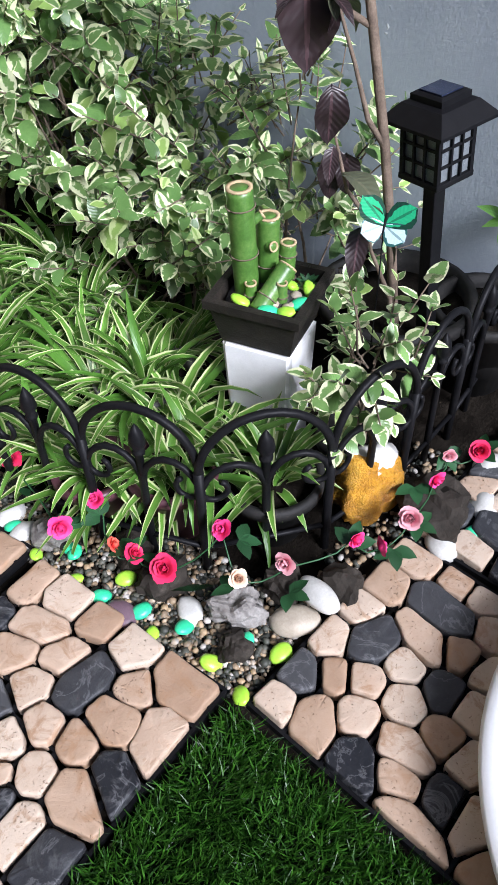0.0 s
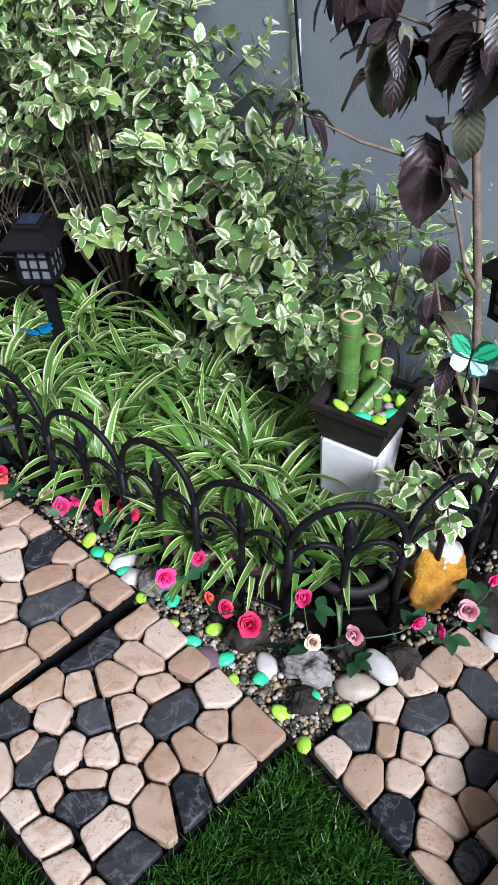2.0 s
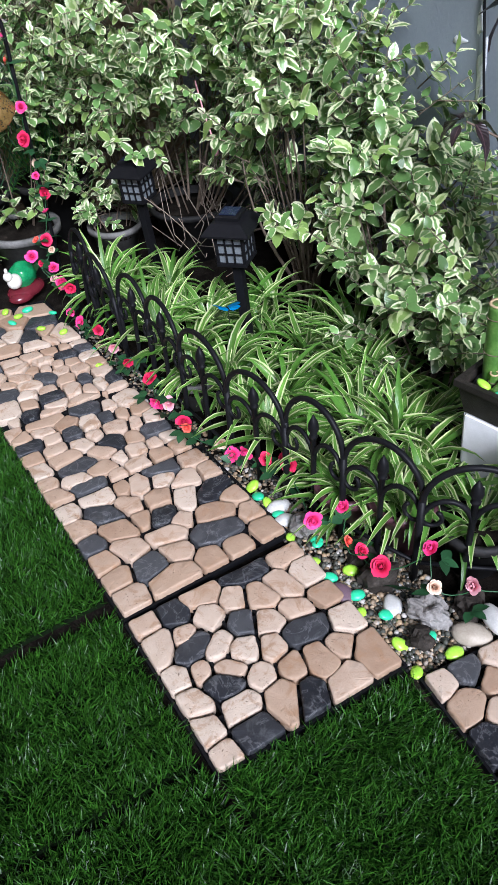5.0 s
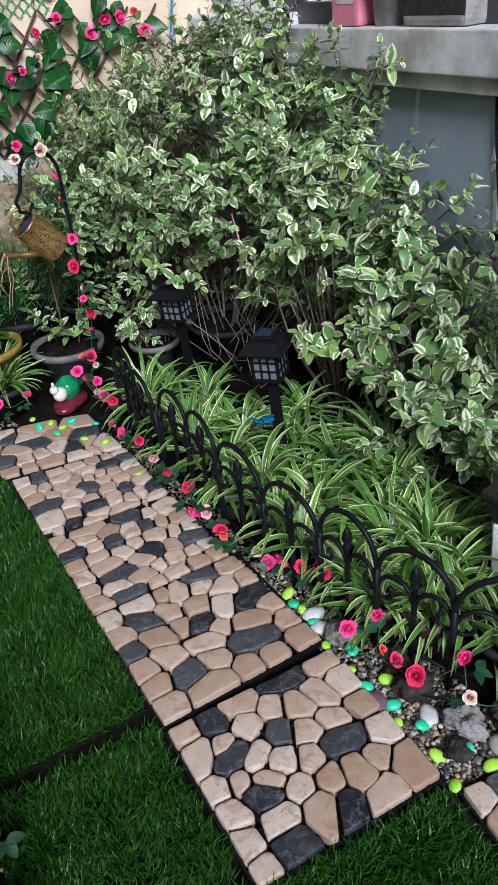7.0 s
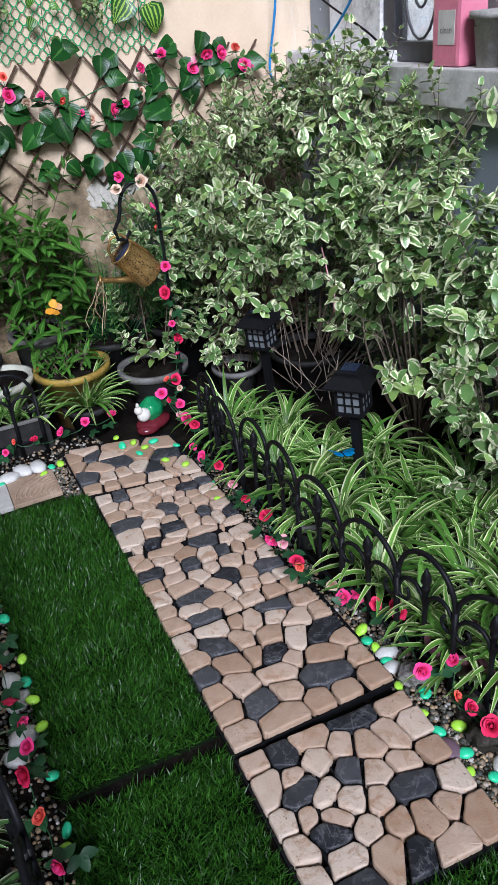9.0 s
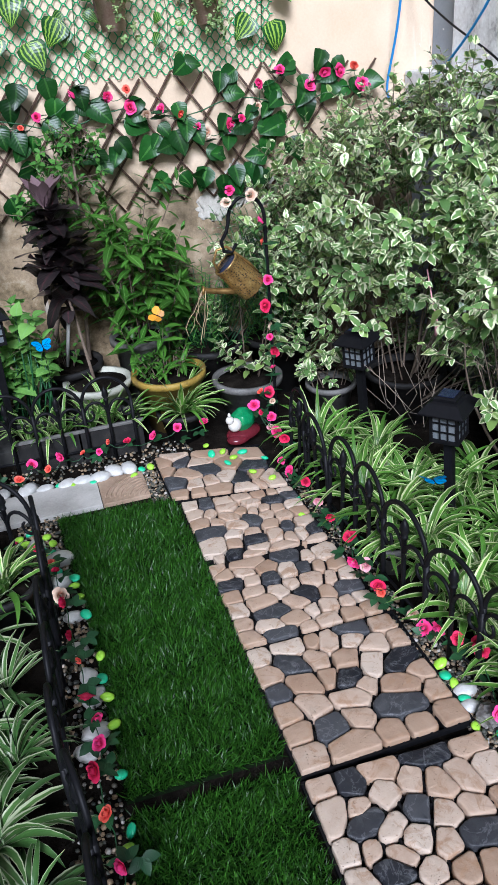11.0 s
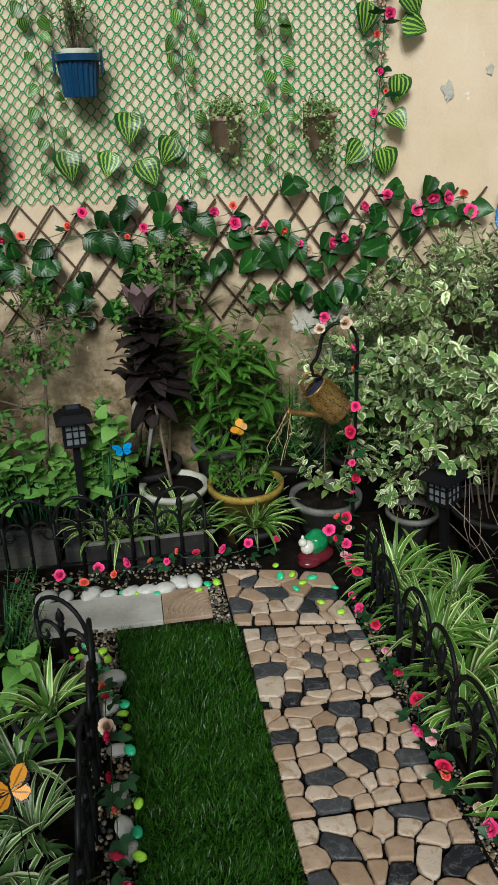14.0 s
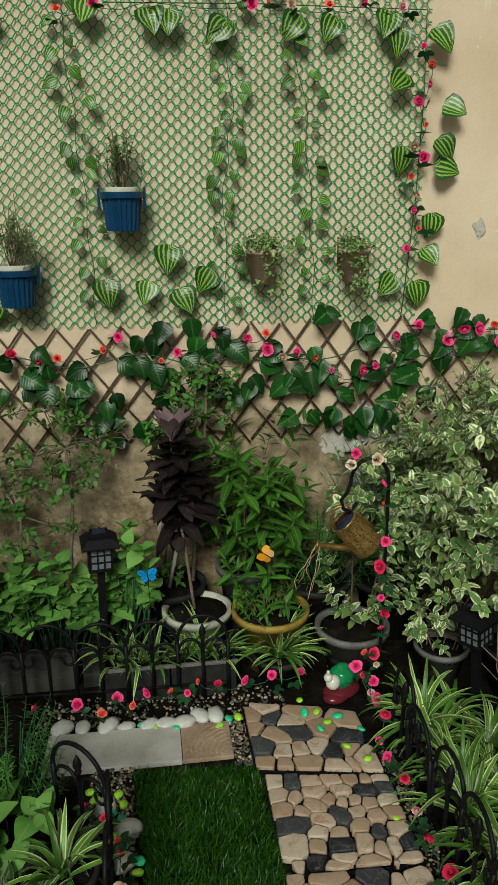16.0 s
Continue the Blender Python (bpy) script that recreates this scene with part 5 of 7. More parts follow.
garland("rose_garland", [(0.33, 1.33, 0.08, "red"), (0.30, 1.28, 0.04, "pink"), (0.30, 1.21, 0.04, "pink"), (0.315, 1.131, 0.05, "red"), (0.31, 1.03, 0.05, "pale"), (0.31, 0.955, 0.05, "red"), (0.32, 0.853, 0.05, "red"), (0.30, 0.787, 0.035, "pink"), (0.31, 0.745, 0.05, "pale"), (0.305, 0.672, 0.05, "red"), (0.30, 0.65, 0.05, "peach"), (0.335, 0.575, 0.04, "cream"), (0.335, 0.528, 0.04, "pink"), (0.355, 0.505, 0.055, "pink"), (0.375, 0.47, 0.05, "red"), (0.40, 0.433, 0.06, "red")], GL, group=GG, leaf_each=2)
garland("rose_garland", [(-0.60, 1.535, 0.04, "pink"), (-0.487, 1.53, 0.045, "pink"), (-0.421, 1.50, 0.03, "peach"), (-0.38, 1.54, 0.05, "pink"), (-0.334, 1.51, 0.04, "peach"), (-0.293, 1.545, 0.055, "pink"), (-0.229, 1.545, 0.05, "peach"), (-0.182, 1.535, 0.05, "pink"), (-0.148, 1.575, 0.055, "peach"), (-0.095, 1.56, 0.05, "red"), (-0.012, 1.57, 0.045, "pink"), (0.064, 1.575, 0.055, "pink"), (0.15, 1.575, 0.055, "pink")], GL, group=GG)
garland("rose_garland", [(-0.442, 1.14, 0.05, "pink"), (-0.39, 1.09, 0.06, "red"), (-0.36, 1.03, 0.05, "peach"), (-0.355, 0.985, 0.06, "red"), (-0.352, 0.91, 0.05, "cream"), (-0.345, 0.87, 0.06, "red"), (-0.343, 0.77, 0.05, "red"), (-0.335, 0.69, 0.05, "peach"), (-0.332, 0.60, 0.05, "red"), (-0.325, 0.53, 0.055, "pink"), (-0.322, 0.467, 0.055, "pink"), (-0.335, 0.42, 0.05, "red"), (-0.33, 0.33, 0.05, "peach"), (-0.32, 0.24, 0.05, "pink"), (-0.33, 0.15, 0.05, "red")], GL, group=GG, leaf_each=2)

dry = []
for k in range(22):
    a0 = np.array([rng.uniform(0.66, 0.86), rng.uniform(1.22, 1.5), rng.uniform(0.0, 0.12)])
    a1 = a0 + np.array([rng.uniform(-0.14, 0.05), rng.uniform(-0.12, 0.12), rng.uniform(0.05, 0.28)])
    dry.append(([a0, (a0 + a1) / 2 + rng.normal(0, 0.04, 3), a1], [0.0015, 0.0012, 0.0006]))
M["dry_twig"] = surface("pale_dry_twig", [(0.3, (0.16, 0.12, 0.085)), (0.75, (0.40, 0.34, 0.27))], 60, (0.7, 0.95), 0.5)
tagged(part("dry_twigs", tubes("dry_twigs", dry, M["dry_twig"], 4)), "tangle of pale dry twigs under the shrub", "twigs", kind="stuff").name = "dry_brushwood"


# ---- the corner: foam block, bamboo fountain, purple shrub ----
M["foam"] = surface("white_foam", [(0.3, (0.70, 0.70, 0.69)), (0.7, (0.86, 0.86, 0.86))], 30, (0.6, 0.9), 0.5, 14)
M["tray_wood"] = surface("black_charred_tray", [(0.3, (0.008, 0.007, 0.006)), (0.55, (0.02, 0.017, 0.014)), (0.8, (0.07, 0.055, 0.04))], 40, (0.35, 0.7), 0.8, dist=0.004, spec=0.25)
M["grit"] = surface("dark_grit", [(0.3, (0.015, 0.015, 0.015)), (0.55, (0.05, 0.048, 0.045)), (0.8, (0.16, 0.15, 0.14))], 120, (0.7, 0.95), 1.0, dist=0.004)
M["bamboo_skin"] = surface("green_bamboo", [(0.3, (0.04, 0.10, 0.016)), (0.5, (0.075, 0.175, 0.03)), (0.75, (0.17, 0.27, 0.07))], 26, (0.25, 0.5), 0.2)
M["bamboo_cut"] = surface("cut_bamboo_end", [(0.3, (0.30, 0.20, 0.10)), (0.75, (0.62, 0.50, 0.30))], 60, (0.6, 0.9), 0.4)
M["purple_leaf"] = foliage_mat("dark_purple_leaf", (0.012, 0.008, 0.008), (0.036, 0.023, 0.025), None, thin=0.08, rough=0.36, midrib=(0.09, 0.05, 0.055), spread=1.0, spec=0.45, vein=0.22)
M["bronze_leaf"] = foliage_mat("bronze_green_leaf", (0.06, 0.07, 0.04), (0.12, 0.13, 0.08), None, thin=0.2, rough=0.42, midrib=(0.16, 0.16, 0.10), spread=0.7, vein=0.25)
M["bark"] = surface("brown_bark", [(0.3, (0.07, 0.05, 0.035)), (0.55, (0.17, 0.125, 0.09)), (0.8, (0.30, 0.24, 0.18))], 45, (0.7, 0.95), 0.7, dist=0.003)

BLK = (0.683, 0.184)
e = Matrix.Translation((*BLK, GZ)) @ Matrix.Rotation(radians(11), 4, "Z")
bm = bmesh.new()
bmesh.ops.create_cube(bm, size=1)
for v in bm.verts:
    k = 0.050 if v.co.z > 0 else 0.043
    v.co = Vector((v.co.x * 2 * k, v.co.y * 2 * k, 0.218 if v.co.z > 0 else 0.0))
bmesh.ops.bevel(bm, geom=bm.edges[:], offset=0.006, segments=3, affect="EDGES")
foam = tagged(part("foam_block", bm, m=e, mat=M["foam"]), "white polystyrene foam block standing on the soil", "foam block")
tray = empty("bamboo_fountain", Matrix.Translation((BLK[0], BLK[1], GZ + 0.218)) @ Matrix.Rotation(radians(11), 4, "Z"), "miniature bamboo fountain in a black square tray", "tabletop fountain")
bm = bmesh.new()
r0, r1, h = 0.048, 0.059, 0.068
rings = [(r0, 0), (r1, h - 0.012), (r1 + 0.006, h - 0.012), (r1 + 0.006, h), (r1 - 0.004, h), (r1 - 0.006, h - 0.02)]
vs = [[bm.verts.new((sx * r, sy * r, z)) for sx, sy in ((-1, -1), (1, -1), (1, 1), (-1, 1))] for r, z in rings]
for a, b in zip(vs, vs[1:]):
    for k in range(4):
        bm.faces.new((a[k], a[(k + 1) % 4], b[(k + 1) % 4], b[k]))
bm.faces.new(vs[0][::-1])
bm.faces.new(vs[-1])
part("tray", bm, tray, mat=M["tray_wood"])
part("grit", lathe("grit", [(0.057, h - 0.02), (0.055, h - 0.014), (0.03, h - 0.006), (0.001, h - 0.008)], M["grit"], 24, 0.06), tray)


def culm(p0, p1, r, nodes, slant=0.0):
    """A cut length of bamboo: a hollow tube with swollen nodes and a pale open end."""
    p0, p1 = np.array(p0) * (0.8, 0.8, 1.0), np.array(p1) * (0.8, 0.8, 1.0)
    r *= 0.92
    t = np.linspace(0, 1, 17)
    rr = np.full(17, r)
    for n in nodes:
        rr += r * 0.13 * np.exp(-((t - n) / 0.03) ** 2) - r * 0.08 * np.exp(-((t - n - 0.05) / 0.025) ** 2)
    c = part("culm", tubes("culm", [(p0 + (p1 - p0) * t[:, None], rr)], M["bamboo_skin"], 14), tray)
    d = (p1 - p0) / np.linalg.norm(p1 - p0)
    for n in nodes:
        q, a = p0 + (p1 - p0) * n, np.linspace(0, 2 * math.pi, 17)
        s0 = np.cross(d, (0.3, 1.0, 0.2))
        s0 /= np.linalg.norm(s0)
        part("node_ring", tubes("node_ring", [(q + r * 1.1 * (np.cos(a)[:, None] * s0 + np.sin(a)[:, None] * np.cross(d, s0)), 0.0009)], M["bark"], 5), c, "dark ring at the bamboo node")
    m = Matrix.Translation(p1) @ Vector(d).to_track_quat("Z", "Y").to_matrix().to_4x4()
    part("cut_end", lathe("cut_end", [(r * 1.0, -0.001), (r * 1.0, 0.0015), (r * 0.72, 0.0015), (r * 0.66, -0.004), (0.0005, -0.006)], M["bamboo_cut"], 18), c, "pale cut bamboo end", m=m)
    return c


B0 = h - 0.018
culm((-0.010, 0.035, B0), (-0.018, 0.040, B0 + 0.150), 0.0175, (0.42, 0.85))
culm((0.028, 0.016, B0), (0.028, 0.014, B0 + 0.100), 0.0160, (0.35,))
culm((0.040, -0.012, B0), (0.042, -0.014, B0 + 0.062), 0.0115, (0.2, 0.75))
culm((-0.022, -0.030, B0), (-0.022, -0.030, B0 + 0.036), 0.0075, (0.5,))
culm((-0.052, -0.002, B0 + 0.004), (0.010, -0.026, B0 + 0.044), 0.0140, (0.3,))
culm((-0.028, 0.02, B0), (-0.03, 0.02, B0 + 0.03), 0.0085, (0.5,))
culm((0.048, 0.018, B0), (0.05, 0.018, B0 + 0.07), 0.0085, (0.3, 0.8))
culm((0.03, 0.045, B0), (0.032, 0.046, B0 + 0.062), 0.0095, (0.4,))
culm((0.014, 0.006, B0 + 0.066), (0.010, -0.002, B0 + 0.068), 0.0075, ())
culm((0.002, 0.03, B0 + 0.10), (0.012, 0.018, B0 + 0.108), 0.0065, ())
for x, y, k in ((-0.058, -0.02, 0), (-0.05, -0.048, 1), (-0.022, -0.060, 0), (0.02, -0.062, 1), (-0.048, 0.03, 1), (0.062, 0.03, 1), (0.02, -0.03, 1)):
    part("glow_pebble", peb[k], tray, m=pose(x * 0.8, y * 0.8, h - 0.006, rng.normal(0, 15), rng.normal(0, 15), rng.uniform(0, 360)))
for x, y in ((-0.036, -0.045), (-0.03, -0.05), (0.03, -0.048), (0.0, -0.045), (0.045, -0.04), (-0.035, -0.02)):
    part("tan_pebble", blob(0.008, x * 700 + y * 90, 2, 0.3), tray, m=pose(x * 0.8, y * 0.8, h - 0.008, 0, 0, rng.uniform(0, 360)), mat=M["beige_cobble"])
sv, sf, su = leaves(np.zeros((16, 3)), np.column_stack([np.cos(np.arange(16) * 2.4), np.sin(np.arange(16) * 2.4), np.linspace(0.3, 1.6, 16)]), np.tile(UP, (16, 1)), np.linspace(0.024, 0.012, 16), 0.008, OVATE, 4, 0.3, 0.1)
tagged(part("succulent", as_mesh("succulent", sv, sf, M["silk_leaf"], su), tray, "small dark green rosette", m=pose(0.026, -0.042, h - 0.008)), "small dark green rosette", kind="stuff")

# purple-leaved shrub in a wide black pot
PP = np.array((0.938, 0.12, GZ))
e = empty("purple_shrub", Matrix.Translation(PP), "dark purple-leaved shrub with a bare trunk in a wide black pot", "shrub")
pot("pot", 0.115, 0.155, M["pot_black"], e, soil=0.03, lip=0.01)
trunk = np.array([(0.872, 0.085, 0.095), (0.848, 0.098, 0.266), (0.828, 0.113, 0.404), (0.822, 0.14, 0.535), (0.84, 0.18, 0.66), (0.845, 0.20, 0.78), (0.84, 0.22, 0.88)]) - PP
lim = [(trunk, [0.0085, 0.007, 0.0063, 0.006, 0.0053, 0.0045, 0.003])]
tips = [trunk[-1]]
for a, pts in ((3, [(0.80, 0.22, 0.575), (0.74, 0.28, 0.60), (0.665, 0.325, 0.645)]), (2, [(0.81, 0.13, 0.44), (0.805, 0.15, 0.50), (0.80, 0.20, 0.62)]), (4, [(0.82, 0.20, 0.70), (0.80, 0.24, 0.735), (0.78, 0.27, 0.745)]),
               (4, [(0.84, 0.16, 0.70), (0.82, 0.15, 0.75), (0.80, 0.15, 0.77)]), (1, [(0.80, 0.10, 0.31), (0.77, 0.13, 0.37), (0.77, 0.15, 0.43)]), (5, [(0.82, 0.26, 0.80), (0.80, 0.31, 0.83), (0.79, 0.34, 0.83)]), (0, [(0.80, 0.07, 0.22), (0.77, 0.09, 0.3), (0.76, 0.10, 0.36)])):
    line = np.vstack([trunk[a], np.array(pts) - PP])
    lim.append((line, np.linspace(0.0042, 0.0016, 4)))
    tips.append(line[-1])
part("trunk", tubes("trunk", lim, M["bark"], 8), e)
pos, ah, LL = [], [], []
for k, t in enumerate(tips):
    cnt = (26, 12, 9, 26, 22, 3, 24, 2)[k]
    a = rng.uniform(0, 6.28, cnt)
    dn = rng.uniform(-1.4, 0.5, cnt)
    pos.append(t + np.column_stack([np.cos(a), np.sin(a), np.zeros(cnt)]) * 0.016 - UP * rng.uniform(0, 0.06, cnt)[:, None] * (k not in (1,)))
    ah.append(np.column_stack([np.cos(a), np.sin(a), dn]))
    LL.append(rng.uniform(0.042, 0.08, cnt) * (0.65 if k == 1 else 1))
pos, ah, LL = np.concatenate(pos), np.concatenate(ah), np.concatenate(LL)
mixed = rng.permutation(len(LL))
pos, ah, LL = pos[mixed], ah[mixed], LL[mixed]
v, f, u = leaves(pos, ah, np.tile(UP, (len(pos), 1)), LL, LL * 0.44, OVATE, 6, 0.35, rng.uniform(0.2, 0.7, len(LL)), 0.09)
nb = len(pos) // 4
vb = nb * 21
part("foliage", as_mesh("foliage", v[vb:], f[nb * 12:] - vb, M["purple_leaf"], u[vb:]), e)
part("aged_foliage", as_mesh("aged_foliage", v[:vb], f[:nb * 12], M["bronze_leaf"], u[:vb]), e, "dull bronze-green older leaves")
hang = np.array([(0.80, 0.216, 0.612), (0.80, 0.175, 0.475), (0.80, 0.15, 0.40), (0.795, 0.165, 0.405), (0.775, 0.28, 0.72), (0.79, 0.20, 0.76), (0.79, 0.15, 0.74), (0.79, 0.30, 0.80), (0.80, 0.165, 0.66)]) - PP
hl = np.array([0.135, 0.075, 0.06, 0.07, 0.10, 0.10, 0.09, 0.09, 0.08])
for k in range(9):
    dd = np.array([[-0.12 + 0.05 * (k % 3), -0.15 + 0.1 * (k % 2), -1.0]])
    v, f, u = leaves(hang[k:k + 1], dd, np.array([[-0.7, -0.6, 0.3]]), hl[k:k + 1], hl[k:k + 1] * 0.55, OVATE, 8, 0.4, 0.2, 0.16)
    part("large_leaf", as_mesh("large_leaf", v, f, M["bronze_leaf" if k in (4, 6, 8) else "purple_leaf"], u), e)

e = empty("nursery_pot", pose(0.992, -0.005, GZ), "black plastic nursery pot of dark soil in the corner", "pot")
pot("pot", 0.075, 0.15, M["pot_black"], e)

# yellow printed bag behind the fence
M["bag_yellow"] = surface("orange_yellow_bag", [(0.3, (0.30, 0.12, 0.01)), (0.5, (0.55, 0.27, 0.02)), (0.75, (0.70, 0.42, 0.05))], 30, (0.2, 0.45), 1.0, dist=0.012, stain=(0.16, 0.06, 0.01))
bm = blob(0.050, 5.5, 4, 0.36, (1.0, 0.75, 1.15))
bag = tagged(part("plastic_bag", bm, m=pose(0.638, -0.004, GZ + 0.055, 0, 0, -30), mat=M["bag_yellow"]), "crumpled orange and yellow plastic bag behind the fence", "bag")
part("white_top", blob(0.036, 3.3, 3, 0.5, (0.9, 0.65, 0.7)), bag, "crumpled white bag top", m=pose(0.012, 0.006, 0.044), mat=M["white_cobble"])

# low round steel-topped stool at the edge of the side path
stool = empty("round_stool", pose(0.492, -0.572, 0.0), "low round stand with a pale brushed steel top", "stand")
M["steel"] = plain("pale_brushed_steel", (0.66, 0.67, 0.68), (0.76, 0.77, 0.78), 0.4, 30, 0.03)
part("top", lathe("top", [(0.308, 0.046), (0.319, 0.048), (0.322, 0.054), (0.319, 0.059), (0.308, 0.060), (0.10, 0.060), (0.001, 0.060)], M["steel"], 72), stool)
for k in range(4):
    a = radians(20 + 90 * k)
    part("leg", tubes("leg", [([(0.25 * math.cos(a), 0.25 * math.sin(a), -0.024), (0.25 * math.cos(a), 0.25 * math.sin(a), 0.048)], 0.011)], M["steel"], 10), stool)


# ---- butterfly ornaments ----
def butterfly(m, upper, lower, label, size=0.032):
    """A plastic butterfly on a thin wire: a body and four wings."""
    e = empty("butterfly_ornament", m, label, "garden ornament", "butterfly ornaments")
    part("body", tubes("body", [([(0, -0.012, 0.002), (0, 0, 0.003), (0, 0.014, 0.003)], [0.0008, 0.002, 0.001])], M["black_plastic"], 6), e)
    for sx in (-1, 1):
        for d, L, w, mt in (((sx * 1.0, 0.75, 0.14), size, 0.9, upper), ((sx * 0.9, -0.6, 0.1), size * 0.75, 1.0, lower)):
            v, f, u = leaves(np.array([[0, 0, 0.003]]), np.array([d]), np.array([[-sx * 0.4, 0.0, 1.0]]), np.array([L]), np.array([L * w]), lambda v: np.array([0.15, 0.55, 0.85, 1.0, 0.75, 0.3])[: len(v)], 5, 0.0, -0.05)
            part("wing", as_mesh("wing", v, f, mt, u), e)
    part("wire", tubes("wire", [([(0, 0, 0), m.inverted().to_3x3() @ Vector((0.003, 0, -0.08)), m.inverted().to_3x3() @ Vector((0, 0, GZ - 0.01 - m.translation.z))], 0.0009)], M["black_plastic"], 5), e)
    return e


def wing(name, inner, edge, at=0.7):
    return foliage_mat(name, inner, tuple(c * 0.7 for c in inner), edge, at, 0.05, 0.5, 0.2, 0.35, midrib=edge)


W1, W2, W3, W4 = wing("green_wing", (0.04, 0.50, 0.22), (0.01, 0.05, 0.03)), wing("pale_blue_wing", (0.55, 0.75, 0.78), (0.02, 0.09, 0.08)), wing("orange_wing", (0.80, 0.33, 0.02), (0.01, 0.01, 0.01), 0.58), wing("blue_wing", (0.02, 0.33, 0.75), (0.01, 0.02, 0.08), 0.8)
W5 = wing("amber_wing", (0.85, 0.38, 0.03), (0.75, 0.30, 0.03), 0.9)
butterfly(pose(0.735, 0.060, 0.360, 40, 12, -62), W1, W2, "green and white plastic butterfly on a wire", 0.042)
butterfly(pose(0.52, 0.83, 0.165, -14, 6, -15), W4, W4, "blue plastic butterfly on a wire over the leaves", 0.04)
butterfly(pose(-0.462, 0.50, 0.33, 35, -10, 20), W3, W3, "orange and black plastic butterfly on a wire", 0.042)
butterfly(pose(-0.279, 1.66, 0.355, 25, 0, 10), W4, W4, "blue plastic butterfly on a wire over the leaves", 0.035)
butterfly(pose(0.071, 1.71, 0.372, 25, -35, 40), W5, W5, "amber plastic butterfly on a wire over the leaves", 0.032)


# ---- the far bed: pots and planters ----
M["broad_leaf"] = foliage_mat("soft_green_leaf", (0.09, 0.255, 0.045), (0.23, 0.43, 0.095), None, thin=0.3, rough=0.55, midrib=(0.2, 0.38, 0.12), spread=1.0)
M["lance_leaf"] = foliage_mat("glossy_green_leaf", (0.028, 0.105, 0.012), (0.09, 0.22, 0.025), None, thin=0.25, rough=0.35, midrib=(0.2, 0.4, 0.1), spread=0.7)
M["small_leaf"] = foliage_mat("fresh_green_leaflet", (0.05, 0.17, 0.03), (0.13, 0.30, 0.05), None, thin=0.3, rough=0.5, spread=0.6)
M["fern_leaf"] = foliage_mat("feathery_green", (0.05, 0.17, 0.025), (0.12, 0.30, 0.045), None, thin=0.3, rough=0.6, spread=0.7)
M["ti_leaf"] = foliage_mat("black_purple_strap_leaf", (0.012, 0.010, 0.010), (0.034, 0.026, 0.026), None, thin=0.06, rough=0.28, midrib=(0.08, 0.03, 0.035), spread=0.9, spec=0.5)
M["ti_young"] = foliage_mat("dusky_pink_strap_leaf", (0.13, 0.075, 0.085), (0.22, 0.15, 0.16), None, thin=0.12, rough=0.35, spread=0.5)
M["planter_grey"] = surface("weathered_grey_planter", [(0.3, (0.010, 0.010, 0.009)), (0.55, (0.028, 0.028, 0.026)), (0.8, (0.085, 0.085, 0.08))], 14, (0.5, 0.85), 0.4, stain=(0.06, 0.055, 0.045))


def plant_in(name, label, xy, p, mat, build, category="potted plant", z=GZ):
    e = empty(name, pose(xy[0], xy[1], z), label, category)
    if p:
        pot("pot", *p, e, soil=0.014, lip=0.01)
    sets, lines = build()
    if lines:
        part("stem", tubes("stem", lines, M["bark" if name != "fern" else "silk_stem"], 6), e)
    part("foliage", as_mesh("foliage", *stack(sets)[:2], M[mat], stack(sets)[2]), e)
    return e


def clump(n, h, r, leaf, aspect, shape, z0, pairs=4, length=0.09, spread=65, curl=0.25, lean=(0, 0), low=0.25, fold=0.2, stems=99):
    """Upright shoots round a middle, leafy from the given share of their height up."""
    def build():
        sets, lines = [], []
        a = rng.uniform(0, 6.28, n)
        rad = r * np.sqrt(rng.random(n))
        tops = np.column_stack([np.cos(a) * rad + lean[0], np.sin(a) * rad + lean[1], z0 + h * rng.uniform(low, 1.0, n)])
        for t in tops[:stems]:
            foot = np.array([t[0] * 0.25, t[1] * 0.25, z0 - 0.02])
            lines.append(([foot, foot * 0.45 + t * 0.55 - UP * 0.02, t], [0.0024, 0.0018, 0.0012]))
        s, l = sprigs(tops - UP * length * 0.4, np.column_stack([np.cos(a) * 0.5, np.sin(a) * 0.5, np.full(n, 0.9)]), pairs, length, leaf, aspect, shape, spread, curl, fold)
        return [s], lines + l
    return build


def strap_tree():
    sets, lines = [], [([(0, 0, 0.12), (-0.015, 0.01, 0.25), (-0.03, 0.03, 0.40), (-0.055, 0.05, 0.55), (-0.06, 0.05, 0.78)], [0.006, 0.0055, 0.005, 0.004, 0.003])]
    n = 92
    z = np.linspace(0.41, 0.72, n)
    a = np.arange(n) * 2.4 + rng.normal(0, 0.5, n)
    pos = np.column_stack([-0.045 + 0 * z, 0.045 + 0 * z, z])
    el = np.radians(rng.uniform(-12, 58, n) + (z - 0.41) * 60)
    d = np.column_stack([np.cos(a) * np.cos(el), np.sin(a) * np.cos(el), np.sin(el)])
    L = 0.118 * rng.uniform(0.75, 1.2, n) * np.interp(z, [0.41, 0.5, 0.72], [0.85, 1.1, 0.75])
    sets.append(leaves(pos, d, np.tile(UP, (n, 1)), L, L * 0.52, OVATE, 7, 0.12, rng.uniform(0.05, 0.85, n), 0.09))
    return sets, lines


ti = plant_in("ti_plant", "black-purple leaved ti plant in a faded cream pot", (-0.135, 1.80), (0.10, 0.19, M["pot_cream"]), "ti_leaf", strap_tree)
a = np.arange(9) * 2.4
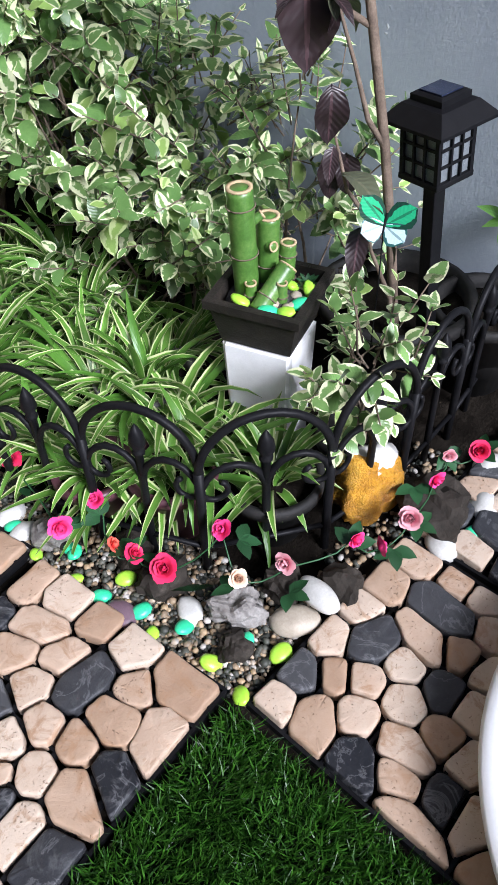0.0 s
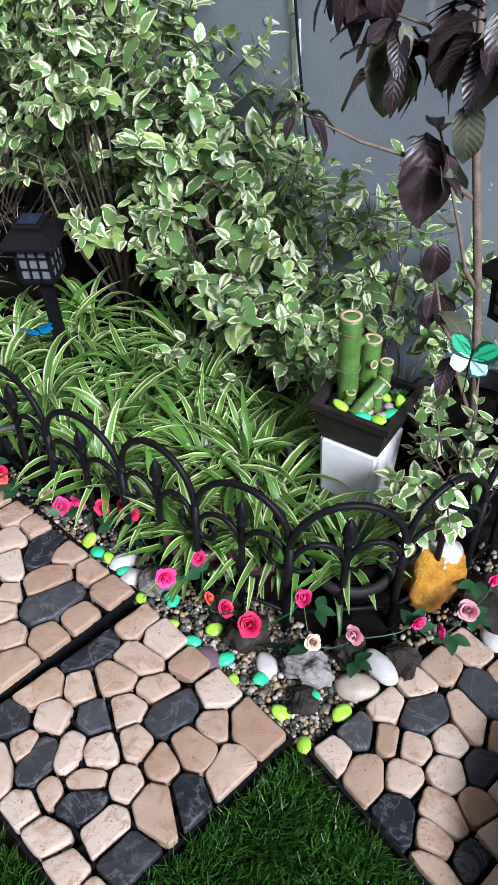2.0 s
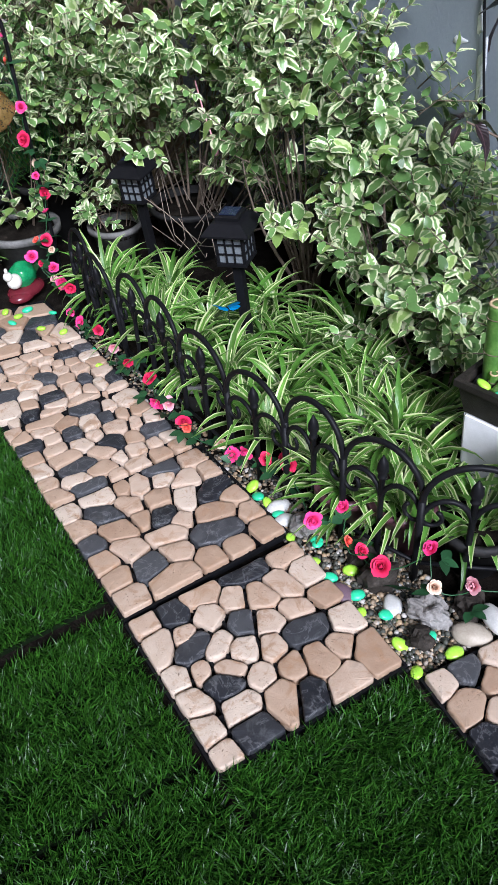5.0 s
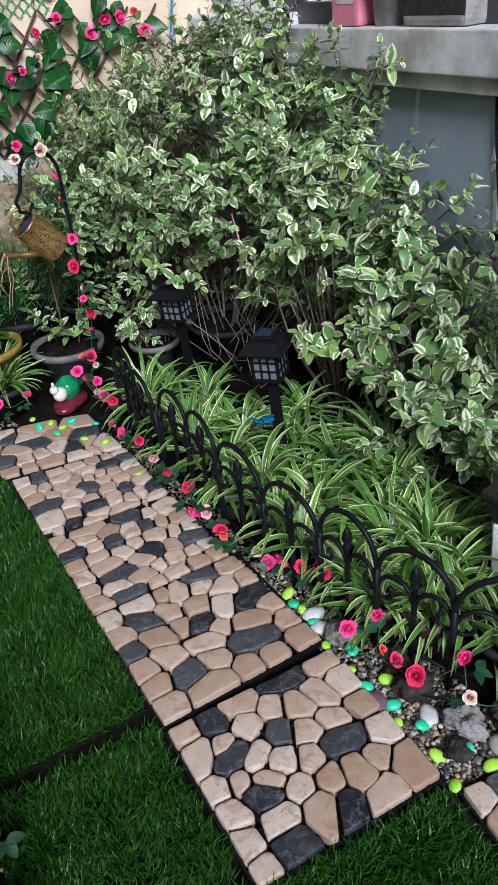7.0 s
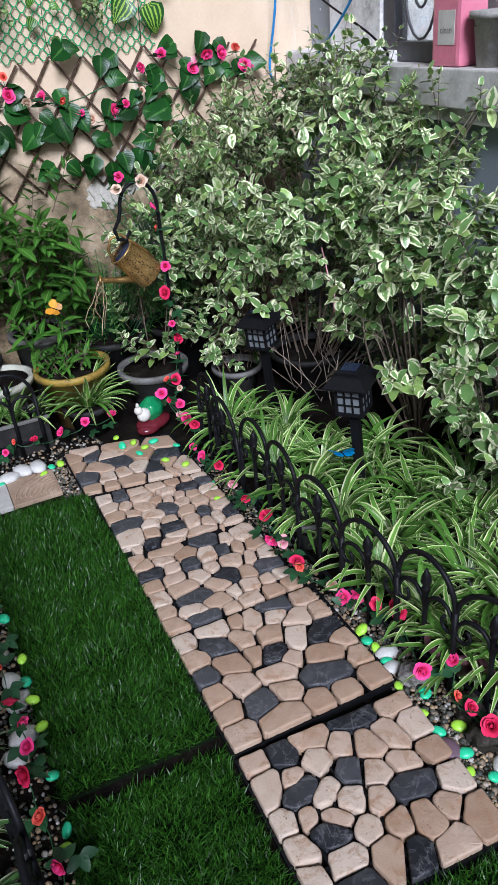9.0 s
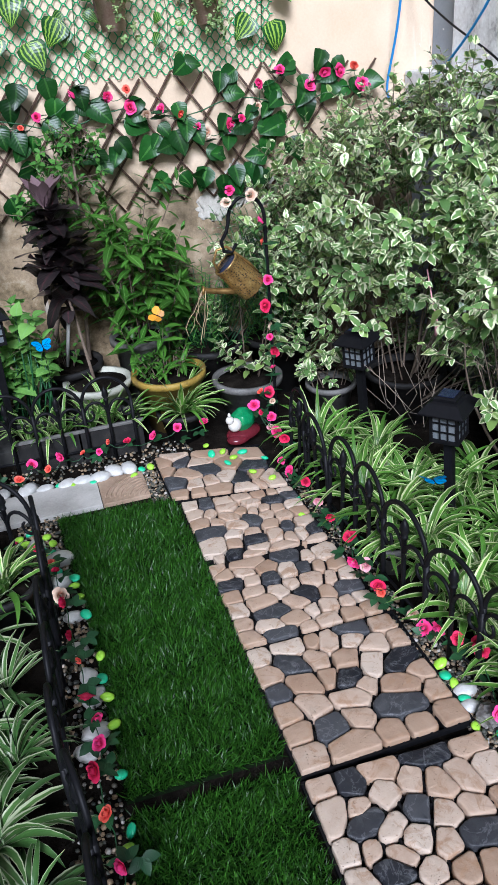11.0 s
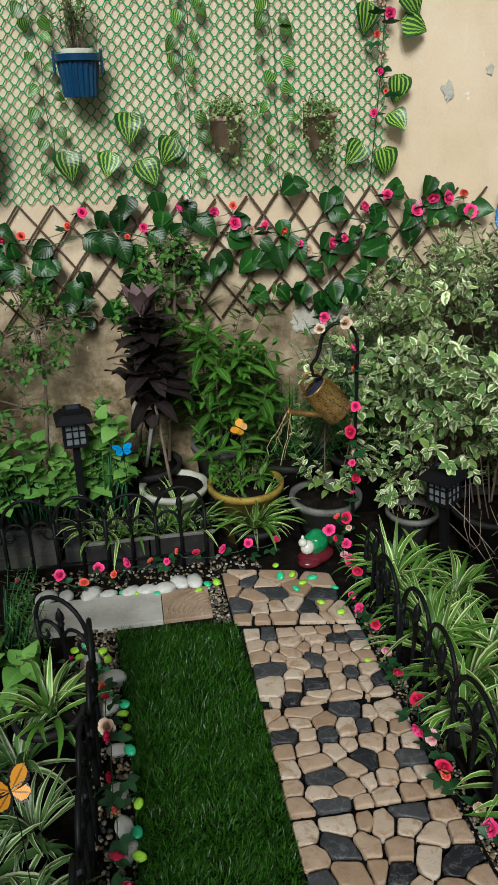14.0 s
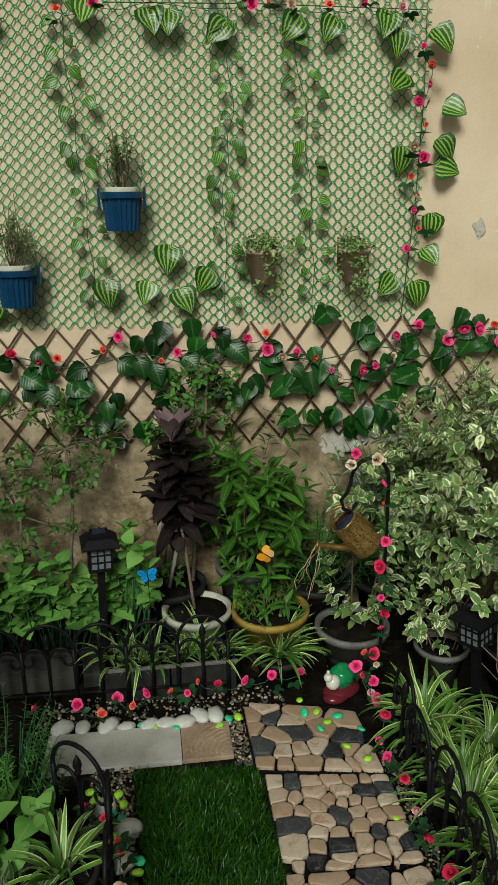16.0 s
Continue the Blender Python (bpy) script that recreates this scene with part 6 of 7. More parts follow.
v, f, u = leaves(np.tile((-0.055, 0.048, 0.72), (9, 1)), np.column_stack([np.cos(a) * 0.5, np.sin(a) * 0.5, np.full(9, 1.0)]), np.tile(UP, (9, 1)), np.full(9, 0.115), np.full(9, 0.045), LANCE, 5, 0.25, 0.2)
part("young_foliage", as_mesh("young_foliage", v, f, M["ti_young"], u), ti, "dusky pink young leaves")
plant_in("green_shrub", "low leafy green shrub in a worn yellow pot", (0.09, 1.765), (0.112, 0.19, M["pot_yellow"]), "lance_leaf", clump(22, 0.07, 0.07, 0.05, 0.30, LANCE, 0.17, 5, 0.07, 60))
plant_in("tall_shrub", "tall glossy green shrub in a grey pot", (0.04, 1.925), (0.095, 0.27, M["pot_grey"]), "lance_leaf", clump(58, 0.47, 0.15, 0.08, 0.32, LANCE, 0.24, 6, 0.14, 58, lean=(0.03, -0.02), low=0.05, stems=12))
plant_in("climbing_shrub", "sparse variegated climber in a grey clay pot", (0.335, 1.70), (0.105, 0.15, M["pot_grey"]), "shrub_leaf", clump(40, 0.54, 0.12, 0.044, 0.6, OVATE, 0.13, 6, 0.14, 60, lean=(0.06, 0.04), low=0.15, stems=4))
plant_in("fern", "feathery asparagus fern in a dark pot", (0.27, 1.925), (0.11, 0.2, M["pot_black"]), "fern_leaf", clump(70, 0.30, 0.14, 0.028, 0.10, LANCE, 0.19, 14, 0.16, 60, low=0.1))
plant_in("fern", "feathery asparagus fern in a dark pot", (0.52, 1.90), (0.12, 0.2, M["pot_black"]), "fern_leaf", clump(80, 0.42, 0.16, 0.028, 0.10, LANCE, 0.19, 14, 0.16, 60, low=0.1))
plant_in("bare_shrub", "sparse young shrub in a wide black pot", (-0.21, 1.94), (0.105, 0.21, M["pot_black"]), "small_leaf", clump(9, 0.16, 0.06, 0.03, 0.5, OVATE, 0.19, 3, 0.05))
stick = tagged(part("white_stick", tubes("white_stick", [([(-0.215, 1.90, 0.19), (-0.19, 1.885, 0.32), (-0.168, 1.875, 0.43)], 0.006)], M["white_cobble"], 10)), "white plastic stick leaning in the pot", "stick")
tagged(part("log", tubes("log", [([(-0.24, 1.955, 0.19), (-0.23, 1.95, 0.30), (-0.20, 1.945, 0.40)], [0.013, 0.012, 0.010])], M["bark"], 10)), "short cut branch leaning in the pot", "branch")


def long_planter(x0, x1, y0, y1, h, n, seed_h, label):
    e = empty("planter_trough", pose((x0 + x1) / 2, (y0 + y1) / 2, GZ), label, "planter", "troughs in the far bed")
    a, b = (x1 - x0) / 2, (y1 - y0) / 2
    bm = bmesh.new()
    for q in ((-a, -b, 0, a, -b + 0.007, h), (-a, b - 0.007, 0, a, b, h), (-a, -b + 0.007, 0, -a + 0.007, b - 0.007, h), (a - 0.007, -b + 0.007, 0, a, b - 0.007, h)):
        box(bm, *q, 0.002)
    part("trough", bm, e, mat=M["planter_grey"])
    for q in ((-a - 0.006, -b - 0.006, h - 0.014, a + 0.006, -b + 0.009, h + 0.003), (-a - 0.006, b - 0.009, h - 0.014, a + 0.006, b + 0.006, h + 0.003)):
        part("rim", boxed(*q, 0.003), e, mat=M["planter_grey"])
    for z in (0.04, 0.07):
        part("ridge", boxed(-a, -b - 0.003, z, a, -b + 0.001, z + 0.008, 0.001), e, mat=M["planter_grey"])
    part("soil", boxed(-a + 0.006, -b + 0.006, 0.01, a - 0.006, b - 0.006, h - 0.02), e, mat=M["soil"])
    sets, lines = [], []
    for k in range(n):
        x, y = rng.uniform(-a * 0.9, a * 0.9), rng.uniform(-b * 0.6, b * 0.6)
        t = np.array([x + rng.normal(0, 0.03), y + rng.normal(0, 0.03), h + seed_h(x) * rng.uniform(0.35, 1)])
        lines.append(([(x, y, h - 0.03), (x * 0.5 + t[0] * 0.5, y * 0.5 + t[1] * 0.5, h * 0.6 + t[2] * 0.4), t], [0.003, 0.0025, 0.002]))
        s, l = sprigs([t - UP * 0.03], [np.array([rng.normal(0, 0.3), rng.normal(0, 0.3), 1.0])], 3, 0.06, 0.062, 0.95, HEART, 75, 0.25, 0.12)
        sets.append(s)
        lines += l
    part("stem", tubes("stem", lines, M["silk_stem"], 5), e)
    part("foliage", as_mesh("foliage", *stack(sets)[:2], M["broad_leaf"], stack(sets)[2]), e)


long_planter(-0.80, -0.50, 1.70, 1.86, 0.13, 58, lambda x: 0.25, "weathered grey trough of soft broad-leaved herbs")
long_planter(-0.485, -0.265, 1.70, 1.85, 0.13, 44, lambda x: 0.14 + 0.24 * math.exp(-((x - 0.035) / 0.06) ** 2), "weathered grey trough of soft broad-leaved herbs")


def thin_tree(name, label, foot, trunk, tops, leaf, n, spread=0.09, mat="small_leaf"):
    """A thin bare-stemmed small tree with tufts of leaflets."""
    e = empty(name, Matrix.Translation(foot), label, "small tree")
    foot = np.array(foot)
    lines = [(np.array(trunk) - foot, np.linspace(0.008, 0.004, len(trunk)))]
    sets = []
    for t in tops:
        t = np.array(t) - foot
        near = min((np.array(q) - foot for q in trunk), key=lambda q: np.linalg.norm(q - t))
        lines.append(([near, near * 0.5 + t * 0.5 + rng.normal(0, 0.012, 3), t], [0.0035, 0.0028, 0.002]))
        c = t + rng.normal(0, 1, (n, 3)) * np.array([spread, spread * 0.5, spread * 0.35])
        c[:, 1] = np.minimum(c[:, 1], WY - 0.06 - foot[1])
        s, l = sprigs(c, rng.normal(0, 0.7, (n, 3)) + UP * 0.3, 4, 0.05, leaf, 0.6, OVATE, 70, 0.15)
        sets.append(s)
        lines += l
        lines += [([t, (t + q) / 2 + UP * 0.01, q], 0.0012) for q in c]
    part("trunk", tubes("trunk", lines, M["bark"], 5), e)
    v, f, u = stack(sets)
    v[:, 1] = np.minimum(v[:, 1], WY - 0.01 - foot[1])
    part("foliage", as_mesh("foliage", v, f, M[mat], u), e)


thin_tree("small_tree", "thin small tree with tufts of fresh green leaflets", (-0.53, 1.93, GZ), [(-0.53, 1.93, GZ), (-0.52, 1.93, 0.3), (-0.50, 1.94, 0.5), (-0.51, 1.94, 0.66)], [(-0.50, 1.95, 0.72), (-0.42, 1.94, 0.68), (-0.60, 1.94, 0.64), (-0.56, 1.93, 0.78), (-0.50, 1.9, 0.55), (-0.46, 1.92, 0.61), (-0.57, 1.95, 0.58)], 0.027, 12, 0.05)
thin_tree("small_tree", "thin small tree with tufts of fresh green leaflets", (-0.70, 1.92, GZ), [(-0.70, 1.92, GZ), (-0.68, 1.92, 0.25), (-0.66, 1.94, 0.45)], [(-0.64, 1.94, 0.56), (-0.72, 1.94, 0.60), (-0.78, 1.92, 0.5), (-0.58, 1.92, 0.42), (-0.66, 1.9, 0.35), (-0.70, 1.93, 0.48)], 0.027, 11, 0.05)
thin_tree("small_tree", "leaning small tree with a pale trunk and green leaflets", (-0.15, 1.96, GZ), [(-0.15, 1.96, GZ), (-0.12, 1.96, 0.4), (-0.09, 1.95, 0.62), (-0.075, 1.95, 0.86)], [(-0.14, 1.96, 0.80), (-0.05, 1.95, 0.84), (-0.20, 1.95, 0.70), (-0.16, 1.95, 0.62), (-0.08, 1.94, 0.88), (-0.11, 1.93, 0.74)], 0.026, 14, 0.045)

# paving at the head of the turf
tagged(part("concrete_slab", boxed(-0.565, 1.333, GZ, -0.2095, 1.477, -0.006, 0.002), mat=M["concrete"]), "pale worn concrete paving slab", "paving slab")
M["slab_brown"] = surface("grooved_brown_slab", [(0.3, (0.20, 0.13, 0.08)), (0.55, (0.36, 0.26, 0.18)), (0.8, (0.50, 0.38, 0.28))], 14, (0.6, 0.9), 0.5)
gs = tagged(part("grooved_slab", boxed(-0.208, 1.335, GZ, -0.075, 1.476, -0.009, 0.002), mat=M["slab_brown"]), "brown paving slab with curved grooves", "paving slab")
for k in range(9):
    r = 0.03 + k * 0.0145
    a = np.radians(np.linspace(98, 168, 14))
    p = np.column_stack([-0.075 + 0.012 + r * 1.0 * np.cos(a) * 0.95, 1.335 + r * np.sin(a) * 1.0, np.full(14, -0.0085)])
    p = p[(p[:, 0] > -0.204) & (p[:, 0] < -0.079) & (p[:, 1] < 1.472) & (p[:, 1] > 1.338)]
    if len(p) > 2:
        part("ridge", tubes("ridge", [(p, 0.0028)], M["slab_brown"], 6), gs)

# snail ornament beside the path's end
M["green_glaze"] = plain("green_glazed_ceramic", (0.01, 0.14, 0.05), (0.03, 0.32, 0.11), 0.15, 30)
bm = blob(0.042, 8.8, 4, 0.14, (1.0, 0.8, 0.85))
orn = tagged(part("garden_ornament", bm, m=pose(0.265, 1.545, 0.055, 0, 0, 25), mat=M["green_glaze"]), "green glazed ceramic garden ornament on a dark red base", "garden ornament")
orn.data.materials.append(plain("white_glazed_ceramic", (0.6, 0.57, 0.5), (0.75, 0.72, 0.65), 0.2))
orn.data.materials.append(plain("dark_red_glaze", (0.08, 0.01, 0.015), (0.16, 0.02, 0.03), 0.2))
bm = bmesh.new()
bm.from_mesh(orn.data)
for loc, r, fl, mi in (((-0.042, -0.012, 0.0), 0.022, (1, 0.9, 1.0), 1), ((-0.06, -0.012, 0.022), 0.013, (1, 1, 1), 1), ((-0.064, -0.016, 0.042), 0.005, (1, 1, 1.6), 1), ((0.0, 0.0, -0.045), 0.05, (1.25, 0.85, 0.45), 2), ((-0.03, -0.012, -0.05), 0.035, (1.2, 0.9, 0.5), 2)):
    vs = bmesh.ops.create_icosphere(bm, subdivisions=3, radius=r)["verts"]
    bmesh.ops.transform(bm, matrix=Matrix.Translation(loc) @ Matrix.Diagonal((*fl, 1)), verts=vs)
    for fc in {f for v in vs for f in v.link_faces}:
        fc.material_index, fc.smooth = mi, True
bm.to_mesh(orn.data)
bm.free()

# shepherd's hook with a hanging watering-can lamp
HX, HY = 0.372, 1.53
hook = empty("shepherd_hook", pose(HX, HY, GZ), "black metal shepherd's hook wound with artificial roses", "garden hook")
a = np.radians(np.linspace(0, 180, 13))
arch = [(0, 0, -0.05), (0, 0, 0.3), (0, 0, 0.66)] + [(-0.052 + 0.052 * math.cos(q), 0, 0.68 + 0.065 * math.sin(q)) for q in a] + [(-0.112, 0, 0.655), (-0.128, 0, 0.632), (-0.122, 0, 0.605), (-0.10, 0, 0.60), (-0.085, 0, 0.622)]
part("rod", tubes("rod", [(arch, 0.0052)], M["fence_black"], 8), hook)
garland("rose_garland", [(0.36, 1.515, 0.66, "pink"), (0.335, 1.515, 0.725, "cream"), (0.275, 1.51, 0.745, "pink"), (0.262, 1.51, 0.715, "cream"), (0.358, 1.51, 0.60, "peach"), (0.365, 1.51, 0.49, "pink"), (0.355, 1.51, 0.415, "red"), (0.37, 1.51, 0.35, "cream"), (0.36, 1.51, 0.32, "pink"), (0.37, 1.51, 0.27, "red"), (0.365, 1.51, 0.22, "pink"), (0.34, 1.5, 0.15, "red"), (0.315, 1.49, 0.16, "peach"), (0.345, 1.48, 0.13, "cream"), (0.31, 1.475, 0.10, "red"), (0.335, 1.47, 0.08, "pink"), (0.325, 1.45, 0.055, "pale"), (0.29, 1.49, 0.12, "pink"), (0.34, 1.43, 0.05, "pink")], "artificial rose garland wound round the hook", group=GG, leaf_each=1, sag=0.0)
M["brass"] = surface("antique_gold_metal", [(0.3, (0.16, 0.09, 0.025)), (0.55, (0.34, 0.21, 0.07)), (0.8, (0.52, 0.36, 0.14))], 60, (0.3, 0.55), 0.5, metal=0.75)


def pierced_metal(name):
    """Thin gold sheet punched all over with small dark holes in slanting rows."""
    m, nt, b = begin(name)
    v = coords(nt)
    vor = nt.nodes.new("ShaderNodeTexVoronoi")
    vor.inputs["Scale"].default_value, vor.inputs["Randomness"].default_value = 150, 0.55
    nt.links.new(v, vor.inputs["Vector"])
    hole = ramp(nt, vor.outputs["Distance"], [(0.27, (1, 1, 1)), (0.36, (0, 0, 0))])
    col = ramp(nt, noise_tex(nt, v, 60), [(0.3, (0.26, 0.15, 0.045)), (0.55, (0.50, 0.32, 0.11)), (0.8, (0.70, 0.50, 0.21))])
    nt.links.new(mix(nt, hole, col, (0.012, 0.009, 0.006)), b.inputs["Base Color"])
    nt.links.new(calc(nt, "MULTIPLY", calc(nt, "SUBTRACT", 1.0, hole), 0.75), b.inputs["Metallic"])
    b.inputs["Roughness"].default_value = 0.38
    bumped(nt, b, calc(nt, "SUBTRACT", 1.0, hole), 0.8, 0.002)
    return m


M["pierced"] = pierced_metal("pierced_gold_metal")
can = empty("watering_can_lamp", Matrix.Translation((0.285, 1.53, 0.512)) @ Matrix.Rotation(radians(-42), 4, "Y"), "pierced gold watering-can solar lamp hanging from the hook", "hanging lamp")
body = part("body", lathe("body", [(0.041, -0.06), (0.043, -0.056), (0.040, 0.0), (0.037, 0.045), (0.040, 0.048), (0.040, 0.052), (0.035, 0.052), (0.034, 0.044)], M["pierced"], 36), can)
bm = bmesh.new()
for k in range(12):
    for j in range(22):
        aa, z = (j + 0.5 * (k % 2)) * 2 * math.pi / 22, -0.05 + k * 0.008
        rr = 0.0405 + (0.0012 if z < 0 else 0.0)
        vs = bmesh.ops.create_icosphere(bm, subdivisions=1, radius=0.0019)["verts"]
        bmesh.ops.translate(bm, verts=vs, vec=(rr * math.cos(aa) * (1 - (z + 0.05) * 0.6), rr * math.sin(aa) * (1 - (z + 0.05) * 0.6), z))
tagged(part("studs", bm, body, mat=M["brass"]), "raised pierced pattern", kind="stuff").name = "pierced_relief"
part("solar_cell", lathe("solar_cell", [(0.034, 0.046), (0.034, 0.049), (0.0005, 0.0495)], M["solar"], 30), can, "round dark solar cell")
part("spout", tubes("spout", [([(-0.03, 0, -0.035), (-0.06, 0, -0.0), (-0.092, 0, 0.042), (-0.097, 0, 0.049), (-0.099, 0, 0.052)], [0.011, 0.009, 0.008, 0.013, 0.014])], M["brass"], 12), can)
part("handle", tubes("handle", [([(-0.03, 0, 0.045), (-0.02, 0, 0.08), (0.01, 0, 0.095), (0.035, 0, 0.08), (0.04, 0, 0.045), (0.045, 0, 0.0), (0.042, 0, -0.04)], 0.004)], M["brass"], 8), can)
can_m = can.matrix_basis.copy()
wl = []
for k in range(5):
    p = np.array(can_m @ Vector((-0.099, 0, 0.052)))
    line = [p]
    for s in range(7):
        line.append(line[-1] + np.array([rng.normal(-0.006, 0.01), rng.normal(-0.002, 0.008), -0.022 + rng.normal(0, 0.004) + (0.02 if s == 0 else 0)]))
    wl.append((np.array(line) - np.array(can_m.translation), 0.0011))
inv = can_m.inverted().to_3x3()
lights = tubes("wire", [([tuple(inv @ Vector(q)) for q in p], r) for p, r in wl], M["bamboo_cut"], 4)
tagged(part("fairy_wire", lights, can), "fine pale fairy-light wires", kind="stuff")

# pink tassel hanging in the shrub
tagged(part("pink_ribbon", tubes("pink_ribbon", [([(0.72, 1.25, 0.53), (0.72, 1.22, 0.46), (0.715, 1.175, 0.405), (0.714, 1.172, 0.395), (0.712, 1.168, 0.375)], [0.002, 0.002, 0.002, 0.010, 0.009])], plain("pink_paper", (0.70, 0.30, 0.34), (0.80, 0.42, 0.45), 0.7), 6)), "faded pink paper tassel hanging in the shrub", "tassel")

# greenery at the west edge
plant_in("fern", "feathery bright green herb by the slab", (-0.62, 1.22), None, "fern_leaf", clump(60, 0.20, 0.10, 0.02, 0.14, LANCE, 0.02, 12, 0.12, 60, low=0.1), "herb")
plant_in("leafy_herb", "broad-leaved green herb by the fence", (-0.60, 1.08), None, "broad_leaf", clump(12, 0.12, 0.07, 0.075, 0.8, HEART, 0.02, 3, 0.05, 75), "herb")
plant_in("leafy_vine", "broad green leaves low on the grey wall", (1.03, -0.03), None, "broad_leaf", clump(6, 0.20, 0.045, 0.075, 0.6, HEART, 0.1, 2, 0.05, 70), "vine")


# ---- on the far wall: trellis, net, vines, hanging pots ----
M["willow"] = surface("brown_willow_strip", [(0.3, (0.035, 0.018, 0.011)), (0.55, (0.08, 0.043, 0.025)), (0.8, (0.15, 0.09, 0.055))], 40, (0.6, 0.9), 0.5)
M["ivy_leaf"] = foliage_mat("artificial_ivy_leaf", (0.005, 0.030, 0.006), (0.017, 0.075, 0.011), None, thin=0.03, rough=0.30, midrib=(0.06, 0.16, 0.03), spread=1.1, spec=0.22)
M["stripe_leaf"] = foliage_mat("striped_artificial_leaf", (0.010, 0.055, 0.011), (0.022, 0.090, 0.016), None, thin=0.08, rough=0.34, midrib=(0.25, 0.40, 0.05), stripes=19, spread=0.5, spec=0.4, patch=60)
M["vine_leaf"] = foliage_mat("small_artificial_vine_leaf", (0.009, 0.050, 0.009), (0.030, 0.12, 0.018), None, thin=0.05, rough=0.35, midrib=(0.17, 0.31, 0.05), stripes=17, spread=0.9, patch=60)
M["net_green"] = plain("green_plastic_net", (0.02, 0.30, 0.10), (0.04, 0.44, 0.17), 0.4, 80)
trellis = empty("trellis", pose(0, WY - 0.012, 0), "brown expanding willow trellis fixed to the wall", "trellis")
TZ0, TZ1 = 0.635, 1.0
for k in range(-8, 10):
    x = 0.02 + k * 0.098
    for dx, dy in ((0.145, 0.0), (-0.145, -0.006)):
        x0, x1 = x - dx, x + dx
        if x1 < -0.95 or max(x0, x1) > 1.03 or min(x0, x1) < -0.95:
            continue
        j = rng.normal(0, 0.006, 2)
        part("strip", tubes("strip", [([(x0, dy, TZ0 + j[0]), ((x0 + x1) / 2, dy, (TZ0 + TZ1) / 2), (x1, dy, TZ1 + 0.01 + j[1])], 0.0036)], M["willow"], 6), trellis)


def wall_leaf(parent, x, z, size, mat, spin=None, aspect=0.85, y=2.015, name="leaf"):
    a = rng.uniform(-0.9, 0.9) if spin is None else spin
    d = np.array([[math.sin(a), -0.4 + rng.normal(0, 0.25), -math.cos(a)]])
    v, f, u = leaves(np.zeros((1, 3)), d, np.array([[0, -1.0, 0.25]]), np.array([size]), np.array([size * aspect]), HEART, 6, 0.3, rng.uniform(0.05, 0.5), 0.05)
    v = v + np.array([x, y, z + size * 0.5])
    v[:, 1] = np.minimum(v[:, 1], WY - 0.004)
    part(name, as_mesh(name, v - np.array(parent.location), f, M[mat], u), parent)


ivy = empty("ivy_garland", pose(0, 2.01, 0.8), "artificial dark green ivy woven through the trellis", "ivy garland")
spots = [(-0.215, 0.974), (-0.103, 0.988), (-0.268, 0.942), (-0.341, 0.865), (-0.229, 0.861), (-0.133, 0.884), (-0.643, 0.868), (-0.572, 0.831), (-0.673, 0.817), (-0.444, 0.843), (0.078, 0.822), (0.205, 0.798), (0.277, 0.887), (0.252, 0.703), (0.355, 0.698), (0.457, 0.971), (0.402, 0.955), (0.498, 0.879), (0.427, 0.771), (0.353, 0.774), (0.616, 0.781), (0.751, 1.007), (0.658, 1.0), (0.599, 0.912), (0.583, 0.857), (0.292, 1.011), (-0.193, 0.687), (-0.282, 0.673), (0.543, 0.728), (0.337, 0.661), (0.15, 0.93), (0.53, 0.80), (0.47, 0.83), (-0.05, 0.90), (-0.5, 0.80), (-0.4, 0.72), (0.0, 0.78), (0.30, 0.83), (0.56, 0.95), (0.66, 0.94), (0.70, 0.90), (0.80, 0.955), (0.85, 0.93), (0.90, 0.95), (0.62, 0.85), (0.50, 0.70), (0.44, 0.68), (0.20, 0.86), (0.10, 0.88), (-0.02, 0.95), (-0.15, 0.80), (-0.08, 0.82), (-0.6, 0.93), (-0.35, 0.78)]
line = [(-0.9, 0.0, 0.10)] + [(x, -0.002, 0.11 + 0.02 * math.sin(x * 17)) for x in np.arange(-0.8, 0.9, 0.06)]
part("stem", tubes("stem", [(line, 0.002)], M["silk_stem"], 5), ivy)
for x, z in spots:
    for s in range(2):
        wall_leaf(ivy, x + rng.normal(0, 0.012) + s * rng.normal(0, 0.035), z + rng.normal(0, 0.01) - s * 0.03, rng.uniform(0.052, 0.088), "ivy_leaf", rng.normal(0, 0.8), 0.85)
lr = [(-0.652, 0.938, "red"), (-0.572, 0.918, "red"), (-0.518, 0.924, "peach"), (-0.378, 0.945, "peach"), (-0.334, 0.983, "pink"), (-0.21, 0.905, "peach"), (-0.157, 0.932, "pink"), (-0.039, 0.986, "pink"), (0.056, 0.969, "pink"), (0.115, 0.981, "peach"), (0.118, 0.932, "pink"), (0.168, 0.909, "cream"), (0.216, 0.916, "pink"), (0.27, 0.90, "peach"), (0.319, 0.858, "pink"), (0.355, 0.838, "cream"), (0.424, 0.854, "pink"), (0.47, 0.867, "pink"), (0.525, 0.896, "cream"), (0.536, 0.963, "pink"), (0.603, 0.99, "pink"), (0.70, 0.941, "pink"), (0.715, 0.96, "pale"), (0.754, 0.98, "pink"), (0.80, 0.975, "pink"), (0.857, 0.989, "peach"), (0.88, 0.93, "pink"), (0.905, 0.92, "pink")]
garland("rose_garland", [(x, 2.003, z, c) for x, z, c in lr], "artificial rose garland along the trellis", group=GG, scale=1.25, leaf_each=1, face=(-0.15, -1, 0.25))

net = empty("garden_net", pose(-0.3, WY - 0.008, 1.45), "green plastic mesh net stretched over the wall", "net")
NX0, NX1, NZ0, NZ1, CW, CH = -1.25, 0.605, 1.015, 1.93, 0.0366, 0.0160
cols = int((NX1 - NX0) / (CW / 2))
rows = int((NZ1 - NZ0) / CH)
pieces = []
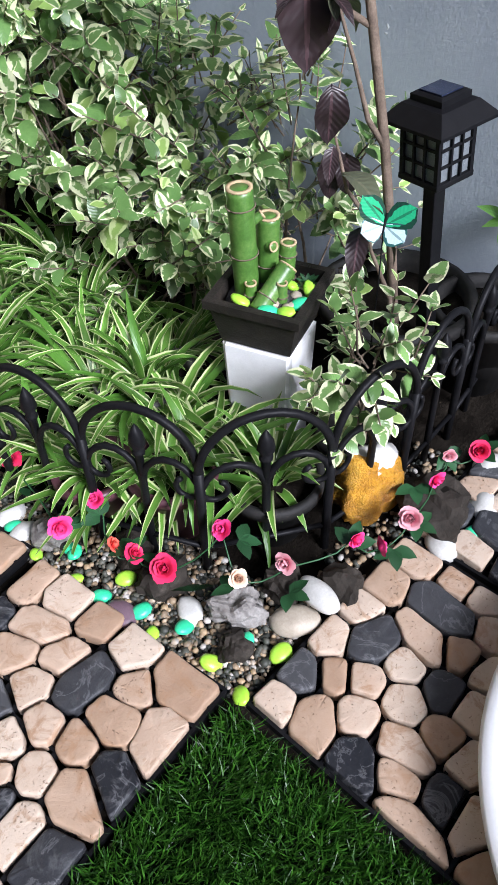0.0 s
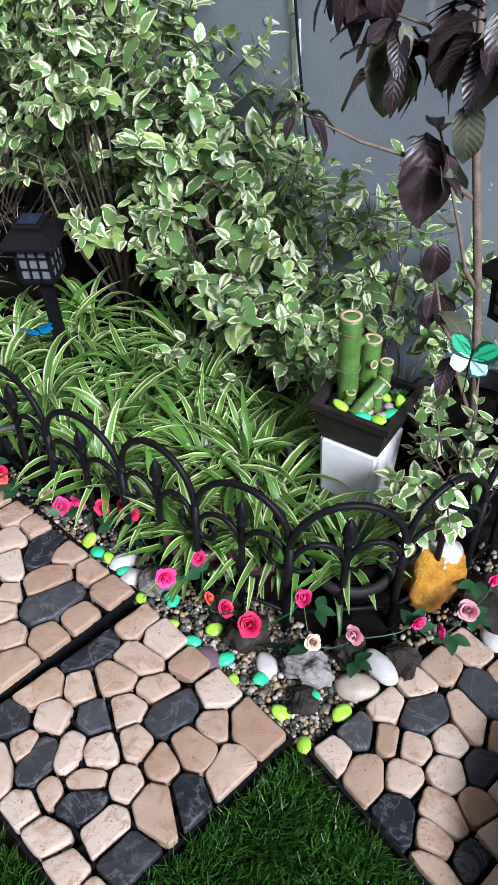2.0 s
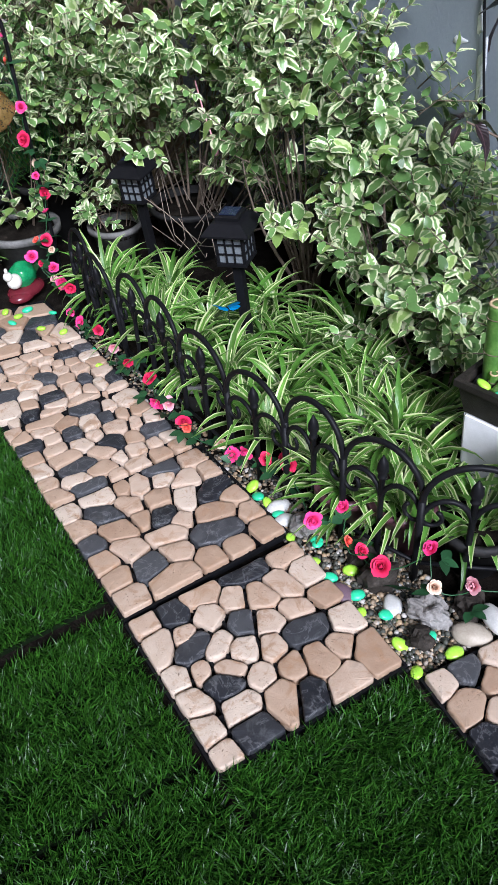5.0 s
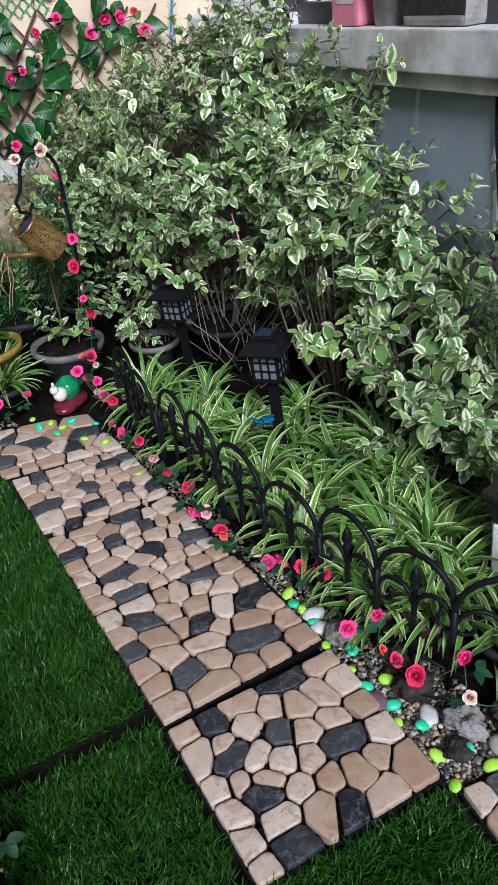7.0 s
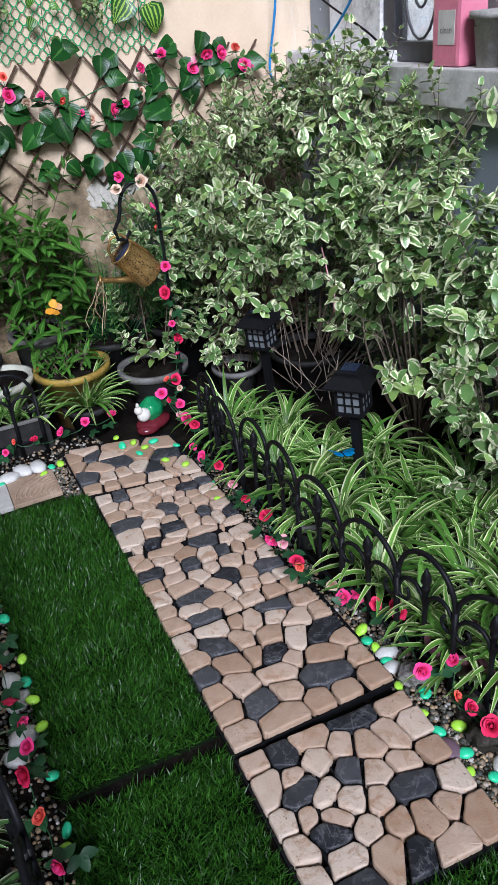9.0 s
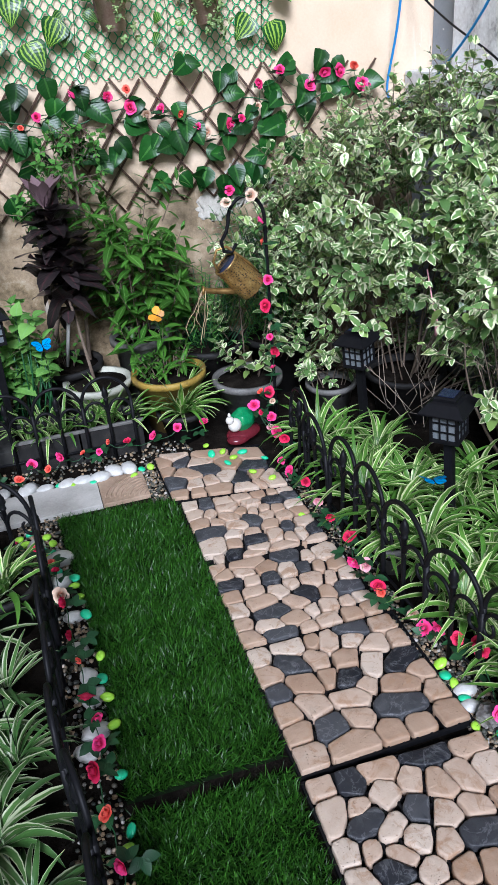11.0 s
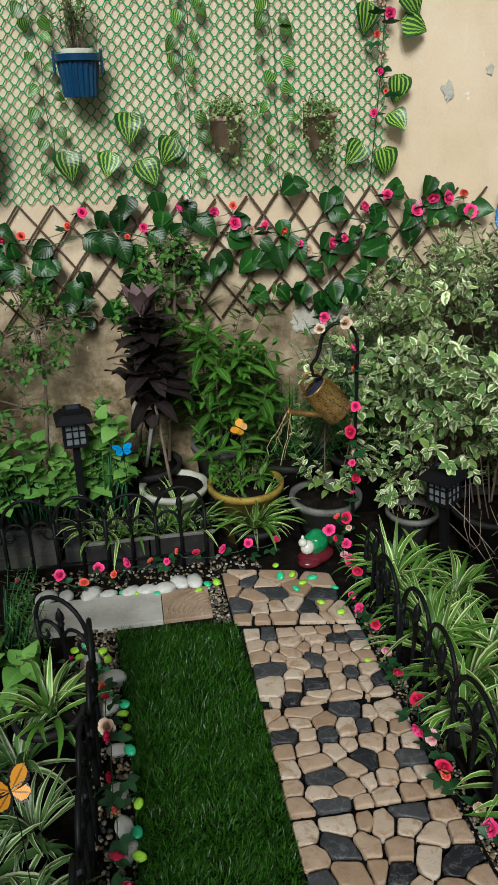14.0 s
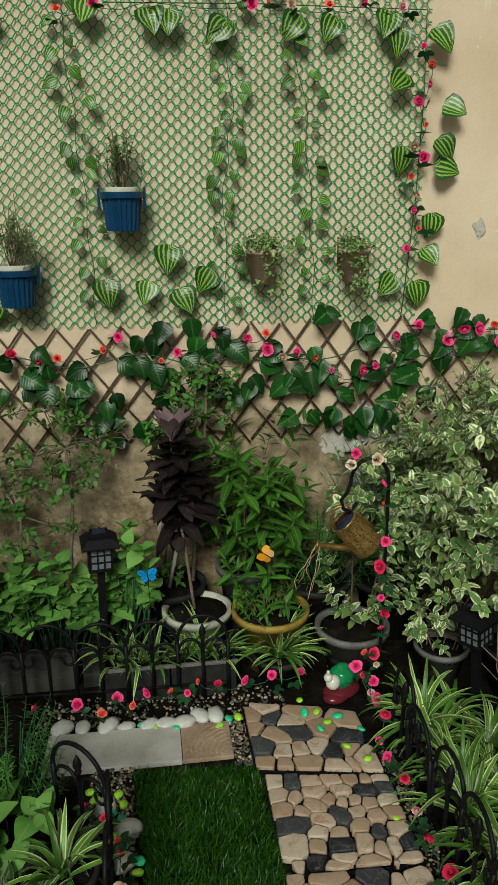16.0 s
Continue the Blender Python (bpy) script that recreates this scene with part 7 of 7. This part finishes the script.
for r in range(rows):
    zz = NZ0 + r * CH
    p = []
    for c in range(cols + 1):
        up = (c + r) % 2
        x = NX0 + c * CW / 2
        z = zz + CH * (0.5 if up else -0.5) * 0.94
        p += [(x - CW * 0.11 + 0.3, 0, z - 1.45 + 0.002 * math.sin(x * 9)), (x + CW * 0.11 + 0.3, 0, z - 1.45 + 0.002 * math.sin(x * 9))]
    pieces.append(tube_data(p, 0.0017, 4, False))
v, f = joined(pieces)
part("mesh", as_mesh("mesh", v, f, M["net_green"], smooth=False), net)
tagged(part("grey_batten", boxed(0.474, WY - 0.012, 0.98, 0.480, WY - 0.004, 1.95), net, mat=M["pot_grey"]), "thin grey cord down the net's edge")


def vine(pts, label, n, size, step=0.0):
    p = np.array([(x, 2.022, z) for x, z in pts])
    e = empty("leaf_vine", Matrix.Translation(p[0]), label, "artificial vine", "striped leaf vines on the net")
    t = np.linspace(0, 1, 24)
    s = np.linspace(0, 1, len(p))
    line = np.column_stack([np.interp(t, s, p[:, k]) for k in range(3)])
    line[:, 0] += 0.006 * np.sin(t * 25)
    part("stem", tubes("stem", [(line - p[0], 0.0011)], M["silk_stem"], 4), e)
    for k in range(n):
        if rng.random() < 0.04:
            continue
        q = line[int((k + 0.5) / n * 23)]
        wall_leaf(e, q[0] + (0.022 if k % 2 else -0.022) + rng.normal(0, 0.006), q[2] + rng.normal(0, 0.008), size * rng.uniform(0.7, 1.1), "vine_leaf", (0.7 if k % 2 else -0.7) + rng.normal(0, 0.35), 0.8)
    return e


VL = "artificial vine of small striped green leaves on the net"
vine([(-0.44, 1.9), (-0.42, 1.6), (-0.40, 1.3), (-0.395, 1.02)], VL, 24, 0.044)
vine([(0.005, 1.9), (0.022, 1.61), (-0.005, 1.41), (-0.005, 1.02)], VL, 28, 0.044)
vine([(0.18, 1.9), (0.235, 1.61), (0.256, 1.30), (0.27, 1.02)], VL, 24, 0.044)
vine([(-0.76, 1.9), (-0.78, 1.5), (-0.74, 1.02)], VL, 20, 0.044)
big = empty("leaf_vine", pose(0.58, 2.022, 1.45), "artificial vine of large striped leaves framing the net", "artificial vine", "striped leaf vines on the net")
part("stem", tubes("stem", [([(-0.9, 0, 0.43), (-0.5, 0, 0.435), (0.0, 0, 0.43), (0.005, 0, 0.2), (-0.005, 0, -0.1), (-0.03, 0, -0.42)], 0.0016)], M["silk_stem"], 5), big)
for x, z in ((-0.365, 1.847), (-0.207, 1.829), (-0.146, 1.83), (0.009, 1.798), (0.216, 1.815), (0.316, 1.817), (0.468, 1.834), (0.503, 1.791), (0.604, 1.793), (0.643, 1.598), (0.632, 1.504), (0.526, 1.673), (0.628, 1.425), (0.528, 1.481), (0.628, 1.293), (0.607, 1.192), (0.586, 1.088), (0.521, 1.107), (-0.36, 1.111), (-0.234, 1.108), (-0.146, 1.081), (-0.171, 1.206), (-0.046, 1.137), (-0.62, 1.83), (-0.68, 1.06)):
    wall_leaf(big, x, z, rng.uniform(0.072, 0.088), "stripe_leaf", (0.6 if x > 0.56 else -0.3) + rng.normal(0, 0.5), 1.0)
garland("rose_garland", [(x, 2.005, z, c) for x, z, c in ((-0.444, 1.857, "peach"), (-0.347, 1.872, "pink"), (-0.2, 1.89, "cream"), (0.079, 1.881, "pink"), (0.12, 1.885, "peach"), (0.189, 1.883, "cream"), (0.293, 1.882, "peach"), (0.389, 1.89, "pink"), (0.5, 1.88, "pale"), (0.572, 1.783, "pink"), (0.60, 1.74, "peach"), (0.59, 1.685, "pink"), (0.567, 1.642, "pink"), (0.592, 1.578, "peach"), (0.56, 1.52, "cream"), (0.59, 1.491, "pink"), (0.553, 1.437, "peach"), (0.575, 1.385, "cream"), (0.564, 1.34, "pink"), (0.585, 1.286, "peach"), (0.553, 1.228, "pink"))], "artificial rose garland framing the net", group=GG, leaf_each=1, face=(-0.15, -1, 0.2))
M["pot_blue"] = plain("navy_blue_plastic", (0.004, 0.034, 0.085), (0.008, 0.058, 0.14), 0.3)
M["terracotta"] = surface("brown_clay_pot", [(0.3, (0.38, 0.22, 0.165)), (0.55, (0.58, 0.39, 0.31)), (0.8, (0.70, 0.55, 0.47))], 25, (0.6, 0.9), 0.5)


def ribbed_pot(parent, r, h, mat):
    n = 88
    a = np.linspace(0, 2 * math.pi, n, endpoint=False)
    vs, fs = [], []
    prof = [(0.80, 0), (0.95, h * 0.82), (1.10, h * 0.84), (1.12, h), (1.04, h), (0.95, h * 0.85)]
    for k, (q, z) in enumerate(prof):
        rr = r * q * (1 + (0.04 * np.sign(np.sin(a * 22 + 0.1)) if k < 2 else 0))
        vs.append(np.column_stack([rr * np.cos(a), rr * np.sin(a), np.full(n, z)]))
    for k in range(len(prof) - 1):
        fs += [(k * n + j, k * n + (j + 1) % n, (k + 1) * n + (j + 1) % n, (k + 1) * n + j) for j in range(n)]
    fs += [tuple(range(n - 1, -1, -1)), tuple(range((len(prof) - 1) * n, len(prof) * n))]
    part("pot", as_mesh("pot", np.concatenate(vs), fs, mat, smooth=False), parent)
    for sx in (-1, 1):
        part("lug", boxed(sx * r * 1.12 - 0.004, -0.008, h * 0.55, sx * r * 1.12 + 0.004, 0.008, h + 0.014, 0.003), parent, mat=mat)


M["herb_leaf"] = foliage_mat("pale_herb_leaf", (0.13, 0.23, 0.06), (0.34, 0.44, 0.18), None, thin=0.2, rough=0.5, spread=0.9)
for x, z in ((-0.30, 1.292), (-0.61, 1.085), (-0.86, 1.30)):
    e = empty("hanging_pot", pose(x, WY - 0.073, z), "navy blue ribbed plastic pot of thin herbs on the net", "hanging pot", "blue pots on the net")
    ribbed_pot(e, 0.057, 0.105, M["pot_blue"])
    part("liner", lathe("liner", [(0.044, 0.09), (0.046, 0.118), (0.042, 0.118), (0.041, 0.105), (0.0005, 0.107)], M["pot_cream"], 24), e, "pale inner pot")
    (v, f, u), ls = sprigs(np.column_stack([rng.normal(0, 0.022, 26), rng.normal(0, 0.02, 26), rng.uniform(0.12, 0.20, 26)]), rng.normal(0, 0.22, (26, 3)) + UP, 8, 0.07, 0.02, 0.42, OVATE, 50)
    v[:, 1] = np.minimum(v[:, 1], 0.06)
    st = [([(q[0][0] * 0.4, q[0][1] * 0.4, 0.105), q[0], q[-1]], 0.0011) for q, _ in ls]
    tagged(part("stem", tubes("stem", st + [([(0.01, 0, 0.11), (0.015, 0.01, 0.2), (0.012, 0.02, 0.31)], 0.0012), ([(-0.01, 0, 0.11), (-0.01, 0.01, 0.2), (-0.02, 0.02, 0.28)], 0.0012)], M["bark"], 4), e), kind="stuff")
    part("foliage", as_mesh("foliage", v, f, M["herb_leaf"], u), e)
for x in (0.102, 0.384):
    e = empty("hanging_pot", pose(x, WY - 0.06, 1.135), "small brown clay pot of trailing herb on a wooden hanger", "hanging pot", "clay pots on the net")
    part("pot", lathe("pot", [(0.034, 0), (0.044, 0.085), (0.048, 0.085), (0.048, 0.098), (0.042, 0.098), (0.040, 0.085), (0.0005, 0.087)], M["terracotta"], 30), e)
    for dx in (-0.03, 0.0, 0.03):
        part("slat", boxed(dx - 0.012, 0.046, 0.03, dx + 0.012, 0.050, 0.125 + 0.006 * (dx == 0), 0.001), e, mat=M["willow"])
    part("hanger", tubes("hanger", [([(-0.03, 0.045, 0.12), (-0.02, 0.046, 0.15), (0.0, 0.047, 0.16), (0.02, 0.046, 0.15), (0.03, 0.045, 0.12)], 0.001)], M["fence_black"], 5), e)
    n = 70
    c = np.column_stack([rng.normal(0, 0.028, n), rng.normal(-0.012, 0.02, n), 0.10 + np.abs(rng.normal(0, 0.018, n))])
    tr = 34 if x > 0.2 else 16
    c[:tr] = np.column_stack([rng.normal(0.01, 0.03, tr), rng.uniform(-0.062, -0.045, tr), rng.uniform(-0.03, 0.10, tr)])
    (v, f, u), ls = sprigs(c, rng.normal(0, 0.6, (n, 3)) + UP * 0.3 - np.array([0, 0.4, 0]), 5, 0.03, 0.013, 0.8, OVATE, 70)
    v[:, 1] = np.minimum(v[:, 1], 0.044)
    part("foliage", as_mesh("foliage", v, f, M["herb_leaf"], u), e)

# ---- window ledge over the grey wall ----
M["ledge_conc"] = surface("stained_pale_concrete", [(0.3, (0.32, 0.31, 0.28)), (0.48, (0.52, 0.51, 0.48)), (0.6, (0.62, 0.61, 0.585)), (0.75, (0.82, 0.82, 0.81))], 13, (0.6, 0.9), 0.6, 10, dist=0.004, stain=(0.27, 0.255, 0.22))
tagged(part("window_ledge", boxed(1.045, -1.9, 0.836, 1.5, 1.50, 0.925, 0.004), mat=M["ledge_conc"]), "stained pale concrete window ledge", "ledge", kind="structure")
tagged(part("ledge_band", boxed(1.065, -1.9, 0.800, 1.4, 1.52, 0.8355, 0.002), mat=M["ledge_conc"]), "lower concrete band under the ledge", "ledge", kind="structure")
tagged(part("ledge_plinth", boxed(1.055, 1.503, 0.845, 1.5, 2.04, 0.955, 0.008), mat=M["flaky_white"]), "white flaking plinth beside the window", "plinth", kind="structure")
tagged(part("wall_upper_grey", boxed(1.16, 1.86, 0.955, 1.5, 2.046, 3.4), mat=M["wall_grey"]), "grey painted strip of house wall", "wall", kind="structure")
tagged(part("wall_pier", boxed(1.12, 1.575, 0.955, 1.5, 1.855, 3.4, 0.003), mat=M["flaky_white"]), "white flaking wall pier beside the window", "wall", kind="structure")
tagged(part("wall_over_window", boxed(1.12, -1.9, 2.05, 1.5, 1.572, 3.4), mat=M["wall_grey"]), "grey house wall over the window", "wall", kind="structure")
tagged(part("wall_beside_window", boxed(1.12, -1.9, 0.926, 1.5, -0.35, 2.047), mat=M["wall_grey"]), "grey house wall beside the window", "wall", kind="structure")
M["frame_dark"] = plain("dark_window_frame", (0.03, 0.03, 0.035), (0.07, 0.07, 0.075), 0.4)
glass, gnt, gb = begin("window_glass")
gb.inputs["Base Color"].default_value, gb.inputs["Roughness"].default_value, gb.inputs["Transmission Weight"].default_value = (0.8, 0.82, 0.8, 1), 0.05, 0.9
win = tagged(empty("window_1", pose(1.15, 0.6, 0.926), "dark framed window over the concrete ledge", "window"), kind="structure")
for q in ((-0.02, -0.95, 0.0, 0.03, 0.972, 0.05), (-0.02, -0.95, 1.07, 0.03, 0.972, 1.12), (-0.02, -0.95, 0.05, 0.03, -0.90, 1.07), (-0.02, 0.922, 0.05, 0.03, 0.972, 1.07), (-0.015, 0.28, 0.05, 0.03, 0.32, 1.07), (-0.015, -0.34, 0.05, 0.03, -0.30, 1.07)):
    part("window_frame", boxed(*q, 0.002), win, mat=M["frame_dark"])
for y0, y1 in ((-0.90, -0.34), (-0.30, 0.28), (0.32, 0.922)):
    part("pane", boxed(0.006, y0, 0.05, 0.010, y1, 1.07), win, mat=glass).visible_shadow = False
sc = []
for yc in (0.62, 0.78, 0.0):
    a = np.linspace(0, 4.2 * math.pi, 40)
    r = 0.012 + 0.012 * a
    sc.append((np.column_stack([np.full(40, -0.028), yc + r * np.cos(a) * 0.5, 0.2 + r * np.sin(a)]), 0.004))
for k, (p, r) in enumerate(sc):
    part("grille_scroll", tubes("grille_scroll", [(p, r)], M["frame_dark"], 6), win)
tagged(part("room_back", boxed(1.75, -1.9, 0.5, 1.8, 2.1, 3.4), mat=surface("brown_room_wall", [(0.3, (0.16, 0.09, 0.06)), (0.8, (0.36, 0.23, 0.16))], 4, (0.6, 0.9), 0.1)), "brown wall inside the room", "wall", kind="structure")

# containers on the ledge
M["pot_pale"] = surface("pale_weathered_clay", [(0.3, (0.16, 0.15, 0.135)), (0.55, (0.30, 0.29, 0.265)), (0.8, (0.44, 0.43, 0.40))], 18, (0.6, 0.9), 0.5)
M["pink_plastic"] = plain("pink_plastic", (0.58, 0.16, 0.24), (0.70, 0.24, 0.32), 0.35)
jug = empty("detergent_bottle", pose(1.105, 1.205, 0.925), "cut-down pink detergent bottle used as a planter on the ledge", "bottle")
bm = boxed(-0.042, -0.055, 0.0, 0.042, 0.055, 0.16, 0.012)
part("bottle", bm, jug, mat=M["pink_plastic"])
part("label", boxed(-0.0432, -0.035, 0.05, -0.0420, 0.028, 0.125), jug, "white paper label", mat=M["white_cobble"])
txt = bpy.data.curves.new("label_text", "FONT")
txt.body, txt.size, txt.align_x = "clean", 0.022, "CENTER"
tob = new("label_text_curve", txt)
bpy.context.view_layer.update()
tme = bpy.data.meshes.new_from_object(tob)
bpy.data.objects.remove(tob)
tme.materials.append(M["frame_dark"])
part("label_text", tme, jug, "grey printed word", m=Matrix.Translation((-0.0436, -0.003, 0.075)) @ Matrix(((0, 0, -1, 0), (-1, 0, 0, 0), (0, 1, 0, 0), (0, 0, 0, 1))))
e = empty("clay_pot", pose(1.11, 1.085, 0.925), "grey weathered clay pot on the ledge", "pot")
pot("pot", 0.05, 0.12, M["pot_pale"], e)
e = empty("plastic_tub", pose(1.13, 0.90, 0.925), "cloudy grey plastic tub of soil on the ledge", "tub")
part("tub", boxed(-0.06, -0.10, 0, 0.06, 0.10, 0.115, 0.014), e, mat=M["pot_pale"])
part("soil_band", boxed(-0.0605, -0.098, 0.012, 0.0605, 0.098, 0.075, 0.012), e, "dark damp soil showing through", mat=M["dark_rock"])
(v, f, u), ls = sprigs(np.column_stack([rng.normal(0, 0.02, 24), rng.uniform(-0.08, 0.08, 24), np.full(24, 0.12)]), rng.normal(0, 0.4, (24, 3)) + UP, 4, 0.05, 0.025, 0.5)
part("foliage", as_mesh("foliage", v, f, M["small_leaf"], u), e)


def cable(name, pts, r, mat, label):
    p = np.array(pts, float)
    t, s = np.linspace(0, 1, 40), np.linspace(0, 1, len(p))
    line = np.column_stack([np.interp(t, s, p[:, k]) for k in range(3)])
    for _ in range(6):
        line[1:-1] = (line[:-2] + 2 * line[1:-1] + line[2:]) / 4
    tagged(part(name, tubes(name, [(line, r)], mat, 6)), label, "cable")


cable("blue_cable", [(1.0, 1.93, 1.6), (1.0, 1.955, 1.18), (0.99, 1.99, 1.02), (0.97, 2.02, 0.89), (0.99, 1.97, 0.85), (1.0, 1.9, 0.86), (1.0, 1.65, 0.995), (1.0, 1.44, 1.155), (1.0, 1.2, 1.5), (1.0, 1.0, 2.0)], 0.004, plain("blue_hose", (0.02, 0.18, 0.48), (0.03, 0.26, 0.62), 0.4), "bright blue cable looped before the window")
cable("black_cable", [(1.05, 2.04, 1.4), (1.05, 1.965, 1.176), (1.05, 1.74, 1.079), (1.05, 1.527, 1.007), (1.07, 1.454, 0.953), (1.06, 1.46, 0.93)], 0.0035, M["fence_black"], "black cable sagging before the window")
cable("black_wall_cable", [(1.092, 0.72, 0.80), (1.092, 0.713, 0.717), (1.092, 0.682, 0.525), (1.092, 0.647, 0.364), (1.09, 0.671, 0.307), (1.08, 0.724, 0.224), (1.05, 0.75, 0.12)], 0.003, M["fence_black"], "thin black cord hanging down the grey wall")
M["peel_warm"] = surface("bare_pale_plaster", [(0.3, (0.30, 0.27, 0.22)), (0.5, (0.45, 0.42, 0.36)), (0.7, (0.60, 0.58, 0.52))], 24, (0.7, 0.95), 0.6)
M["peel"] = surface("bare_white_plaster", [(0.3, (0.50, 0.52, 0.53)), (0.7, (0.78, 0.79, 0.80))], 30, (0.7, 0.95), 0.6)
for y, z, w, hh in ((0.704, 0.57, 0.012, 0.10), (0.69, 0.47, 0.010, 0.05), (0.664, 0.335, 0.012, 0.06), (0.612, 0.19, 0.02, 0.10), (0.72, 0.66, 0.008, 0.05), (1.07, 0.585, 0.03, 0.018), (0.77, 0.62, 0.02, 0.012)):
    bm = blob(1.0, y * 50 + z * 31, 3, 0.7, (0.02, w, hh * 0.5))
    bmesh.ops.scale(bm, vec=(0.1, 1, 1), verts=bm.verts)
    tagged(part("peeled_patch", bm, m=pose(WX, y, z), mat=M["peel"]), "flaked patch of bare white plaster on the grey wall", "plaster patch", "flaked patches on the wall")
for x, z, w, hh in ((0.47, 0.66, 0.05, 0.16), (0.50, 0.44, 0.08, 0.13), (0.36, 0.60, 0.05, 0.09), (0.56, 0.62, 0.04, 0.10), (0.80, 1.28, 0.018, 0.05), (0.93, 1.34, 0.014, 0.035)):
    bm = blob(1.0, x * 50 + z * 31, 4, 0.8, (w, 0.002, hh * 0.5))
    tagged(part("peeled_patch", bm, m=pose(x, WY, z), mat=M["peel_warm"]), "flaked patch of pale plaster on the beige wall", "plaster patch", "flaked patches on the wall")


fill_tiles()
